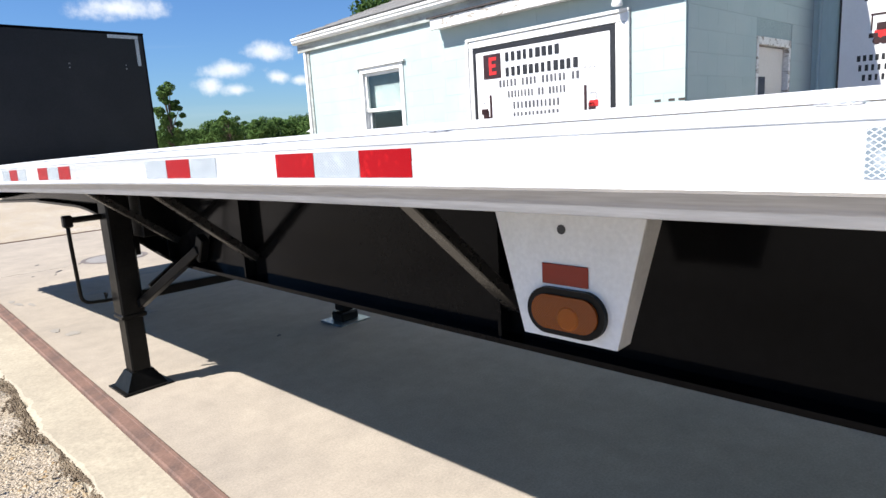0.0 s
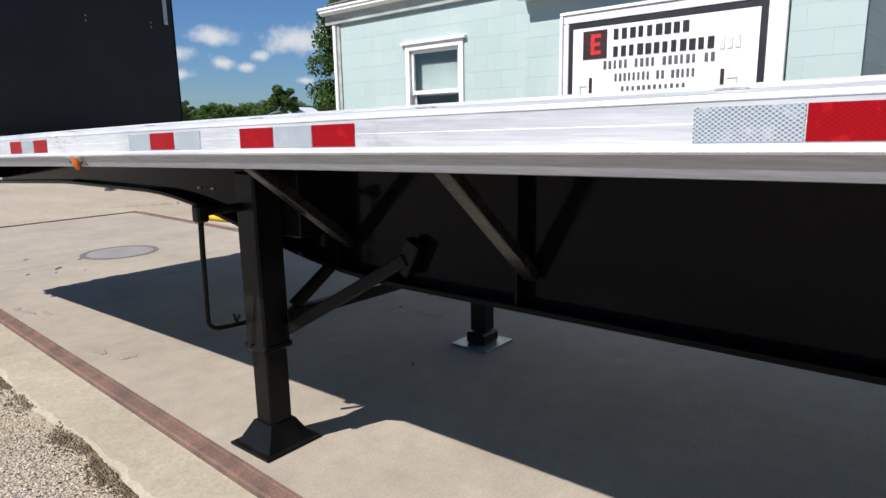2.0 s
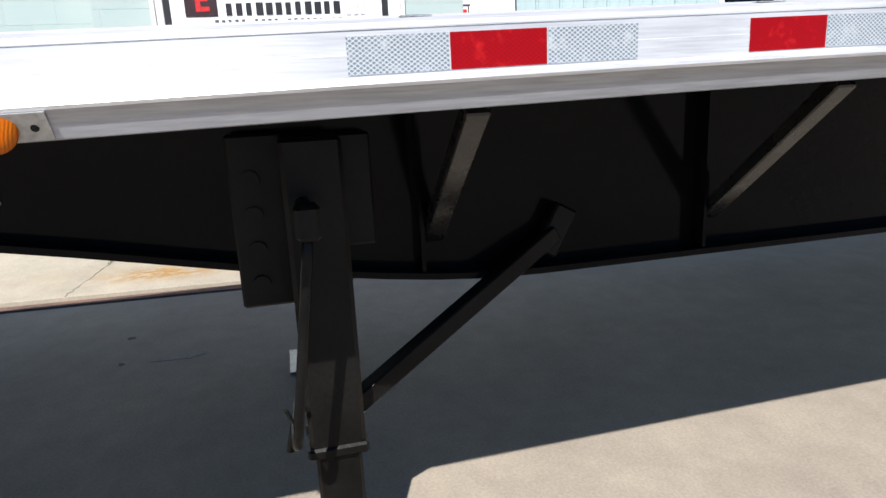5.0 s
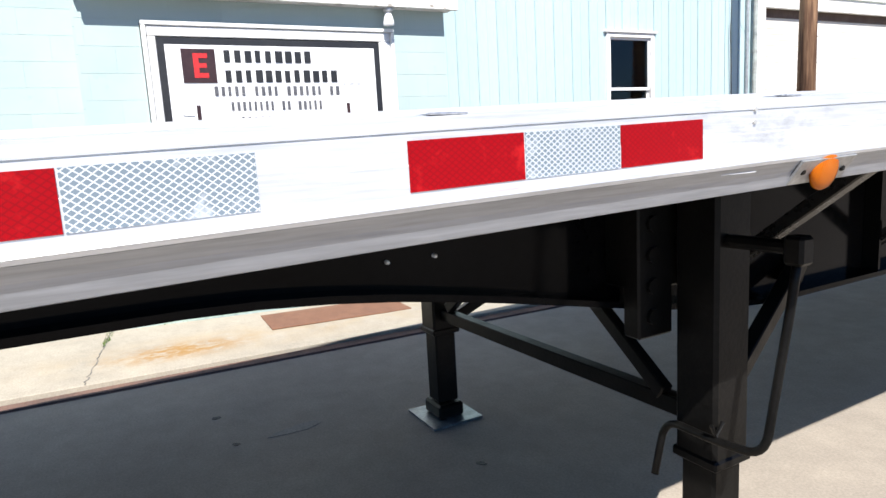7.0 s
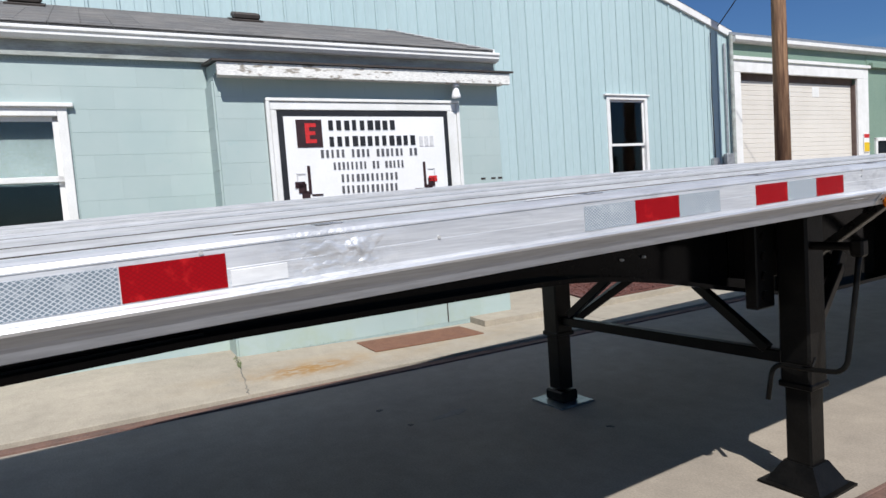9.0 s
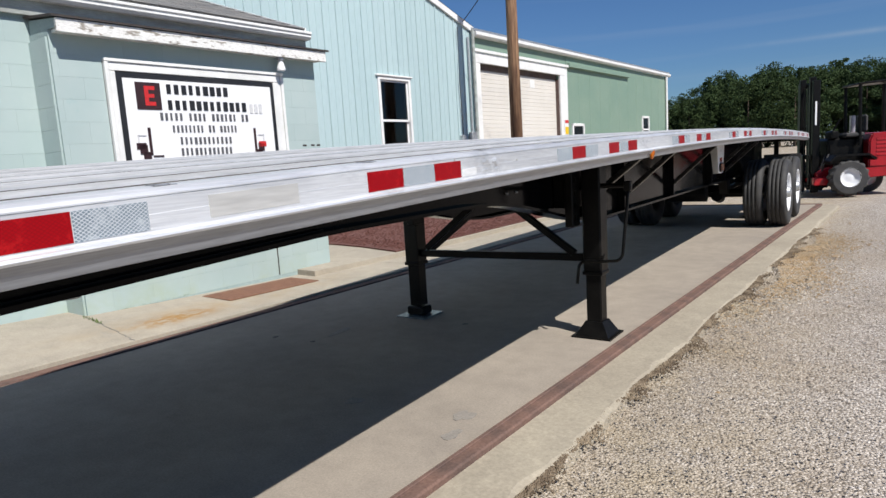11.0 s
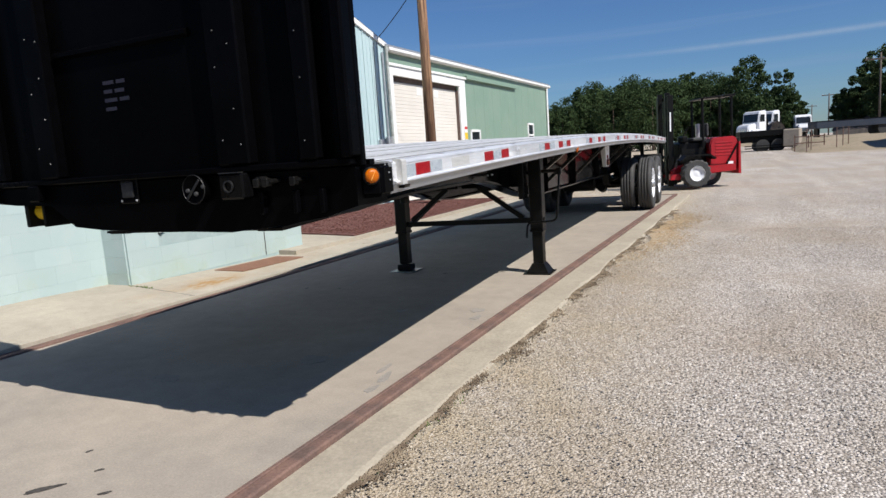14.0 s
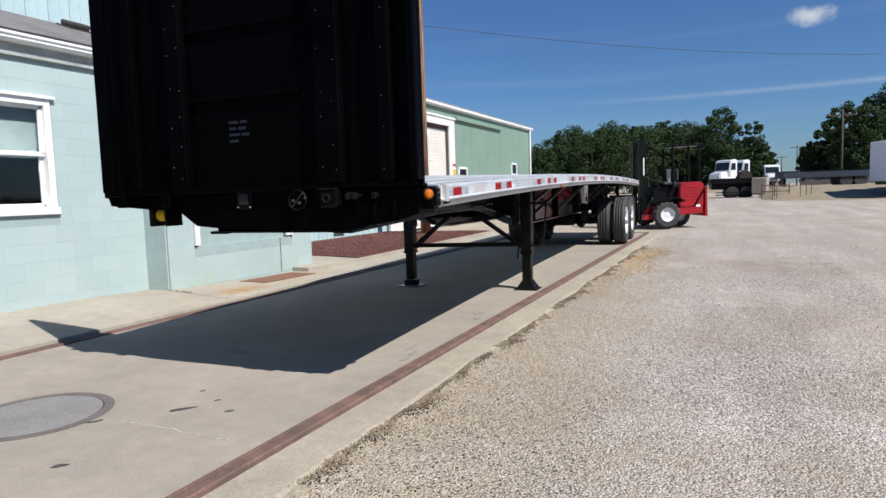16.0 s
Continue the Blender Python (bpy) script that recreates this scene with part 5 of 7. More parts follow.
structure("door_track", box(SX - 0.13, SX - 0.03, -16.55, GD[0] - 0.56, 4.10, 4.24, 0.01), M_GREEN, "green cover of a sliding-door track", "trim")
structure("gutter_shed", loft([(SX - 0.02, 4.58), (SX - 0.16, 4.58), (SX - 0.16, 4.50), (SX - 0.11, 4.45), (SX - 0.02, 4.45)], [GY[1] - 0.2, -5.62]), M_WHITEPAINT, "white gutter on the shed's eave", "gutter")
structure("roof_shed", prism_y([(SX - 0.1, 4.60), (16, 6.6), (16, 6.66), (SX - 0.1, 4.66)], GY[1] - 0.2, -5.50), M_STEEL, "pale steel roof of the shed", "roof")
structure("wall_shed_end", box(SX + 0.2, 16, GY[1], GY[1] + 0.2, 0, 4.6), M_GREEN, "green end wall of the shed", "wall")
structure("downspout_shed", rod([(SX - 0.08, GY[1] + 0.2, 4.45), (SX - 0.08, GY[1] + 0.2, 0.1)], 0.05), M_WHITEPAINT, "white downspout at the shed's far corner", "downspout")
for nm, (ya, yb, za, zb) in (("window_3", (-12.33, -11.38, 1.35, 2.28)), ("window_4", (-18.95, -18.08, 1.5, 2.65))):
    ob = thing(nm, "small white-framed window in the green shed", "window", (SX - 0.03, (ya + yb) / 2, za), 0, "", "structure")
    w, h = (yb - ya) / 2, zb - za
    fr = bmesh.new()
    for b in ((-w, -w + 0.09, 0, h), (w - 0.09, w, 0, h), (-w, w, 0, 0.09), (-w, w, h - 0.09, h), (-w, w, h * 0.48, h * 0.54)):
        box(-0.03, 0.03, b[0], b[1], b[2], b[3], 0.004, fr)
    part("window_frame", fr, M_WHITEPAINT, ob)
    part("pane", box(0.0, 0.012, -w + 0.05, w - 0.05, 0.05, h - 0.05), M_DARKGLASS, ob)


def conduit_boxes():
    ob = thing("meter_box", "grey electric meter box with conduit on the wall corner", "meter", (M_X - 0.03, -5.29, 0))
    part("conduit", rod([(-0.02, -0.05, 4.4), (-0.02, -0.05, 1.2)], 0.030), M_STEEL, ob)
    part("meter_case", box(-0.12, 0.0, -0.14, 0.10, 1.55, 2.0, 0.015), M_STEEL, ob)
    ob2 = thing("junction_box", "small grey junction box on the steel wall", "junction box", (M_X - 0.03, -4.89, 0))
    part("case", box(-0.09, 0.0, -0.10, 0.10, 1.55, 1.92, 0.01), M_STEEL, ob2)
    part("cable", rod([(-0.03, 0.0, 4.6), (-0.03, 0.03, 3.3), (-0.03, -0.02, 1.9)], 0.012, 6), M_WIRE, ob2)
    structure("downspout_hall", rod([(M_X - 0.10, G0 + 0.06, 4.6), (M_X - 0.10, G0 + 0.06, 0.1)], 0.045), M_FASCIA, "grey-teal downspout between hall and shed", "downspout")
    sg = thing("warning_sign", "small yellow and white notice on the door trim", "notice", (SX - 0.06, GD[0] - 0.3, 1.9))
    part("plate", box(-0.012, 0, -0.13, 0.13, 0.0, 0.5, 0.002), M_SIGN, sg)
    part("yellow_field", box(-0.016, -0.0125, -0.12, 0.12, 0.02, 0.26), M_YELLOW, sg)
    part("red_field", box(-0.016, -0.0125, -0.12, 0.12, 0.38, 0.48), M_LOGORED, sg)


conduit_boxes()

# the whole building stands parallel to the scale, not to the trailer
SKEW = Matrix.Translation((4.94, 6.0, 0)) @ Matrix.Rotation(-math.atan(0.045), 4, "Z") @ Matrix.Translation((-4.94, -6.0, 0))
for ob in list(bpy.data.objects):
    if ob.name not in before_building and ob.parent is None:
        ob.matrix_world = SKEW @ ob.matrix_basis

# planting bed of mulch before the steel wall
structure("entry_walk", slab([(4.19, -5.6), (4.33, 2.0), (4.47, 3.55), (4.86, 3.5), (4.86, 2.96), (8.10, 2.96), (7.75, -5.6)], 0.0, 0.080), M_APRON, "raised concrete walk along the building with a worn edge", "pavement")
structure("mulch_bed", slab([(4.27, -5.55), (4.41, 2.05), (5.30, 1.77), (5.95, 1.64), (7.98, 1.45), (7.66, -5.55)], 0.0835, 0.102), M_MULCH, "dark red wood mulch bed by the steel wall", "planting bed")


def mulch_chips(n, seed):
    rng = np.random.default_rng(seed)
    base = np.array([[1, 0, 0], [-1, 0, 0], [0, 1, 0], [0, -1, 0], [0, 0, 1], [0, 0, -1]], float)
    tris = np.array([[0, 2, 4], [2, 1, 4], [1, 3, 4], [3, 0, 4], [2, 0, 5], [1, 2, 5], [3, 1, 5], [0, 3, 5]])
    y = rng.uniform(-5.4, 2.0, n)
    lim = 4.30 + 0.018 * (y + 5.4)
    x = lim + rng.uniform(0, 1, n) ** 1.4 * (7.55 - lim)
    y = np.minimum(y, 1.98 - 0.27 * (x - 4.4) - rng.uniform(0, 0.5, n) * (y > 1.0))
    s = rng.uniform(0.012, 0.035, n)
    a = rng.uniform(0, 6.28, n)
    v = base[None] * np.stack([s, s * 0.35, s * 0.3], 1)[:, None]
    c, t = np.cos(a)[:, None], np.sin(a)[:, None]
    pts = np.stack([v[..., 0] * c - v[..., 1] * t + x[:, None], v[..., 0] * t + v[..., 1] * c + y[:, None], v[..., 2] + v[..., 0] * rng.uniform(-0.6, 0.6, n)[:, None] + 0.108], -1).reshape(-1, 3)
    faces = (tris[None] + 6 * np.arange(n)[:, None, None]).reshape(-1, 3)
    me = bpy.data.meshes.new("mulch")
    me.from_pydata(pts.tolist(), [], faces.tolist())
    me.materials.append(M_MULCH)
    tagged(new("mulch", me), "loose red wood chips on the planting bed", "mulch", "", "stuff")


mulch_chips(9000, 4)


# ---- the flatbed trailer ----
WIDE, REAR, FRONT = 2.57, -5.15, 8.66


def camber(y):
    """Height of the rail's tape line: the deck is arched and stands nose down."""
    return 1.43 - 0.00214 * (y + 0.5) ** 2


def beam_low(y):
    """Underside of the main beams: deep behind the legs, swept up into the neck."""
    t = min(1.0, max(0.0, (y - 3.95) / 1.95))
    t = t * t * (3 - 2 * t)
    return 0.775 + t * 0.268 - max(0.0, y - 7.0) * 0.042


trailer = thing("flatbed_trailer", "black flatbed semi-trailer with aluminium deck, unhitched on landing legs", "trailer")
RAIL = [(0.10, 0.026), (0.034, 0.026), (0.016, 0.0235), (0.006, 0.017), (0.003, 0.0105), (0.003, 0.0080), (0.0060, 0.0076), (0.0060, 0.0064), (0.0035, 0.0060), (0.0035, -0.0245), (0.0028, -0.0255), (0.0028, -0.0565), (0.0, -0.0595),
        (-0.010, -0.062), (-0.012, -0.067), (-0.009, -0.072), (0.10, -0.072)]
SKIRT = [(0.10, -0.0724), (-0.0088, -0.0724), (-0.0015, -0.080), (0.0050, -0.088), (0.0095, -0.096), (0.0132, -0.104), (0.0165, -0.1105), (0.022, -0.112), (0.10, -0.112)]
YS = steps(REAR, FRONT, 60)
FAR_UP = 0.068  # the deck falls towards the near side
rail_n = part("side_rail", loft(RAIL, YS, camber), M_ALU, trailer, "bright weathered aluminium side rail")
rail_f = part("side_rail", loft([(WIDE - x, z + FAR_UP) for x, z in RAIL], YS, camber), M_ALU, trailer, "bright weathered aluminium side rail")


part("rail_skirt", loft(SKIRT, YS, camber), M_ALUSKIRT, rail_n, "lower lip of the rail, its shade put into the grey")
part("rail_skirt", loft([(WIDE - x, z + FAR_UP) for x, z in SKIRT], YS, camber), M_ALUSKIRT, rail_f, "lower lip of the rail, its shade put into the grey")


def tape_piece(y0, y1, material, label):
    cap = [(0.0016, -0.0535), (0.0038, -0.0535), (0.0038, -0.0005), (0.0022, -0.0005)]
    return part("reflective_tape", loft(cap, steps(y0 + 0.001, y1 - 0.001, 2), camber), material, rail_n, label)


REDS = [(8.287, 8.441), (7.382, 7.536), (7.079, 7.228), (6.019, 6.171), (5.562, 5.710), (5.265, 5.416), (4.222, 4.376), (3.711, 3.864), (3.400, 3.554),
        (2.327, 2.483), (1.727, 1.879), (1.422, 1.573), (0.425, 0.578), (-0.25, -0.098), (-0.56, -0.405), (-1.55, -1.40), (-2.10, -1.95), (-2.41, -2.26), (-3.4, -3.25), (-3.95, -3.80), (-4.25, -4.10), (-4.95, -4.80)]
WHITES = [(8.441, 8.56), (8.15, 8.287), (7.228, 7.382), (6.171, 6.330), (5.862, 6.019), (5.416, 5.562), (4.376, 4.528), (4.068, 4.222), (3.554, 3.711), (2.483, 2.638),
          (2.170, 2.327), (1.573, 1.727), (0.578, 0.73), (0.272, 0.425), (-0.405, -0.25), (-1.40, -1.25), (-1.70, -1.55), (-2.26, -2.10), (-3.25, -3.10), (-4.10, -3.95)]
for a, b in REDS:
    tape_piece(a, b, M_TAPER, "red reflective tape")
for a, b in WHITES:
    tape_piece(a, b, M_TAPEW, "white honeycomb reflective tape")
# a worn grey patch where tape has come off
part("worn_patch", loft([(0.0018, -0.05), (0.0038, -0.05), (0.0038, -0.004), (0.0022, -0.004)], steps(7.78, 8.02, 3), camber), M_ALUDULL, rail_n, "dull grey worn patch")

# deck planks with fine ridges
pw_ = (WIDE - 0.2) / 10
for i in range(10):
    xa = 0.10 + i * pw_
    lean = 0.008 + 0.0285 * xa + (0.003 if i % 2 else 0.0)
    prof = [(xa + 0.003, -0.004), (xa + pw_ - 0.003, -0.004)]
    top = []
    for k in range(3):
        u = xa + 0.006 + (pw_ - 0.012) * k / 3
        w = (pw_ - 0.012) / 3
        top += [(u, 0.0235), (u + w * 0.05, 0.0265), (u + w * 0.36, 0.0265), (u + w * 0.40, 0.0135), (u + w * 0.96, 0.0135)]
    top.append((xa + pw_ - 0.004, 0.0255))
    plank = part("deck_plank", loft([(x, z + lean) for x, z in prof + top[::-1]], steps(REAR, FRONT, 24), camber), M_DECK, trailer, "ridged aluminium deck plank")
    for k in range(3):
        u = xa + 0.0052 + (pw_ - 0.012) * k / 3
        w_ = 0.0175 if k == 0 else 0.0205
        # dark tan strip on the near edge of each ridge, parting the ridges
        part("grimy_edge", loft([(u - 0.0012, 0.004), (u + 0.002, 0.004), (u + 0.002, w_), (u - 0.0012, w_)], steps(REAR + 0.02, FRONT - 0.02, 24), lambda y, q=lean: camber(y) + q), M_DECKLINE, plank, "dark tan strip along the ridge")
# unseen sheet added below the planks to darken the ground under the trailer
part("deck_underside", loft([(0.09, -0.017), (WIDE - 0.09, -0.017), (WIDE - 0.09, -0.0135), (0.09, -0.0135)], steps(REAR + 0.02, FRONT - 0.02, 24), camber), M_UNDER, trailer, "dark sheet added under the planks to cut bounced light")
cm = box(0.08, WIDE - 0.08, -0.03, 0.03, -0.108, -0.094)
box(0.08, WIDE - 0.08, -0.006, 0.006, -0.095, -0.010, 0, cm)
box(0.08, WIDE - 0.08, -0.03, 0.03, -0.012, -0.006, 0, cm)
me_cm = part("crossmember", cm, M_BLACKMATT, trailer)
me_cm.matrix_basis = Matrix.Translation((0, 8.3, camber(8.3)))
yy = 7.9
while yy > REAR + 0.2:
    share("crossmember", me_cm.data, trailer, Matrix.Translation((0, yy, camber(yy))))
    yy -= 0.42
# tie-down pockets let into the rail's top
pk = box(0.016, 0.050, -0.024, 0.024, 0.0245, 0.0268, 0.0010)
box(0.022, 0.042, -0.012, 0.012, 0.025, 0.0276, 0.0006, pk)
me_pk = part("tie_down_pocket", pk, M_SCUFF, rail_n, "scuffed tie-down pocket")
me_pk.matrix_basis = Matrix.Translation((0, 8.1, camber(8.1)))
for yy in (7.5, 6.9, 6.28, 5.65, 5.05, 4.42, 3.81, 3.2, 2.59, 1.98, 1.37, 0.76, 0.15, -0.46, -1.07, -1.7, -2.3, -2.9, -3.5, -4.1):
    share("tie_down_pocket", me_pk.data, rail_n, Matrix.Translation((0, yy, camber(yy))))
# end casting of the rail, and dents from straps
part("rail_end_cap", loft([(-0.024, -0.078), (0.02, -0.078), (0.02, 0.029), (-0.014, 0.029), (-0.024, 0.021)], [8.583, 8.625], camber), M_ALUDULL, rail_n, "dull cast rail end")
part("rail_end_hook", loft([(-0.02, -0.094), (0.005, -0.094), (0.005, -0.081), (-0.025, -0.081)], [8.56, 8.61], camber), M_BLACKMATT, rail_n)


def dented_patch(y0, y1):
    """A stretch of the rail's face beaten in and folded, with one sharp crease."""
    bm = bmesh.new()
    nu, nv = 46, 16
    grid = []
    for i in range(nu + 1):
        u = i / nu
        y = y0 + (y1 - y0) * u
        col = []
        for j in range(nv + 1):
            v = j / nv
            z = camber(y) - 0.057 + 0.060 * v
            edge = min(1.0, 4 * u, 7 * (1 - u), 5 * v, 5 * (1 - v))
            fold = math.exp(-((u - 0.26 - 0.20 * v) / 0.07) ** 2)
            lump = noise.noise((y * 30, z * 55, 2.0)) * 0.0042 + noise.noise((y * 75, z * 120, 5.0)) * 0.0022
            crease = fold * (0.0016 + 0.0060 * noise.noise((y * 160, z * 150, 1.0)))
            col.append(bm.verts.new((0.0048 - edge * (lump + crease + 0.0026), y, z)))
        grid.append(col)
    for a, b in zip(grid, grid[1:]):
        for j in range(nv):
            bm.faces.new((a[j], a[j + 1], b[j + 1], b[j]))
    bmesh.ops.recalc_face_normals(bm, faces=bm.faces)
    if bm.faces[0].normal.x > 0:
        bmesh.ops.reverse_faces(bm, faces=bm.faces)
    bmesh.ops.solidify(bm, geom=list(bm.faces), thickness=0.0012)
    return part("dented_patch", bm, M_ALU, rail_n, "beaten and creased stretch of the rail face", True)


dented_patch(6.79, 6.975)
# paler metal where tape has been peeled off, and bright scrapes on the rail's top
part("worn_patch", loft([(0.0014, -0.053), (0.0038, -0.053), (0.0038, -0.027), (0.0018, -0.029)], steps(6.985, 7.074, 2), camber), M_ALUPALE, rail_n, "pale clean patch where tape was peeled off")
for ya, yb in ((6.975, 7.060), (6.34, 6.47)):
    part("scrape", loft([(0.020, 0.0255), (0.046, 0.0255), (0.044, 0.0270), (0.023, 0.0270)], steps(ya, yb, 3), camber), M_ALUPALE, rail_n, "bright scraped metal")
for yb_, zb_ in ((6.696, -0.022), (5.158, -0.010), (5.157, 0.008), (7.115, 0.004)):
    part("rail_rivet", turned([(0.0, 0.0032), (0.0022, 0.0032), (0.0045, 0.002)], 8, "x", None, (0.0, yb_, camber(yb_) + zb_)), M_ALUDULL, rail_n)
part("scratch", bar((-0.0022, 5.235, camber(5.2) - 0.0795), (-0.0022, 5.160, camber(5.2) - 0.0792), 0.002, 0.0016), M_ALUPALE, rail_n, "bright scratch on the lower lip")


def main_beam(x):
    ys = steps(REAR + 0.35, 8.55, 90)
    bm = bmesh.new()
    rings = []
    for y in ys:
        lo, hi = beam_low(y), camber(y) - 0.112
        rings.append([bm.verts.new((x + dx, y, z)) for dx, z in ((-0.075, lo), (0.075, lo), (0.075, lo + 0.018), (0.006, lo + 0.018), (0.006, hi - 0.012), (0.07, hi - 0.012), (0.07, hi), (-0.07, hi), (-0.07, hi - 0.012), (-0.006, hi - 0.012), (-0.006, lo + 0.018), (-0.075, lo + 0.018))])
    n = len(rings[0])
    for u, v in zip(rings, rings[1:]):
        for i in range(n):
            bm.faces.new((u[i], u[(i + 1) % n], v[(i + 1) % n], v[i]))
    bm.faces.new(rings[0])
    bm.faces.new(rings[-1][::-1])
    return part("main_beam", bm, M_BLACK, trailer, "glossy black deep steel beam")


main_beam(0.765)
main_beam(WIDE - 0.765)
for y in (4.25, 3.37, 1.77, -0.1, -1.0):
    for s in (0, 1):
        f = (lambda x: WIDE - x) if s else (lambda x: x)
        top = camber(y) - 0.118
        part("outrigger_strut", bar((f(0.745), y, beam_low(y) + 0.115), (f(0.285), y, top), 0.055, 0.04, 0.004), M_BLACKSATIN, trailer)
        if s == 0:
            part("stiffener", box(0.70, 0.758, y + 0.03, y + 0.042, beam_low(y) + 0.019, top), M_BLACK, trailer)
# cross ties between the beams
for y in (7.6, 6.2, 5.0, 3.6, 2.2, 0.8, -0.6):
    lo = beam_low(y)
    part("cross_tie", box(0.81, WIDE - 0.81, y - 0.03, y + 0.03, lo + 0.10, lo + 0.20, 0.004), M_BLACKMATT, trailer)
# coupling plate under the neck
part("coupler_plate", loft([(0.73, 0.0), (1.84, 0.0), (1.84, 0.012), (0.73, 0.012)], steps(7.0, 8.6, 6), lambda y: beam_low(y) + 0.012), M_BLACKMATT, trailer)
part("kingpin", turned([(0.0, 0.05), (-0.03, 0.05), (-0.035, 0.036), (-0.07, 0.036), (-0.075, 0.045), (-0.09, 0.045)], 18, "z", None, (1.285, 7.75, beam_low(7.75) - 0.02)), M_STEEL, trailer)
# white dots painted for daylight showing through two holes in the web
for (bx, by, bz) in ((0.758, 5.421, 1.086), (0.758, 5.295, 1.086)):
    part("bolt", turned([(-0.014, 0.0035), (-0.010, 0.0055), (0.002, 0.0055)], 8, "x", None, (bx, by, bz)), M_SIGN, trailer, "white dot standing for light through a hole in the web")


def landing_leg(cx, near):
    cy = 4.572
    sgn = 1 if near else -1
    leg = part("landing_leg", box(cx - 0.068, cx + 0.068, cy - 0.068, cy + 0.068, 0.455, 1.215, 0.010), M_BLACKMATT, trailer, "worn black square landing leg")
    part("inner_tube", box(cx - 0.056, cx + 0.056, cy - 0.056, cy + 0.056, 0.09, 0.47, 0.008), M_BLACKMATT, leg)
    part("collar", box(cx - 0.074, cx + 0.074, cy - 0.074, cy + 0.074, 0.445, 0.475, 0.006), M_BLACKMATT, leg)
    ft = bmesh.new()
    lo = [(-0.145, -0.138), (0.145, -0.138), (0.145, 0.138), (-0.145, 0.138)]
    slab([(cx + a, cy + b) for a, b in lo], 0.001, 0.012, ft)
    part("foot_plate", ft, M_BLACKMATT if near else M_FOOTSTEEL, leg, "" if near else "worn bare steel foot plate")
    if near:
        fb = bmesh.new()
        a = [fb.verts.new((cx + s * 0.12, cy + t * 0.115, 0.012)) for s, t in ((-1, -1), (1, -1), (1, 1), (-1, 1))]
        b = [fb.verts.new((cx + s * 0.064, cy + t * 0.064, 0.11)) for s, t in ((-1, -1), (1, -1), (1, 1), (-1, 1))]
        for i in range(4):
            fb.faces.new((a[i], a[(i + 1) % 4], b[(i + 1) % 4], b[i]))
        fb.faces.new(b)
        part("foot_shoe", fb, M_BLACKMATT, leg)
    else:
        part("foot_shoe", box(cx - 0.085, cx + 0.085, cy - 0.07, cy + 0.07, 0.012, 0.085, 0.012), M_BLACKMATT, leg)
    # mounting bracket with its row of slots against the beam
    bx = cx + sgn * 0.11
    br = box(bx - 0.03, bx + 0.03, cy + 0.06, cy + 0.19, 0.80, 1.22, 0.006)
    bracket = part("mounting_bracket", br, M_BLACKMATT, leg)
    for k in range(4):
        part("boss", rod([(bx - sgn * 0.04, cy + 0.14, 0.86 + 0.085 * k), (bx - sgn * 0.012, cy + 0.14, 0.86 + 0.085 * k)], 0.022, 10), M_BLACKMATT, bracket)
    part("mounting_plate", box(bx - 0.02, bx + 0.10 * sgn + 0.02, cy - 0.15, cy + 0.17, 0.93, 1.21, 0.006), M_BLACKMATT, leg)
    # drag brace running back to the beam
    part("drag_brace", bar((cx + sgn * 0.05, cy - 0.06, 0.52), (0.71 if near else WIDE - 0.71, 3.90, 0.89), 0.05, 0.05, 0.004), M_BLACKMATT, leg)
    part("brace_bracket", bar((0.72 if near else WIDE - 0.72, 3.93, 0.83), (0.72 if near else WIDE - 0.72, 3.86, 0.96), 0.05, 0.07, 0.006), M_BLACKMATT, leg)
    return leg


leg_n = landing_leg(0.53, True)
landing_leg(2.13, False)
part("cross_bar", bar((0.59, 4.575, 0.565), (2.06, 4.575, 0.545), 0.05, 0.055, 0.004), M_BLACKMATT, trailer)
part("cross_brace", bar((0.68, 4.585, 0.59), (1.18, 4.55, 0.93), 0.04, 0.05, 0.004), M_BLACKMATT, trailer)
part("cross_brace", bar((2.0, 4.585, 0.59), (1.56, 4.55, 0.93), 0.04, 0.05, 0.004), M_BLACKMATT, trailer)
part("cross_shaft", rod([(0.55, 4.60, 1.06), (2.06, 4.60, 1.06)], 0.016), M_BLACKMATT, trailer)
part("crank_shaft", rod([(0.46, 4.60, 1.07), (0.27, 4.597, 1.07)], 0.018), M_BLACKMATT, leg_n)
part("crank_hinge", box(0.255, 0.305, 4.572, 4.622, 1.03, 1.10, 0.008), M_BLACKMATT, leg_n)
part("crank_handle", rod(smooth_path([(0.279, 4.597, 1.06), (0.283, 4.612, 0.94), (0.305, 4.665, 0.565), (0.45, 4.668, 0.553), (0.618, 4.655, 0.548), (0.622, 4.692, 0.39)]), 0.0112, 10), M_BLACKMATT, leg_n, "", True)
part("crank_hook", rod([(0.44, 4.64, 0.60), (0.44, 4.67, 0.565), (0.44, 4.685, 0.60)], 0.006, 6), M_BLACKMATT, leg_n)


# headboard
head = part("headboard", box(0.030, WIDE + 0.004, 8.815, 8.85, 1.262, 2.83, 0.006), M_HEAD, trailer, "tall black steel headboard")
part("back_sheet", box(0.05, WIDE - 0.02, 8.808, 8.814, 1.32, 2.81), M_HEADBACK, head, "dark grey back sheet")
for a, b, d in ((0.030, 0.085, 0.09), (0.19, 0.28, 0.085), (0.53, 0.70, 0.085), (1.72, 1.86, 0.085), (2.16, 2.25, 0.07), (2.45, 2.570, 0.03)):
    part("upright", box(a, b, 8.851, 8.83 + d, 1.30, 2.825, 0.008), M_HEAD, head)
for z in (1.88, 2.33, 2.62):
    part("rib", prism([(8.851, z - 0.02), (8.872, z - 0.008), (8.872, z + 0.008), (8.851, z + 0.02)], 0.84, 1.70), M_HEAD, head)
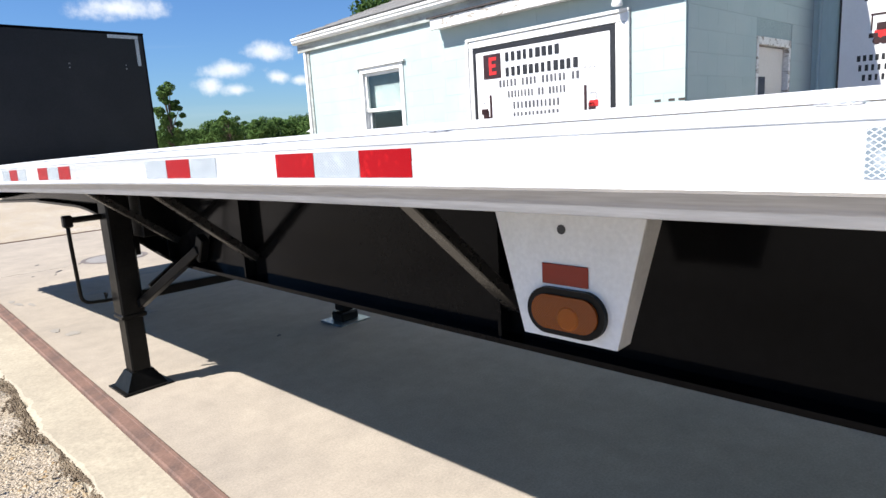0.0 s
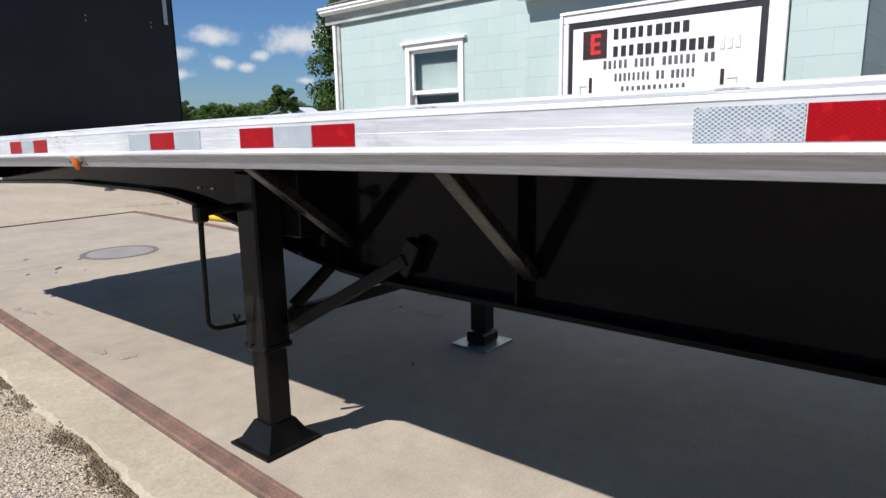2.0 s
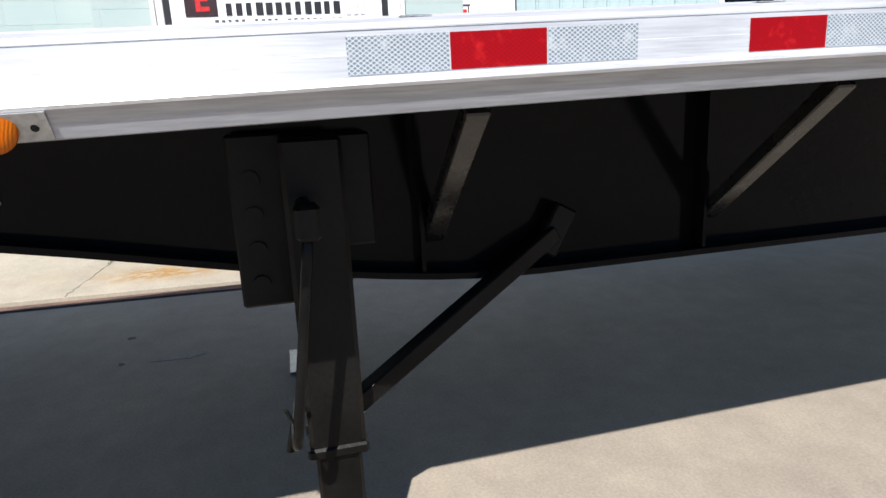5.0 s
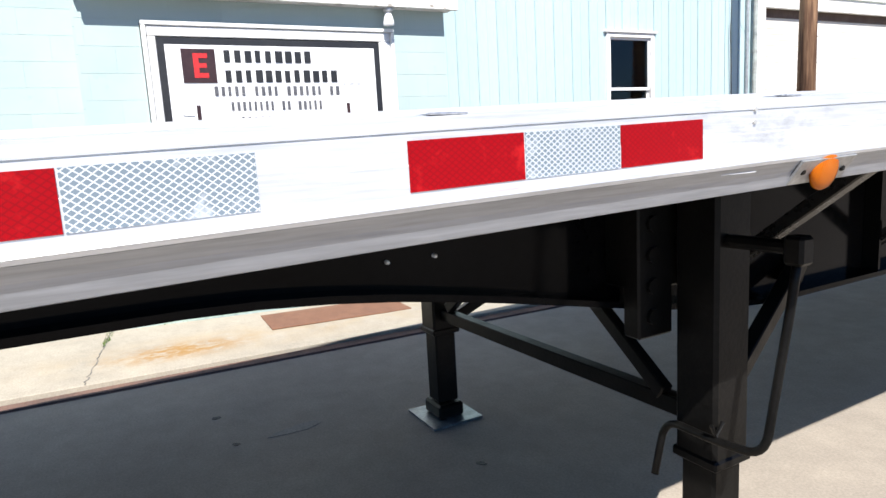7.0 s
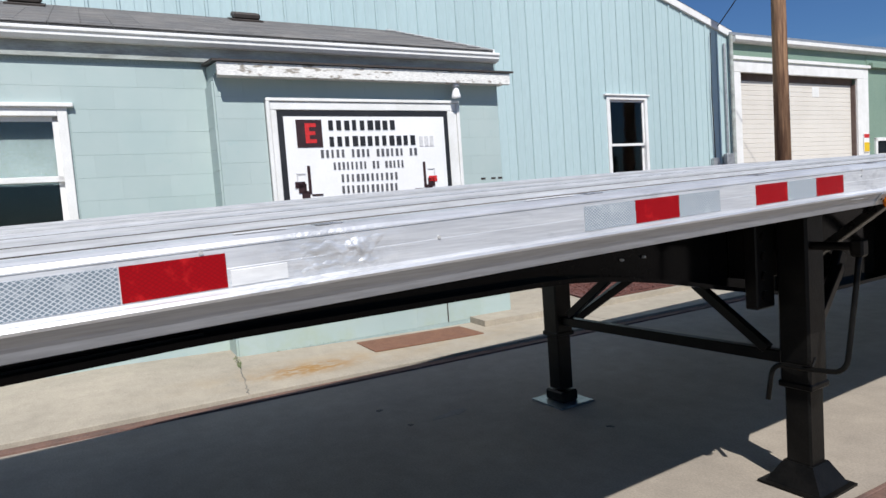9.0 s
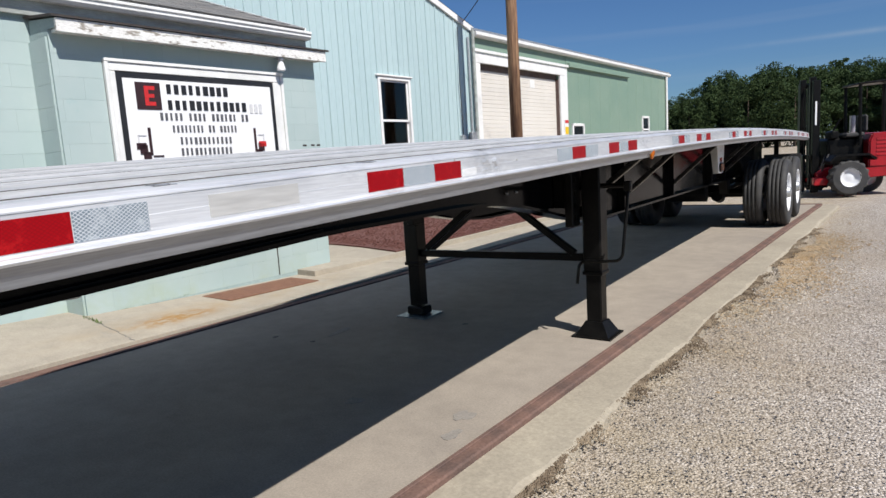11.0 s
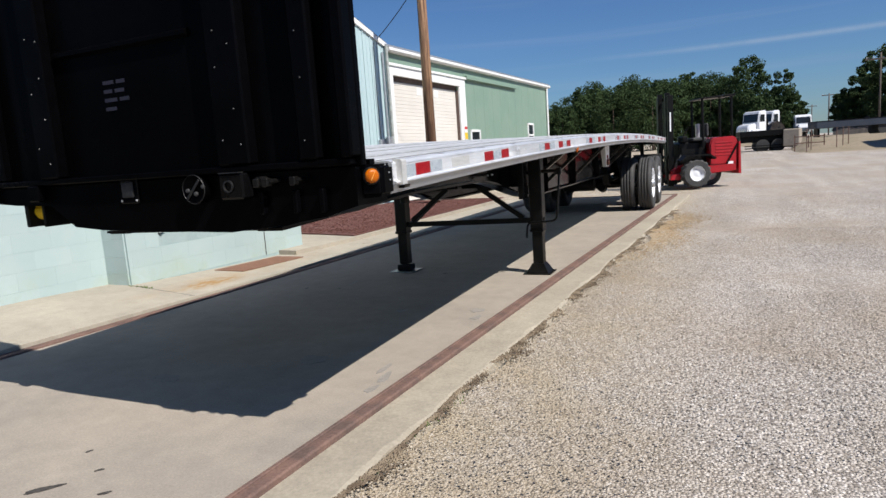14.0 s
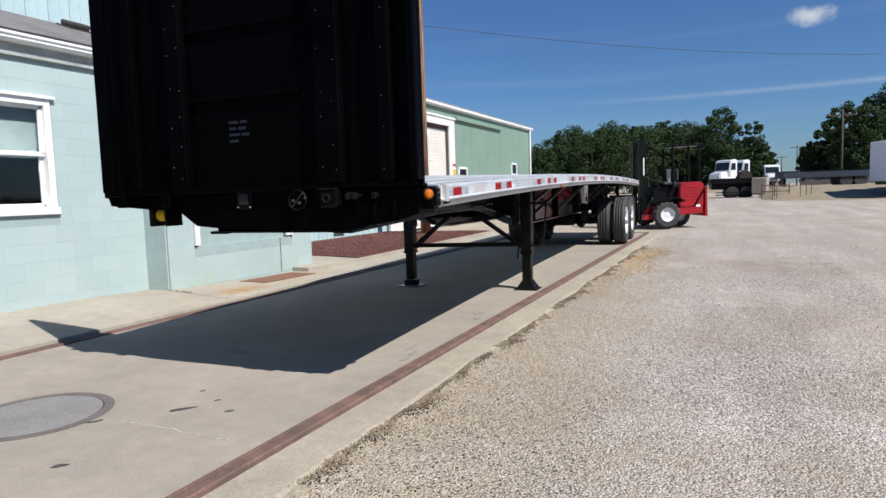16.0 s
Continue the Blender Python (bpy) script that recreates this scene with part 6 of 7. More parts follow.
part("top_cap", box(0.027, WIDE + 0.007, 8.806, 8.858, 2.826, 2.840, 0.004), M_HEAD, head)
rivet = None
rnd = random.Random(21)
for x in (0.24, 0.57, 1.75, 1.82, 0.66):
    z = 1.36 + rnd.random() * 0.1
    while z < 2.75:
        at = Matrix.Translation((x + rnd.uniform(-0.012, 0.012), 0, z))
        if rivet is None:
            rivet = part("rivet", turned([(8.914, 0.005), (8.9185, 0.0028)], 6, "y"), M_RIVET, head)
            rivet.matrix_basis = at
        else:
            share("rivet", rivet.data, head, at)
        z += rnd.uniform(0.14, 0.30)
for i in range(4):
    xs_ = 1.40
    for k in range(2 if i != 3 else 1):
        w = rnd.uniform(0.05, 0.085)
        part("chalk_word", box(xs_ - w, xs_, 8.8508, 8.8516, 1.716 - i * 0.040, 1.733 - i * 0.040, 0.0003), M_CHALK, head, "faint blue chalk marks")
        xs_ -= w + 0.016
# pairs of bright rivets on the back
for x in (0.813, 1.695, 2.320):
    for dz in (0.0, 0.045):
        part("back_rivet", turned([(8.808, 0.007), (8.804, 0.006), (8.8025, 0.003)], 8, "y", None, (x, 0, 2.41 + dz)), M_STEEL, head)
# white corner tape on the back of the headboard
part("corner_tape", box(WIDE - 0.42, WIDE - 0.07, 8.802, 8.8065, 2.765, 2.805, 0.001), M_TAPEW, head, "white corner tape")
part("corner_tape", box(WIDE - 0.11, WIDE - 0.07, 8.802, 8.8065, 2.45, 2.762, 0.001), M_TAPEW, head, "white corner tape")

# nose under the headboard with lines and lamps
nose = part("nose", prism_y([(0.05, 1.262), (2.50, 1.262), (2.48, 1.205), (2.13, 1.175), (1.86, 1.165), (1.70, 1.055), (1.50, 1.036), (0.70, 1.014), (0.42, 1.04), (0.20, 1.07), (0.05, 1.11)], 8.640, 8.875), M_HEAD, trailer, "black nose box below the headboard")
part("deck_end", prism_y([(0.085, 1.235), (WIDE - 0.085, 1.235), (WIDE - 0.085, 1.290 + 0.0285 * (WIDE - 0.17)), (0.085, 1.290)], 8.661, 8.700), M_HEAD, trailer, "black end plate across the deck")
part("nose_lip", box(0.05, 2.50, 8.853, 8.91, 1.270, 1.298, 0.005), M_HEAD, nose)
vp = part("valve_plate", box(1.228, 1.348, 8.8755, 8.884, 1.160, 1.290, 0.004), M_BLACK, nose, "dull black screwed valve plate")
part("valve_cover", box(1.250, 1.326, 8.884, 8.892, 1.186, 1.264, 0.006), M_DULLGREY, vp, "scuffed grey cover")
for x in (1.240, 1.336):
    for z in (1.173, 1.277):
        part("screw", turned([(8.883, 0.006), (8.888, 0.005), (8.8895, 0.002)], 8, "y", None, (x, 0, z)), M_STEEL, vp)
so = part("electric_socket", turned([(8.8755, 0.066), (8.914, 0.066), (8.916, 0.060), (8.912, 0.056), (8.910, 0.02)], 28, "y", None, (0.852, 0, 1.21)), M_HEAD, nose, "black round socket")
part("socket_rim", turned([(8.9145, 0.064), (8.9175, 0.0625), (8.9145, 0.061)], 28, "y", None, (0.852, 0, 1.21), ring=True), M_DULLGREY, so, "worn metal rim")
part("hinge_bar", bar((0.895, 8.917, 1.165), (0.815, 8.917, 1.250), 0.006, 0.012, 0.002), M_DULLGREY, so, "worn metal hinge bar")
for x, z in ((0.887, 1.205), (0.797, 1.22), (0.842, 1.19)):
    part("screw", turned([(8.910, 0.010), (8.920, 0.009), (8.922, 0.003)], 10, "y", None, (x, 0, z)), M_TYRE, so)
cbx = part("connector_box", box(0.552, 0.680, 8.876, 8.945, 1.160, 1.268, 0.008), M_BLACK, nose, "glossy black connector box")
part("box_lip", box(0.560, 0.672, 8.925, 8.950, 1.2685, 1.2735), M_DULLGREY, cbx, "bright worn upper lip")
part("connector_ring", turned([(8.944, 0.026), (8.953, 0.026), (8.953, 0.020), (8.944, 0.020)], 18, "y", None, (0.625, 0, 1.215), ring=True), M_DULLGREY, cbx)
for x, r, y in ((0.47, 0.024, 8.945), (0.42, 0.012, 8.95), (0.30, 0.010, 8.93)):
    part("hose_fitting", rod([(x, 8.875, 1.225), (x, y, 1.225)], r, 10), M_BLACKMATT, nose)
    part("fitting_lug", box(x - 0.008, x + 0.022, y - 0.02, y + 0.012, 1.205, 1.24, 0.004), M_BLACKMATT, nose)
for x in (0.50, 0.33, 0.20):
    part("gusset", box(x - 0.012, x + 0.012, 8.876, 8.905, 1.09, 1.185, 0.004), M_HEAD, nose)
for x in (1.93, 2.34):
    part("tie_bracket", box(x - 0.04, x + 0.04, 8.876, 8.915, 1.19, 1.27, 0.006), M_HEAD, nose)
# corner bracket with clearance lamp
cb = bmesh.new()
ot = [(-0.012, 8.675), (-0.012, 8.775), (0.055, 8.845), (0.07, 8.845), (0.07, 8.675)]
slab(ot, 1.135, 1.268, cb)
bmesh.ops.bevel(cb, geom=list(cb.edges), offset=0.016, segments=3, affect="EDGES")
corner = part("corner_bracket", cb, M_HEAD, trailer, "black corner bracket with amber clearance lamp")


def clearance_lamp(name, centre, facing, r, parent):
    """A round lens on a rubber ring, turned to face a direction."""
    m = Vector(facing).to_track_quat("X", "Z").to_matrix().to_4x4()
    m.translation = Vector(centre)
    ring = part(name, turned([(0.0, r * 1.22), (0.010, r * 1.22), (0.014, r * 1.05)], 28, "x"), M_BLACKMATT, parent)
    ring.matrix_basis = m
    part("lens", turned([(0.004, r), (0.016, r), (0.024, r * 0.85), (0.028, r * 0.5), (0.029, r * 0.08)], 28, "x"), M_AMBER, ring, "amber lens", True)
    # thin bar in paler amber drawn across the lens
    part("lens_rib", bar((0.0288, -0.32 * r, -0.62 * r), (0.0288, 0.32 * r, 0.62 * r), 0.0016, 0.002), M_AMBERPALE, ring, "pale line across the lens")
    return ring


clearance_lamp("clearance_lamp", (0.018, 8.815, 1.222), (-0.75, 0.66, 0.0), 0.029, corner)
for y, z in ((8.69, 1.27), (8.69, 1.24), (8.69, 1.21), (8.69, 1.18), (8.72, 1.262), (8.75, 1.262), (8.72, 1.23), (8.715, 1.20)):
    part("rivet", turned([(-0.0165, 0.0022), (-0.0118, 0.0038)], 6, "x", None, (0, y, z)), M_STEEL, corner)
part("strap_roller", rod([(2.09, 8.70, 1.13), (2.20, 8.70, 1.13)], 0.045, 16), M_YELLOW, trailer, "yellow strap winch drum")
part("winch_frame", box(2.20, 2.23, 8.62, 8.78, 1.05, 1.20, 0.005), M_BLACKMATT, trailer)
part("winch_frame", box(2.07, 2.088, 8.62, 8.78, 1.05, 1.20, 0.005), M_BLACKMATT, trailer)


# amber side marker at mid-length
sm = part("side_marker", loft([(-0.0118, -0.0745), (0.0150, -0.1105), (0.0185, -0.1085), (-0.0085, -0.0728)], [4.918, 5.060], camber), M_STEEL, trailer, "aluminium side marker bracket with amber lens")
lens_m = Vector((-0.95, 0.0, -0.18)).to_track_quat("X", "Z").to_matrix().to_4x4()
lens_m.translation = Vector((0.004, 4.987, camber(4.987) - 0.092))
ln = part("lens", turned([(0.0, 0.032), (0.005, 0.032), (0.009, 0.029), (0.0125, 0.019), (0.014, 0.003)], 28, "x"), M_AMBER, sm, "amber dome lens", True)
ln.matrix_basis = lens_m
for y in (5.040, 4.936):
    sc = part("screw", turned([(0.0, 0.006), (0.004, 0.004)], 8, "x"), M_BLACKMATT, sm)
    sc.matrix_basis = Matrix.Translation((-0.001, y - 4.987, 0)) @ lens_m

# turn signal on its folded white bracket
TX = 0.19
tb = bmesh.new()
prism([(1.055, 1.315), (1.385, 1.315), (1.315, 1.052), (1.115, 1.052)], TX, TX + 0.006, tb)
ts = part("turn_signal", tb, M_WHITEPAINT, trailer, "white painted folded bracket with amber turn signal")
for (ya, za), (yb, zb) in (((1.055, 1.315), (1.115, 1.052)), ((1.385, 1.315), (1.315, 1.052))):
    fl = bmesh.new()
    fc = fl.faces.new([fl.verts.new(c) for c in ((TX + 0.0065, ya, za), (TX + 0.075, ya, za), (TX + 0.055, yb, zb), (TX + 0.0065, yb, zb))])
    bmesh.ops.solidify(fl, geom=[fc], thickness=0.005)
    part("bracket_flange", fl, M_WHITEPAINT, ts)
part("bolt_hole", turned([(TX - 0.0015, 0.009), (TX + 0.004, 0.009)], 12, "x", None, (0, 1.225, 1.262)), M_INK, ts)
part("reflector", box(TX - 0.004, TX - 0.0002, 1.170, 1.268, 1.158, 1.197, 0.001), M_REDLENS, ts, "red-brown reflector strip")


def oval(cy, cz, a, b, x0, x1):
    pts = []
    for k in range(36):
        t = 2 * math.pi * k / 36
        pts.append((cy + (a - b) * (1 if math.cos(t) > 0 else -1) + b * math.cos(t), cz + b * math.sin(t)))
    return prism(pts, x0, x1)


part("grommet", oval(1.215, 1.108, 0.083, 0.045, TX - 0.014, TX - 0.0005), M_BLACKMATT, ts, "black rubber grommet")
# same amber as the other lamps, darkened because this lens hangs in shade
part("lens", oval(1.215, 1.108, 0.070, 0.033, TX - 0.020, TX - 0.012), M_AMBERSHADE, ts, "amber oval lens")
ts.matrix_basis = Matrix.Translation((0.325, 1.313, 1.132)) @ Matrix.Diagonal((1.0, 1.16, 1.16, 1.0)) @ Matrix.Translation((-TX, -1.219, -1.1775))
# paler disc painted for the glow low in the lens
part("lens_bullseye", turned([(TX - 0.022, 0.02), (TX - 0.0195, 0.024)], 20, "x", None, (0, 1.205, 1.10)), M_AMBERGLOW, ts)


# wheels, axles and suspension
def wheel(parent, x, y, outward):
    """A dual-mounted truck wheel: ribbed tyre, dished white rim, hub."""
    w = part("wheel", turned([(-0.10, 0.28), (-0.125, 0.33), (-0.135, 0.42), (-0.13, 0.475), (-0.105, 0.505), (-0.072, 0.508), (-0.070, 0.496), (-0.058, 0.496), (-0.056, 0.51), (-0.02, 0.511), (-0.018, 0.498),
                              (-0.006, 0.498), (-0.004, 0.511), (0.035, 0.511), (0.037, 0.497), (0.049, 0.497), (0.051, 0.510), (0.072, 0.508), (0.105, 0.505), (0.13, 0.475), (0.135, 0.42), (0.125, 0.33), (0.10, 0.28)], 48, "x", ring=True), M_TYRE, parent, "black ribbed truck tyre on white rim", True)
    w.matrix_basis = pose(x, y, 0.512, 0, 0, 0 if outward > 0 else 180)
    part("rim", turned([(0.112, 0.292), (0.122, 0.288), (0.118, 0.27), (0.08, 0.255), (0.05, 0.235), (0.03, 0.16), (0.055, 0.13), (0.055, 0.10), (0.02, 0.10)], 40, "x", ends=(False, True)), M_RIM, w, "white enamelled rim", True)
    part("hub", turned([(0.02, 0.095), (0.10, 0.09), (0.14, 0.075), (0.15, 0.05)], 20, "x"), M_STEEL, w)
    nt = bmesh.new()
    for k in range(10):
        a = 2 * math.pi * k / 10
        turned([(0.035, 0.017), (0.065, 0.017), (0.07, 0.010)], 6, "x", nt, (0, 0.142 * math.cos(a), 0.142 * math.sin(a)))
    part("wheel_nuts", nt, M_STEEL, w)
    return w


for y in (-2.12, -3.40):
    for x, o in ((0.13, -1), (0.455, -1), (WIDE - 0.13, 1), (WIDE - 0.455, 1)):
        wheel(trailer, x, y, o)
    part("axle", rod([(0.3, y, 0.512), (WIDE - 0.3, y, 0.512)], 0.065, 16), M_BLACKMATT, trailer)
    for x in (0.80, WIDE - 0.80):
        part("spring_pack", box(x - 0.045, x + 0.045, y - 0.55, y + 0.55, 0.60, 0.66, 0.01), M_BLACKMATT, trailer)
        part("brake_chamber", rod([(x + (0.16 if x < 1.2 else -0.16), y + 0.20, 0.46), (x + (0.16 if x < 1.2 else -0.16), y + 0.42, 0.50)], 0.085, 14), M_BLACKMATT, trailer)
for y in (-1.42, -2.76, -4.1):
    for x in (0.80, WIDE - 0.80):
        part("hanger", prism([(y - 0.13, 0.775), (y + 0.13, 0.775), (y + 0.07, 0.55), (y - 0.07, 0.55)], x - 0.06, x + 0.06), M_BLACKMATT, trailer)
part("air_tank", rod([(0.95, -0.95, 0.60), (1.5, -0.95, 0.60)], 0.12, 18), M_BLACKMATT, trailer)
part("rear_sill", loft([(0.0, -0.112), (WIDE, -0.112), (WIDE, 0.026), (0.0, 0.026)], [REAR - 0.06, REAR - 0.001], camber), M_BLACK, trailer)
for x in (0.35, WIDE - 0.35):
    part("mud_flap", box(x - 0.30, x + 0.30, -4.28, -4.27, 0.35, 1.05, 0.002), M_TYRE, trailer)
    part("bumper_post", box(x + 0.2 - 0.04, x + 0.2 + 0.04, REAR - 0.04, REAR + 0.04, 0.55, 1.3, 0.005), M_BLACKMATT, trailer)
part("rear_bumper", box(0.1, WIDE - 0.1, REAR - 0.06, REAR + 0.04, 0.48, 0.58, 0.008), M_BLACKMATT, trailer)


# ---- yard and distance ----
def utility_pole(at, h, r, arms, label, wood=None):
    ob = thing("utility_pole", label, "utility pole", at, 0, "utility poles")
    part("pole", rod([(0, 0, -0.1), (0, 0, h * 0.5), (0, 0, h)], r, 14, None, r * 0.7), wood or M_POLE, ob, "", True)
    for z in arms:
        part("crossarm", box(-1.1, 1.1, -0.07, 0.07, z - 0.07, z + 0.07, 0.01), wood or M_POLE, ob)
        for x in (-1.0, -0.5, 0.5, 1.0):
            part("insulator", turned([(z + 0.07, 0.03), (z + 0.13, 0.045), (z + 0.19, 0.03), (z + 0.2, 0.01)], 8, "z", None, (x, 0, 0)), M_STEEL, ob)
    return ob


utility_pole((5.88, -4.50, 0.08), 9.2, 0.15, (), "weathered brown wooden utility pole beside the shed")


def wire(a, b, sag, r, label):
    a, b = Vector(a), Vector(b)
    pts = [a.lerp(b, t) - Vector((0, 0, sag * 4 * t * (1 - t))) for t in steps(0, 1, 18)]
    ob = tagged(mesh_ob("power_line", rod(pts, r, 5), M_WIRE), label, "cable")
    return ob


wire((5.88, -4.50, 5.9), (7.72, -5.3, 4.75), 0.06, 0.012, "black service cable from the pole to the hall")
wire((5.88, -4.50, 5.98), (-40.0, -40.0, 13.4), 3.0, 0.008, "black overhead line from the wooden pole")


def leaf_cloud(rng, centres, radii, per, size, flat=0.75):
    """Small leaf faces strewn in clumps; returns points and faces."""
    c = np.repeat(centres, per, axis=0)
    r = np.repeat(radii, per)[:, None]
    n = len(c)
    d = rng.normal(size=(n, 3))
    d /= np.linalg.norm(d, axis=1)[:, None]
    p = c + d * r * rng.uniform(0.35, 1.05, (n, 1)) ** 0.6 * np.array([1, 1, flat])
    a = rng.normal(size=(n, 3))
    a /= np.linalg.norm(a, axis=1)[:, None]
    b = np.cross(a, rng.normal(size=(n, 3)))
    b /= np.linalg.norm(b, axis=1)[:, None]
    s = size * rng.uniform(0.6, 1.4, (n, 1))
    pts = np.stack([p - a * s, p + b * s * 0.55, p + a * s, p - b * s * 0.55], 1).reshape(-1, 3)
    faces = np.arange(4 * n).reshape(-1, 4)
    return pts, faces


def crown_clumps(rng, h, r, low, n):
    """Clump centres filling an uneven crown."""
    out, rad = [], []
    while len(out) < n:
        u = rng.uniform(-1, 1, 3)
        if np.dot(u, u) > 1 or np.dot(u, u) < 0.12:
            continue
        z = low + (h - low) * (u[2] * 0.5 + 0.5)
        taper = 1.0 - 0.35 * max(0.0, u[2])
        out.append((u[0] * r * taper, u[1] * r * taper, z))
        rad.append(r * rng.uniform(0.16, 0.34))
    return np.array(out), np.array(rad)


def leaves_ob(name, pts, faces, material):
    me = bpy.data.meshes.new(name)
    me.from_pydata(pts.tolist(), [], faces.tolist())
    me.materials.append(material)
    return new(name, me)


def tree(at, h, r, low, clumps, per, leaf, seed, label, material):
    rng = np.random.default_rng(seed)
    ob = thing("tree", label, "tree", at, 0, "trees")
    tr = rod([(0, 0, -0.2), (0.05, 0.02, low), (0.1, -0.05, h * 0.55), (0.05, 0.05, h * 0.85)], h * 0.028, 10, None, h * 0.006)
    cs, rs = crown_clumps(rng, h, r, low * 0.8, clumps)
    for c in cs[:: max(1, clumps // 16)]:
        z0 = low * 0.8 + (c[2] - low * 0.8) * 0.45
        rod([(0.05, 0.0, z0), (c[0] * 0.5, c[1] * 0.5, (z0 + c[2]) / 2 + 0.1), tuple(c)], h * 0.010, 6, tr, h * 0.003)
    part("trunk", tr, M_BARK, ob)
    pts, faces = leaf_cloud(rng, cs, rs, per, leaf)
    cr = leaves_ob("crown", pts, faces, material)
    cr.parent = ob
    return ob


def at_bearing(az, d, z=0.0, ox=-1.4, oy=12.0):
    return (ox + d * math.sin(radians(az)), oy + d * math.cos(radians(az)), z)


# the large tree behind the wing and the lone trees in the north
tree((23.3, 26.0, -0.03), 9.4, 3.4, 0.6, 150, 420, 0.085, 1, "large dark green leafy tree behind the building", M_LEAF)
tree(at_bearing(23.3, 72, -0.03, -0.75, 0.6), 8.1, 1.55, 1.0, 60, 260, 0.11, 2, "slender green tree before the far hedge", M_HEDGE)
tree(at_bearing(37.0, 92, -0.03, -1.0, 2.5), 7.4, 2.2, 1.0, 56, 320, 0.12, 3, "round green tree beside a far house", M_LEAF)
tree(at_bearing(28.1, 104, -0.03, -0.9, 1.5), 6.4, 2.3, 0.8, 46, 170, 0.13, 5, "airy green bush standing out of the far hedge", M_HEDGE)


def woods(name, stems, seed, label, leaf, per=110, material=None):
    rng = np.random.default_rng(seed)
    P, F, base = [], [], 0
    tr = bmesh.new()
    for (x, y, z, h, r) in stems:
        cs, rs = crown_clumps(rng, h * 1.10, r, 0.3, 74)
        low = cs[:, 2] < h * 0.97
        pts, faces = leaf_cloud(rng, cs[low], rs[low], per, leaf)
        P.append(pts + np.array([x, y, z]))
        F.append(faces + base)
        base += len(pts)
        rod([(x, y, z - 0.5), (x, y, z + h * 0.7)], h * 0.02, 5, tr, 0.03)
    ob = leaves_ob(name, np.concatenate(P), np.concatenate(F), material or M_WOODS)
    tagged(ob, label, "trees", "", "stuff")
    t = mesh_ob("woodland_trunks", tr, M_BARK)
    tagged(t, "dark trunks of the distant woodland", "trees", "", "stuff")
    return ob


rnd = random.Random(77)
SKYLINE = ((163.5, 3.4), (165.0, 3.9), (166.2, 4.3), (167.0, 4.7), (167.8, 5.0), (168.6, 5.6), (169.4, 5.95), (170.4, 5.6), (171.2, 5.55), (172.0, 5.6), (172.9, 6.0), (173.7, 6.0), (174.5, 6.05), (175.4, 5.7),
           (176.3, 5.9), (177.2, 6.05), (177.9, 5.9), (178.7, 5.35), (179.4, 5.7), (180.2, 5.5))
stems = []
for az, el in SKYLINE:
    for k in range(2):
        d = 92 + rnd.uniform(-6, 10) + 6 * k
        r = 2.0 + rnd.random() * 1.2
        top = 1.2 + d * math.tan(radians(el - 0.6 * k)) + rnd.uniform(-0.35, 0.1)
        stems.append((*at_bearing(az + rnd.uniform(-0.3, 0.3), d, 0.3), top - 0.3 - 0.18 * r, r))
for az, el, d, r in ((181.0, 5.9, 90, 1.9), (181.85, 6.6, 92, 2.3), (182.5, 6.0, 91, 1.6), (181.4, 4.0, 89, 2.2), (182.5, 3.6, 88, 2.0), (184.2, 5.3, 92, 1.55), (184.1, 3.9, 91, 1.9), (184.9, 3.7, 93, 1.3), (185.3, 2.7, 94, 1.2), (183.4, 4.0, 97, 1.5)):
    stems.append((*at_bearing(az, d, 0.3), 0.9 - 0.18 * r + d * math.tan(radians(el)), r))
woods("woodland", stems, 31, "dark green deciduous woodland behind the yard", 0.115, 105)
stems = []
for az, el, r in ((187.9, 3.0, 0.9), (188.5, 3.3, 1.2), (189.3, 4.6, 1.5), (189.7, 5.9, 1.5), (190.9, 6.5, 2.0), (191.8, 5.9, 2.0), (192.5, 6.8, 2.2), (193.6, 7.7, 2.5), (195.0, 8.0, 2.8), (196.6, 8.3, 2.8), (198.4, 8.8, 3.0), (200.4, 8.6, 3.0)):
    d = 78 + rnd.uniform(-5, 6)
    stems.append((*at_bearing(az, d, 0.6), 0.6 - 0.18 * r + d * math.tan(radians(el)), r))
    stems.append((*at_bearing(az + 0.5, d + 3, 0.6), 0.6 - 0.18 * r + d * math.tan(radians(el * 0.7)), r))
woods("woodland", stems, 32, "dark tree stand at the yard's edge", 0.11, 120)
stems = []
for az in [15 + 0.9 * i for i in range(34)]:
    d = 128 + rnd.uniform(-12, 14)
    stems.append((*at_bearing(az + rnd.uniform(-0.4, 0.4), d, 0.0, -0.9, 1.5), rnd.uniform(5.2, 6.2) * (0.75 if az < 26.5 else 1.0), rnd.uniform(2.2, 3.4)))
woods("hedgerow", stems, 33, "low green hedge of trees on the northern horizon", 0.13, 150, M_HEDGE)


def far_house():
    at = at_bearing(38.2, 95, 0, -1.0, 2.5)
    ob = thing("house", "small far white house with pale roof", "house", at, 20)
    part("wall", box(-4, 4, -3, 3, 0, 2.4), M_WHITEPAINT, ob)
    part("roof", prism([(-3.4, 2.4), (3.4, 2.4), (0, 4.2)], -4.3, 4.3), M_SHEDWHITE, ob, "pale grey roof")
    for x in (-2, 1.5):
        part("window", box(x, x + 1, -3.03, -2.99, 0.9, 2.0), M_DARKGLASS, ob)


far_house()


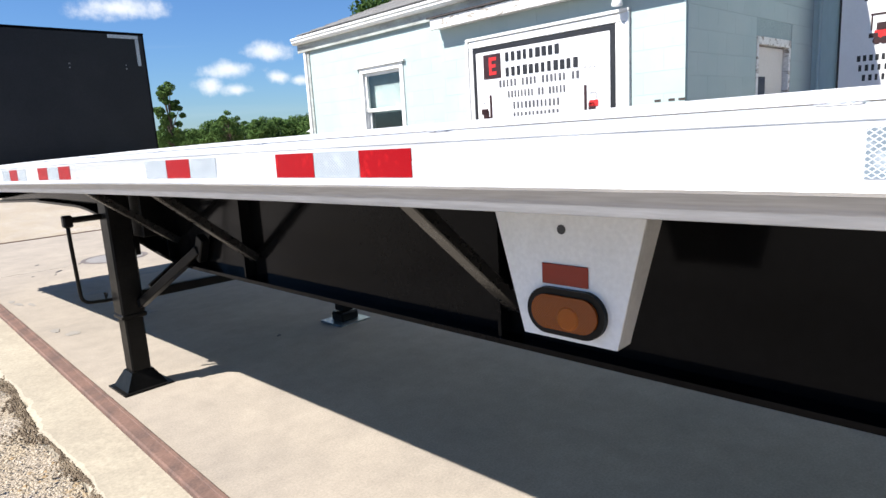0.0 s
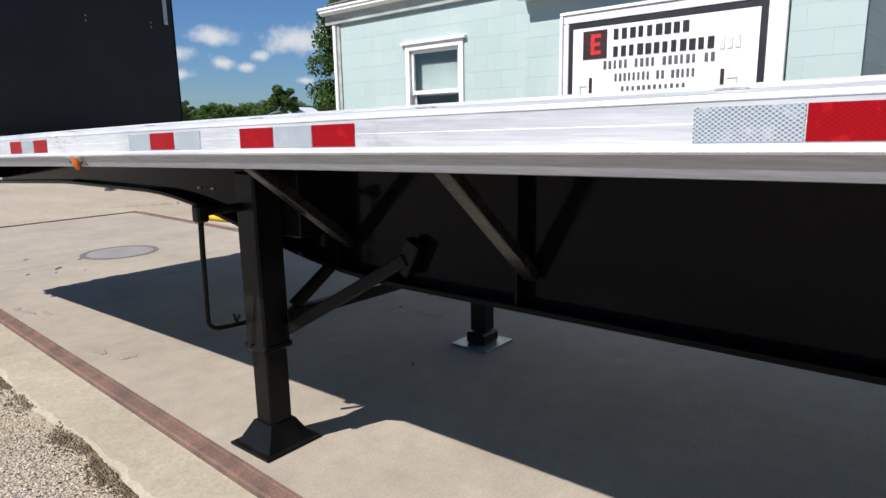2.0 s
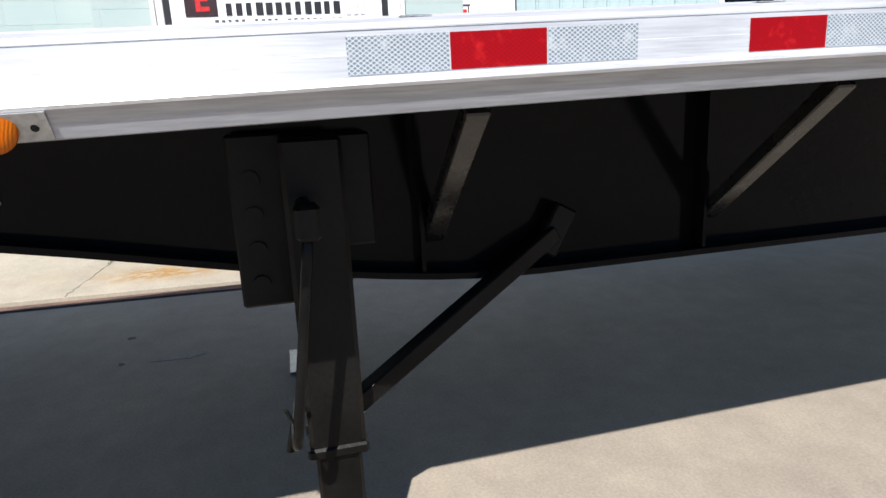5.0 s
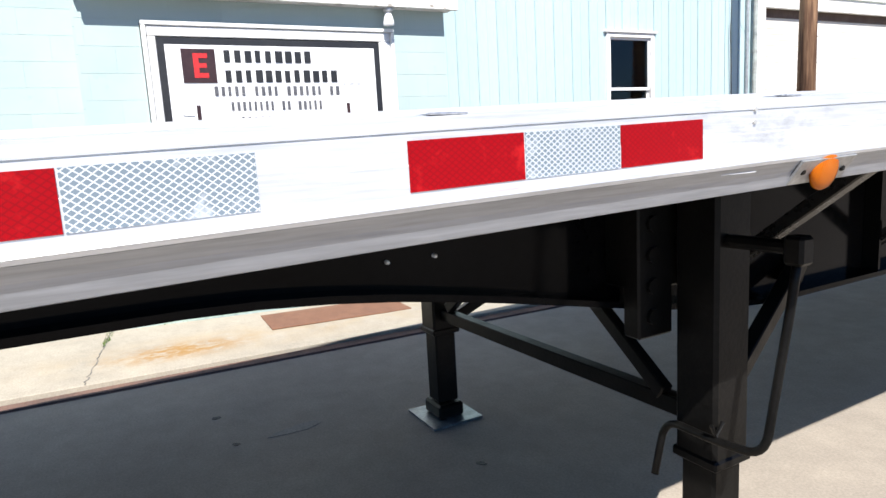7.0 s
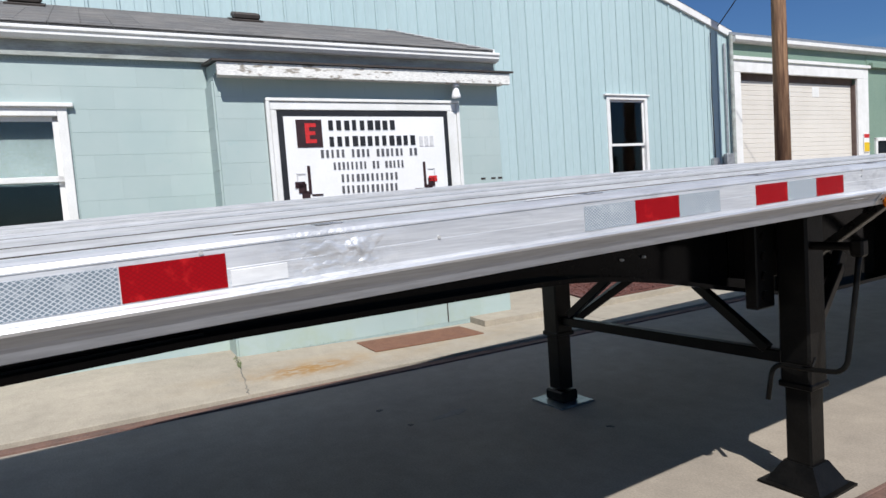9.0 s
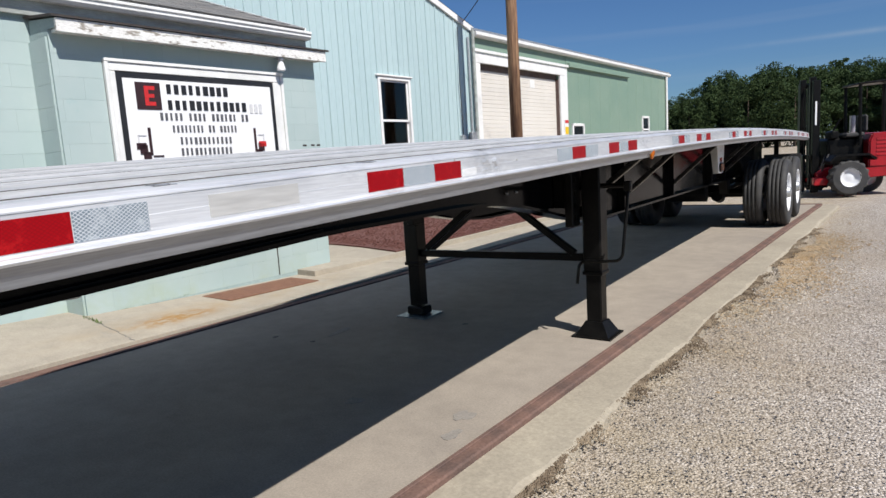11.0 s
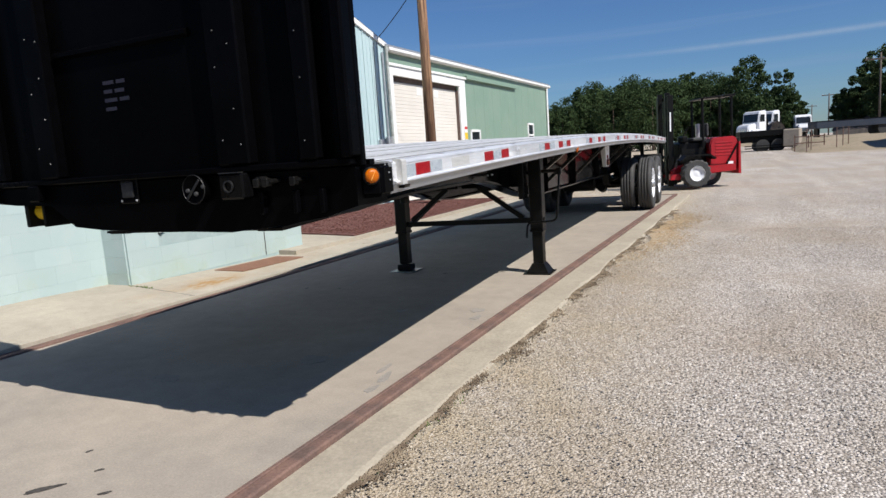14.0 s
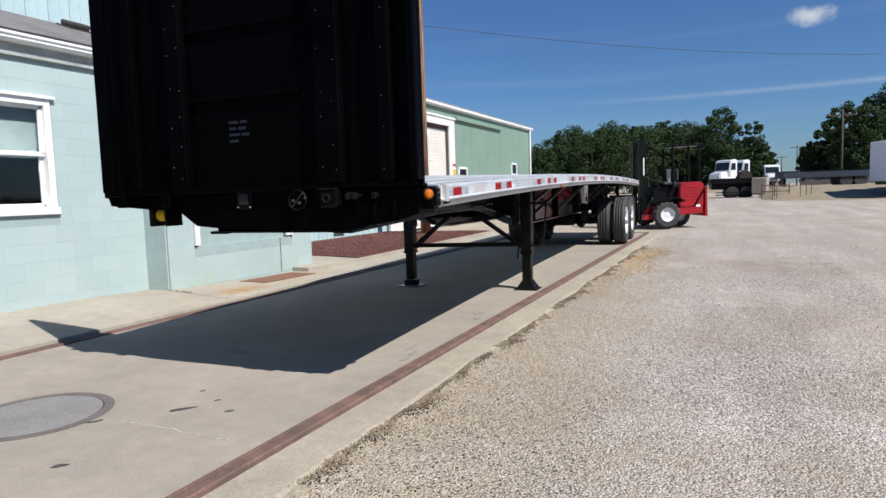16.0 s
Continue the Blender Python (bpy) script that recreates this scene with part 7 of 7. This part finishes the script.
# parked car in the north, dark, on alloy wheels
def parked_car():
    ob = thing("parked_car", "dark parked car with polished alloy wheels", "car", (6.78, 12.25, -0.05), -92.0)
    prof = [(-2.15, 0.32), (2.1, 0.30), (2.2, 0.60), (2.0, 0.86), (1.1, 0.98), (0.45, 1.42), (-1.1, 1.46), (-1.9, 1.02), (-2.2, 0.92)]
    b = prism_y(prof, -0.86, 0.86)
    bmesh.ops.bevel(b, geom=list(b.edges), offset=0.06, segments=2, affect="EDGES")
    part("body", b, M_BLACK, ob)
    part("window", prism_y([(0.95, 1.0), (0.40, 1.36), (-1.05, 1.40), (-1.7, 1.04)], -0.875, 0.875), M_DARKGLASS, ob)
    for x in (-1.35, 1.35):
        for y in (-0.80, 0.80):
            w = part("wheel", turned([(-0.1, 0.21), (-0.11, 0.30), (-0.08, 0.335), (0.08, 0.335), (0.11, 0.30), (0.1, 0.21)], 28, "y", ring=True), M_TYRE, ob, "", True)
            w.matrix_basis = pose(x, y, 0.335)
            part("rim", turned([(-0.112, 0.02), (-0.115, 0.06), (-0.09, 0.09), (-0.095, 0.18), (-0.112, 0.205), (-0.05, 0.205)], 10, "y"), M_CHROME, w)


parked_car()
hose = tagged(mesh_ob("drain_hose", rod(smooth_path([(x, y, apron_z(x, y) + 0.060) for x, y in ((4.02, 11.02), (4.04, 10.55), (4.16, 10.16), (4.5, 9.98), (4.95, 9.95), (5.3, 9.97))], 5), 0.058, 16), M_YELLOW, None, "", True),
              "bright yellow drain hose lying on the apron", "hose")


# the red truck-mounted forklift
def forklift():
    ob = thing("forklift", "red truck-mounted forklift with black mast and white wheels", "forklift", (-0.27, -8.73, -0.03), 24)

    def wheel_at(x, y, r, w, lug):
        t = turned([(-w / 2, r * 0.5), (-w / 2, r * 0.86), (-w * 0.36, r), (w * 0.36, r), (w / 2, r * 0.86), (w / 2, r * 0.5)], 60, "y", ring=True)
        if lug:
            t.verts.ensure_lookup_table()
            for row in (2, 3):
                for k in range(60):
                    if (k // 2 + row) % 2:
                        v = t.verts[row * 60 + k]
                        v.co.x, v.co.z = v.co.x * 0.925, v.co.z * 0.925
        wh = part("wheel", t, M_TYRE, ob)
        wh.matrix_basis = pose(x, y, r + 0.01)
        part("rim", turned([(w * 0.44, r * 0.5), (w * 0.52, r * 0.53), (w * 0.40, r * 0.46), (w * 0.22, r * 0.30), (w * 0.30, r * 0.16), (w * 0.30, 0.01)], 24, "y", ends=(False, True)), M_RIM, wh, "white rim", True)

    wheel_at(0.10, 0.92, 0.405, 0.26, True)
    wheel_at(0.10, -0.92, 0.405, 0.26, True)
    wheel_at(-0.62, 0.05, 0.34, 0.26, False)
    ch = prism_y([(-1.05, 0.42), (0.55, 0.30), (0.65, 0.52), (0.35, 0.66), (-0.4, 0.60), (-1.05, 0.72)], -0.62, 0.62)
    bmesh.ops.bevel(ch, geom=list(ch.edges), offset=0.02, segments=1, affect="EDGES")
    part("chassis", ch, M_REDPAINT, ob)
    for s in (-1, 1):
        part("mudguard", prism_y([(-0.42, 0.82), (-0.25, 0.93), (0.4, 0.93), (0.55, 0.80), (0.52, 0.76), (0.38, 0.89), (-0.24, 0.89), (-0.38, 0.78)], s * 0.92 - 0.17, s * 0.92 + 0.17), M_BLACKMATT, ob)
        part("outrigger_arm", box(0.0, 0.75, s * 0.74 - 0.07, s * 0.74 + 0.07, 0.26, 0.44, 0.015), M_REDPAINT, ob)
    cw = prism_y([(-1.12, 0.60), (-1.12, 1.30), (-1.02, 1.38), (-0.42, 1.36), (-0.36, 1.20), (-0.36, 0.62)], -0.80, 0.80)
    bmesh.ops.bevel(cw, geom=list(cw.edges), offset=0.03, segments=2, affect="EDGES")
    cover = part("engine_cover", cw, M_REDPAINT, ob)
    for k in range(5):
        part("louvre", box(-0.98, -0.50, 0.801, 0.812, 0.86 + 0.085 * k, 0.90 + 0.085 * k, 0.004), M_REDPAINT, cover)
    part("step", prism_y([(-1.05, 0.44), (-0.25, 0.40), (0.0, 0.52), (0.0, 0.60), (-1.05, 0.62)], 0.62, 0.86), M_REDPAINT, ob)
    part("tail_panel", prism_y([(-1.20, 0.34), (-1.13, 0.34), (-1.13, 1.22), (-1.18, 1.22)], -0.85, 0.85), M_REDPAINT, ob)
    part("tail_brace", bar((-1.10, 0.83, 1.15), (-0.80, 0.83, 0.62), 0.05, 0.04, 0.005), M_BLACKMATT, ob)
    part("engine_block", box(-0.34, 0.40, -0.55, 0.60, 0.66, 1.30, 0.05), M_BLACKMATT, ob)
    part("seat", box(-0.30, 0.10, 0.28, 0.74, 1.30, 1.40, 0.03), M_TYRE, ob)
    part("backrest", box(-0.36, -0.27, 0.28, 0.74, 1.40, 1.78, 0.04), M_TYRE, ob)
    part("console", box(0.22, 0.38, 0.34, 0.72, 1.28, 1.46, 0.03), M_BLACKMATT, ob)
    part("steering_column", rod([(0.28, 0.5, 1.44), (0.12, 0.5, 1.72)], 0.02, 8), M_BLACKMATT, ob)
    for y in (0.18, 0.46, 0.60):
        part("hydraulic_hose", rod(smooth_path([(0.38, y, 0.95), (0.48, y + 0.05, 0.75), (0.52, y, 0.55)]), 0.018, 6), M_TYRE, ob)
    part("exhaust_stack", rod([(-0.5, -0.4, 1.28), (-0.5, -0.4, 1.80)], 0.06), M_STEEL, ob)
    for x in (-1.0, -0.2):
        for y in (-0.02, 0.72):
            part("guard_post", rod([(x, y, 1.1), (x + 0.02, y, 2.46)], 0.038, 8), M_BLACKMATT, ob)
    gr = prism_y([(-1.08, 2.47), (-0.12, 2.43), (-0.12, 2.47), (-1.08, 2.53)], -0.08, 0.78)
    bmesh.ops.bevel(gr, geom=list(gr.edges), offset=0.015, segments=1, affect="EDGES")
    part("guard_roof", gr, M_BLACKMATT, ob)
    for y in (-0.42, 0.42):
        part("mast_rail", box(0.53, 0.68, y - 0.06, y + 0.06, 0.08, 2.62, 0.01), M_BLACKMATT, ob)
        part("inner_rail", box(0.57, 0.70, y * 0.72 - 0.05, y * 0.72 + 0.05, 0.25, 2.70, 0.01), M_BLACKMATT, ob)
        part("fork", box(0.79, 1.85, y * 0.6 - 0.055, y * 0.6 + 0.055, 0.10, 0.15, 0.008, box(0.77, 0.82, y * 0.6 - 0.055, y * 0.6 + 0.055, 0.10, 0.95, 0.008)), M_BLACKMATT, ob)
    for z in (0.5, 1.5, 2.48):
        part("mast_tie", box(0.51, 0.55, -0.42, 0.42, z, z + 0.12, 0.008), M_BLACKMATT, ob)
    part("lift_cylinder", rod([(0.60, 0.12, 0.2), (0.60, 0.12, 2.3)], 0.05), M_BLACKMATT, ob)
    for y in (-0.16, 0.02, 0.22):
        part("lift_chain", box(0.62, 0.64, y - 0.03, y + 0.03, 0.5, 2.5), M_BLACKMATT, ob)
    part("carriage", box(0.72, 0.77, -0.5, 0.5, 0.42, 0.52, 0.008, box(0.72, 0.77, -0.5, 0.5, 0.85, 0.95, 0.008)), M_BLACKMATT, ob)
    part("mast_label", box(0.60, 0.635, 0.4805, 0.4825, 1.62, 2.15), M_SIGN, ob, "white label strip on the mast")
    part("tail_label", box(-1.0, -0.85, 0.8005, 0.803, 0.62, 0.69), M_SIGN, ob, "small white label")


forklift()


def rear_ground():
    """The yard's rising bank of bare dirt in the south."""
    bm = bmesh.new()
    n, m = 26, 16
    rows = []
    for j in range(m + 1):
        row = []
        for i in range(n + 1):
            az = 183.8 + 21 * i / n
            d = 40 + 45 * j / m
            up = min(1, max(0, (d - 42) / 9)) * min(1, max(0, (az - 183.8) / 2.2))
            z = -0.1 + 1.05 * up * up * (3 - 2 * up) + 0.12 * up * noise.noise((az * 1.3, d * 0.25, 0))
            row.append(bm.verts.new(at_bearing(az, d, z)))
        rows.append(row)
    for a, b in zip(rows, rows[1:]):
        for i in range(n):
            bm.faces.new((a[i], a[i + 1], b[i + 1], b[i]))
    return structure("dirt_bank", bm, M_DIRT, "bare tan dirt bank with dry grass at the yard's edge", "ground", smooth=True)


rear_ground()


def flat_truck(az, d, z, turn, label, size=1.0):
    ob = thing("truck", label, "truck", at_bearing(az, d, z), turn, "parked trucks")
    ob.matrix_world = ob.matrix_world @ Matrix.Scale(size, 4)
    cab = prism_y([(-0.1, 0.8), (1.15, 0.8), (1.2, 1.95), (1.02, 3.05), (0.85, 3.25), (-0.1, 3.30)], -1.1, 1.1)
    bmesh.ops.bevel(cab, geom=list(cab.edges), offset=0.10, segments=2, affect="EDGES")
    part("cab", cab, M_CAB, ob)
    hood = prism_y([(1.16, 0.75), (2.45, 0.75), (2.5, 1.30), (2.35, 1.72), (1.16, 1.95)], -0.85, 0.85)
    bmesh.ops.bevel(hood, geom=list(hood.edges), offset=0.12, segments=2, affect="EDGES")
    part("hood", hood, M_CAB, ob)
    for y in (-1.0, 1.0):
        part("fender", box(1.05, 2.15, y - 0.14, y + 0.14, 0.95, 1.25, 0.08), M_CAB, ob)
    part("grille", box(2.49, 2.53, -0.5, 0.5, 0.85, 1.35, 0.01), M_CHROME, ob)
    part("windscreen", prism_y([(1.215, 2.05), (1.06, 2.95), (1.03, 2.93), (1.18, 2.05)], -0.92, 0.92), M_DARKGLASS, ob)
    part("side_window", prism_y([(0.25, 2.05), (1.02, 2.05), (0.90, 2.85), (0.25, 2.85)], -1.115, 1.115), M_DARKGLASS, ob)
    part("bed", box(-5.2, -0.15, -1.2, 1.2, 0.95, 1.15, 0.02), M_BLACKMATT, ob)
    part("bed_head", box(-0.25, -0.15, -1.2, 1.2, 1.15, 2.3, 0.02), M_BLACKMATT, ob)
    part("chassis", box(-5.0, 2.0, -0.45, 0.45, 0.55, 0.95, 0.02), M_BLACKMATT, ob)
    for x in (1.55, -2.6, -3.8):
        for y in (-1.0, 1.0):
            w = part("wheel", turned([(-0.14, 0.25), (-0.14, 0.45), (-0.1, 0.5), (0.1, 0.5), (0.14, 0.45), (0.14, 0.25)], 20, "y"), M_TYRE, ob)
            w.matrix_basis = pose(x, y, 0.5)
            part("rim", turned([(0.13 if y > 0 else -0.13, 0.25), (0.10 if y > 0 else -0.10, 0.02)], 14, "y"), M_RIM, w)


flat_truck(182.4, 82, 0.88, 48, "white truck cab with black flat bed, parked far off")
flat_truck(183.35, 85, 0.88, 48, "white truck cab parked behind another truck")
flat_truck(185.45, 88, 0.88, 95, "white truck cab parked on the dirt bank", 0.8)


def truck_lot():
    """Raised hard standing behind the yard, on which the trucks are parked."""
    bm = bmesh.new()
    rows = [[bm.verts.new(at_bearing(az, d, z)) for az in (179.0, 180.5, 182.0, 183.5, 185.0, 186.5)] for d, z in ((71.0, -0.1), (74.0, 0.6), (77.0, 0.88), (96.0, 0.9), (120.0, 0.88), (124.0, -0.1))]
    for a, b in zip(rows, rows[1:]):
        for i in range(5):
            bm.faces.new((a[i], a[i + 1], b[i + 1], b[i]))
    structure("truck_lot", bm, M_DIRT, "raised dirt lot below the parked trucks", "ground", smooth=True)


truck_lot()


def far_clutter():
    c = thing("concrete_block", "grey stacked concrete block at the yard's edge", "concrete block", at_bearing(184.75, 52, 0.5), -12)
    part("block_body", box(-0.50, 0.50, -0.7, 0.7, 0.0, 1.18, 0.05), M_CONC, c)
    q = thing("equipment_trailer", "low black equipment trailer parked before the trucks", "trailer", at_bearing(182.75, 53, 0.18), 6)
    part("bed", box(-1.3, 1.7, -1.1, 1.1, 1.12, 1.52, 0.02), M_BLACKMATT, q)
    part("frame", box(-1.2, 1.6, -0.5, 0.5, 0.70, 1.118, 0.02), M_BLACKMATT, q)
    for z in (0.25, 0.42):
        part("side_rail", box(-1.7, 1.4, 1.06, 1.12, z, z + 0.07, 0.005), M_BLACKMATT, q)
    part("front_stack", prism_y([(-1.25, 1.522), (-1.15, 1.85), (-0.75, 2.15), (-0.45, 1.95), (-0.25, 1.522)], -0.8, 0.8), M_BROWNPILE, q)
    for x in (-0.8, 0.2):
        part("wheel", rod([(x, -1.0, 0.45), (x, 1.0, 0.45)], 0.45, 16), M_TYRE, q)
    b = thing("flat_trailer", "long low faded blue trailer on the bank", "trailer", at_bearing(189.2, 58, 0.85), 9)
    part("bed", box(-3.3, 3.3, -1.1, 1.1, 0.72, 1.22, 0.03), M_BLUE, b)
    part("deck_edge", box(-3.32, 3.32, -1.12, 1.12, 1.222, 1.27, 0.01), M_BLACKMATT, b)
    for x in (-2.2, -1.2):
        part("wheel", rod([(x, -1.0, 0.45), (x, 1.0, 0.45)], 0.45, 18), M_TYRE, b)
    part("leg", box(2.9, 3.05, -0.5, 0.5, 0.0, 0.73, 0.01), M_BLACKMATT, b)
    br = bmesh.new()
    rg = random.Random(4)
    prev = None
    for i in range(25):
        az = 187.5 + 9.5 * i / 24
        top = 0.9 + 2.4 * (i / 24) ** 0.7 + 0.35 * rg.random()
        ring = [br.verts.new(at_bearing(az, d, z)) for d, z in ((70, 0.6), (72, 0.6 + top * 0.55), (74, 0.6 + top), (79, 0.6 + top * 0.9), (82, 0.3))]
        if prev:
            for k in range(4):
                br.faces.new((prev[k], prev[k + 1], ring[k + 1], ring[k]))
        prev = ring
    structure("brush_pile", br, M_BROWNPILE, "long dark brown mound behind the trailer", "mound")
    s = thing("box_body", "white box body standing on the bank", "box body", at_bearing(195.75, 47, 0.95), 14)
    part("body", box(-2.7, 2.7, -1.3, 1.3, 0.2, 2.6, 0.04), M_SHEDWHITE, s)
    part("skid", box(-2.5, 2.5, -1.0, 1.0, 0.0, 0.25, 0.02), M_BLACKMATT, s)
    for az, d in ((185.65, 45.5), (185.95, 46), (187.6, 46), (188.0, 46.5), (188.35, 47)):
        p = thing("fence_post", "thin rusty steel fence post", "post", at_bearing(az, d, 0.35), 0, "fence posts")
        part("stake", rod([(0, 0, -0.2), (0, 0, 1.2)], 0.026, 6), M_RUST, p)
    k = thing("scrap_rack", "rusty steel rack and scrap by the block", "rack", at_bearing(185.9, 47, 0.2), 0)
    for z in (0.5, 0.9):
        part("rack_rail", bar((-0.8, 0, z), (0.9, 0, z), 0.06, 0.06), M_RUST, k)
    for x in (-0.75, 0.1, 0.85):
        part("rack_post", bar((x, 0, 0), (x, 0, 1.0), 0.06, 0.06), M_RUST, k)


far_clutter()
utility_pole(at_bearing(190.3, 66, 0.6), 6.9, 0.09, (6.4,), "far grey utility pole with a crossarm", M_POLEGREY)
utility_pole(at_bearing(187.28, 130, 0.45), 7.4, 0.13, (7.1,), "distant utility pole with a crossarm", M_POLEGREY)
utility_pole(at_bearing(186.2, 190, 0.45), 8.0, 0.15, (7.6,), "distant utility pole with a crossarm", M_POLEGREY)

# ---- pieces of walls and roof ----
lay_blocks(wall_window, "x", W_X, 6.00, 9.55, 0.0, 2.8, [(7.15, 8.19, 1.19, 2.405)])
lay_blocks(wall_sign, "x", P_X, 2.95, 6.00, 0.06, 2.66, [(3.47, 5.567, 0.6, 2.46)])
lay_blocks(wall_south, "y", 2.955, P_X + 0.014, M_X - 0.03, 0.0, 2.8, [(6.48, 7.52, 0.0, 2.3)])
lay_blocks(wall_north, "y", 9.555, W_X + 0.014, M_X, 0.0, 2.8)
lay_blocks(wall_sign, "y", 6.005, P_X + 0.014, W_X - 0.014, 0.0, 2.6)

tab = box(-0.085, 0.085, -0.247, 0.247, -0.004, 0.006, 0.002)
bmesh.ops.recalc_face_normals(tab, faces=tab.faces)
tab_me = bpy.data.meshes.new("shingle")
tab.to_mesh(tab_me)
tab.free()
tab_me.materials.append(M_SHINGLE)
slope = math.degrees(math.atan2(RZ1 - RZ0, M_X - EX))
rows_n = 20
for r in range(rows_n):
    xs_ = EX + 0.06 + r * (M_X - EX - 0.1) / rows_n
    c = 0
    yv = RY0 + 0.25 - (0.25 if r % 2 else 0.0)
    while yv < RY1:
        if RY0 + 0.05 < yv < RY1 - 0.05:
            share("shingle", tab_me, roof, Matrix.Translation((xs_, yv, roof_z(xs_) + 0.0)) @ pose(0, 0, 0, 0, -slope + 1.6, 0))
        yv += 0.5
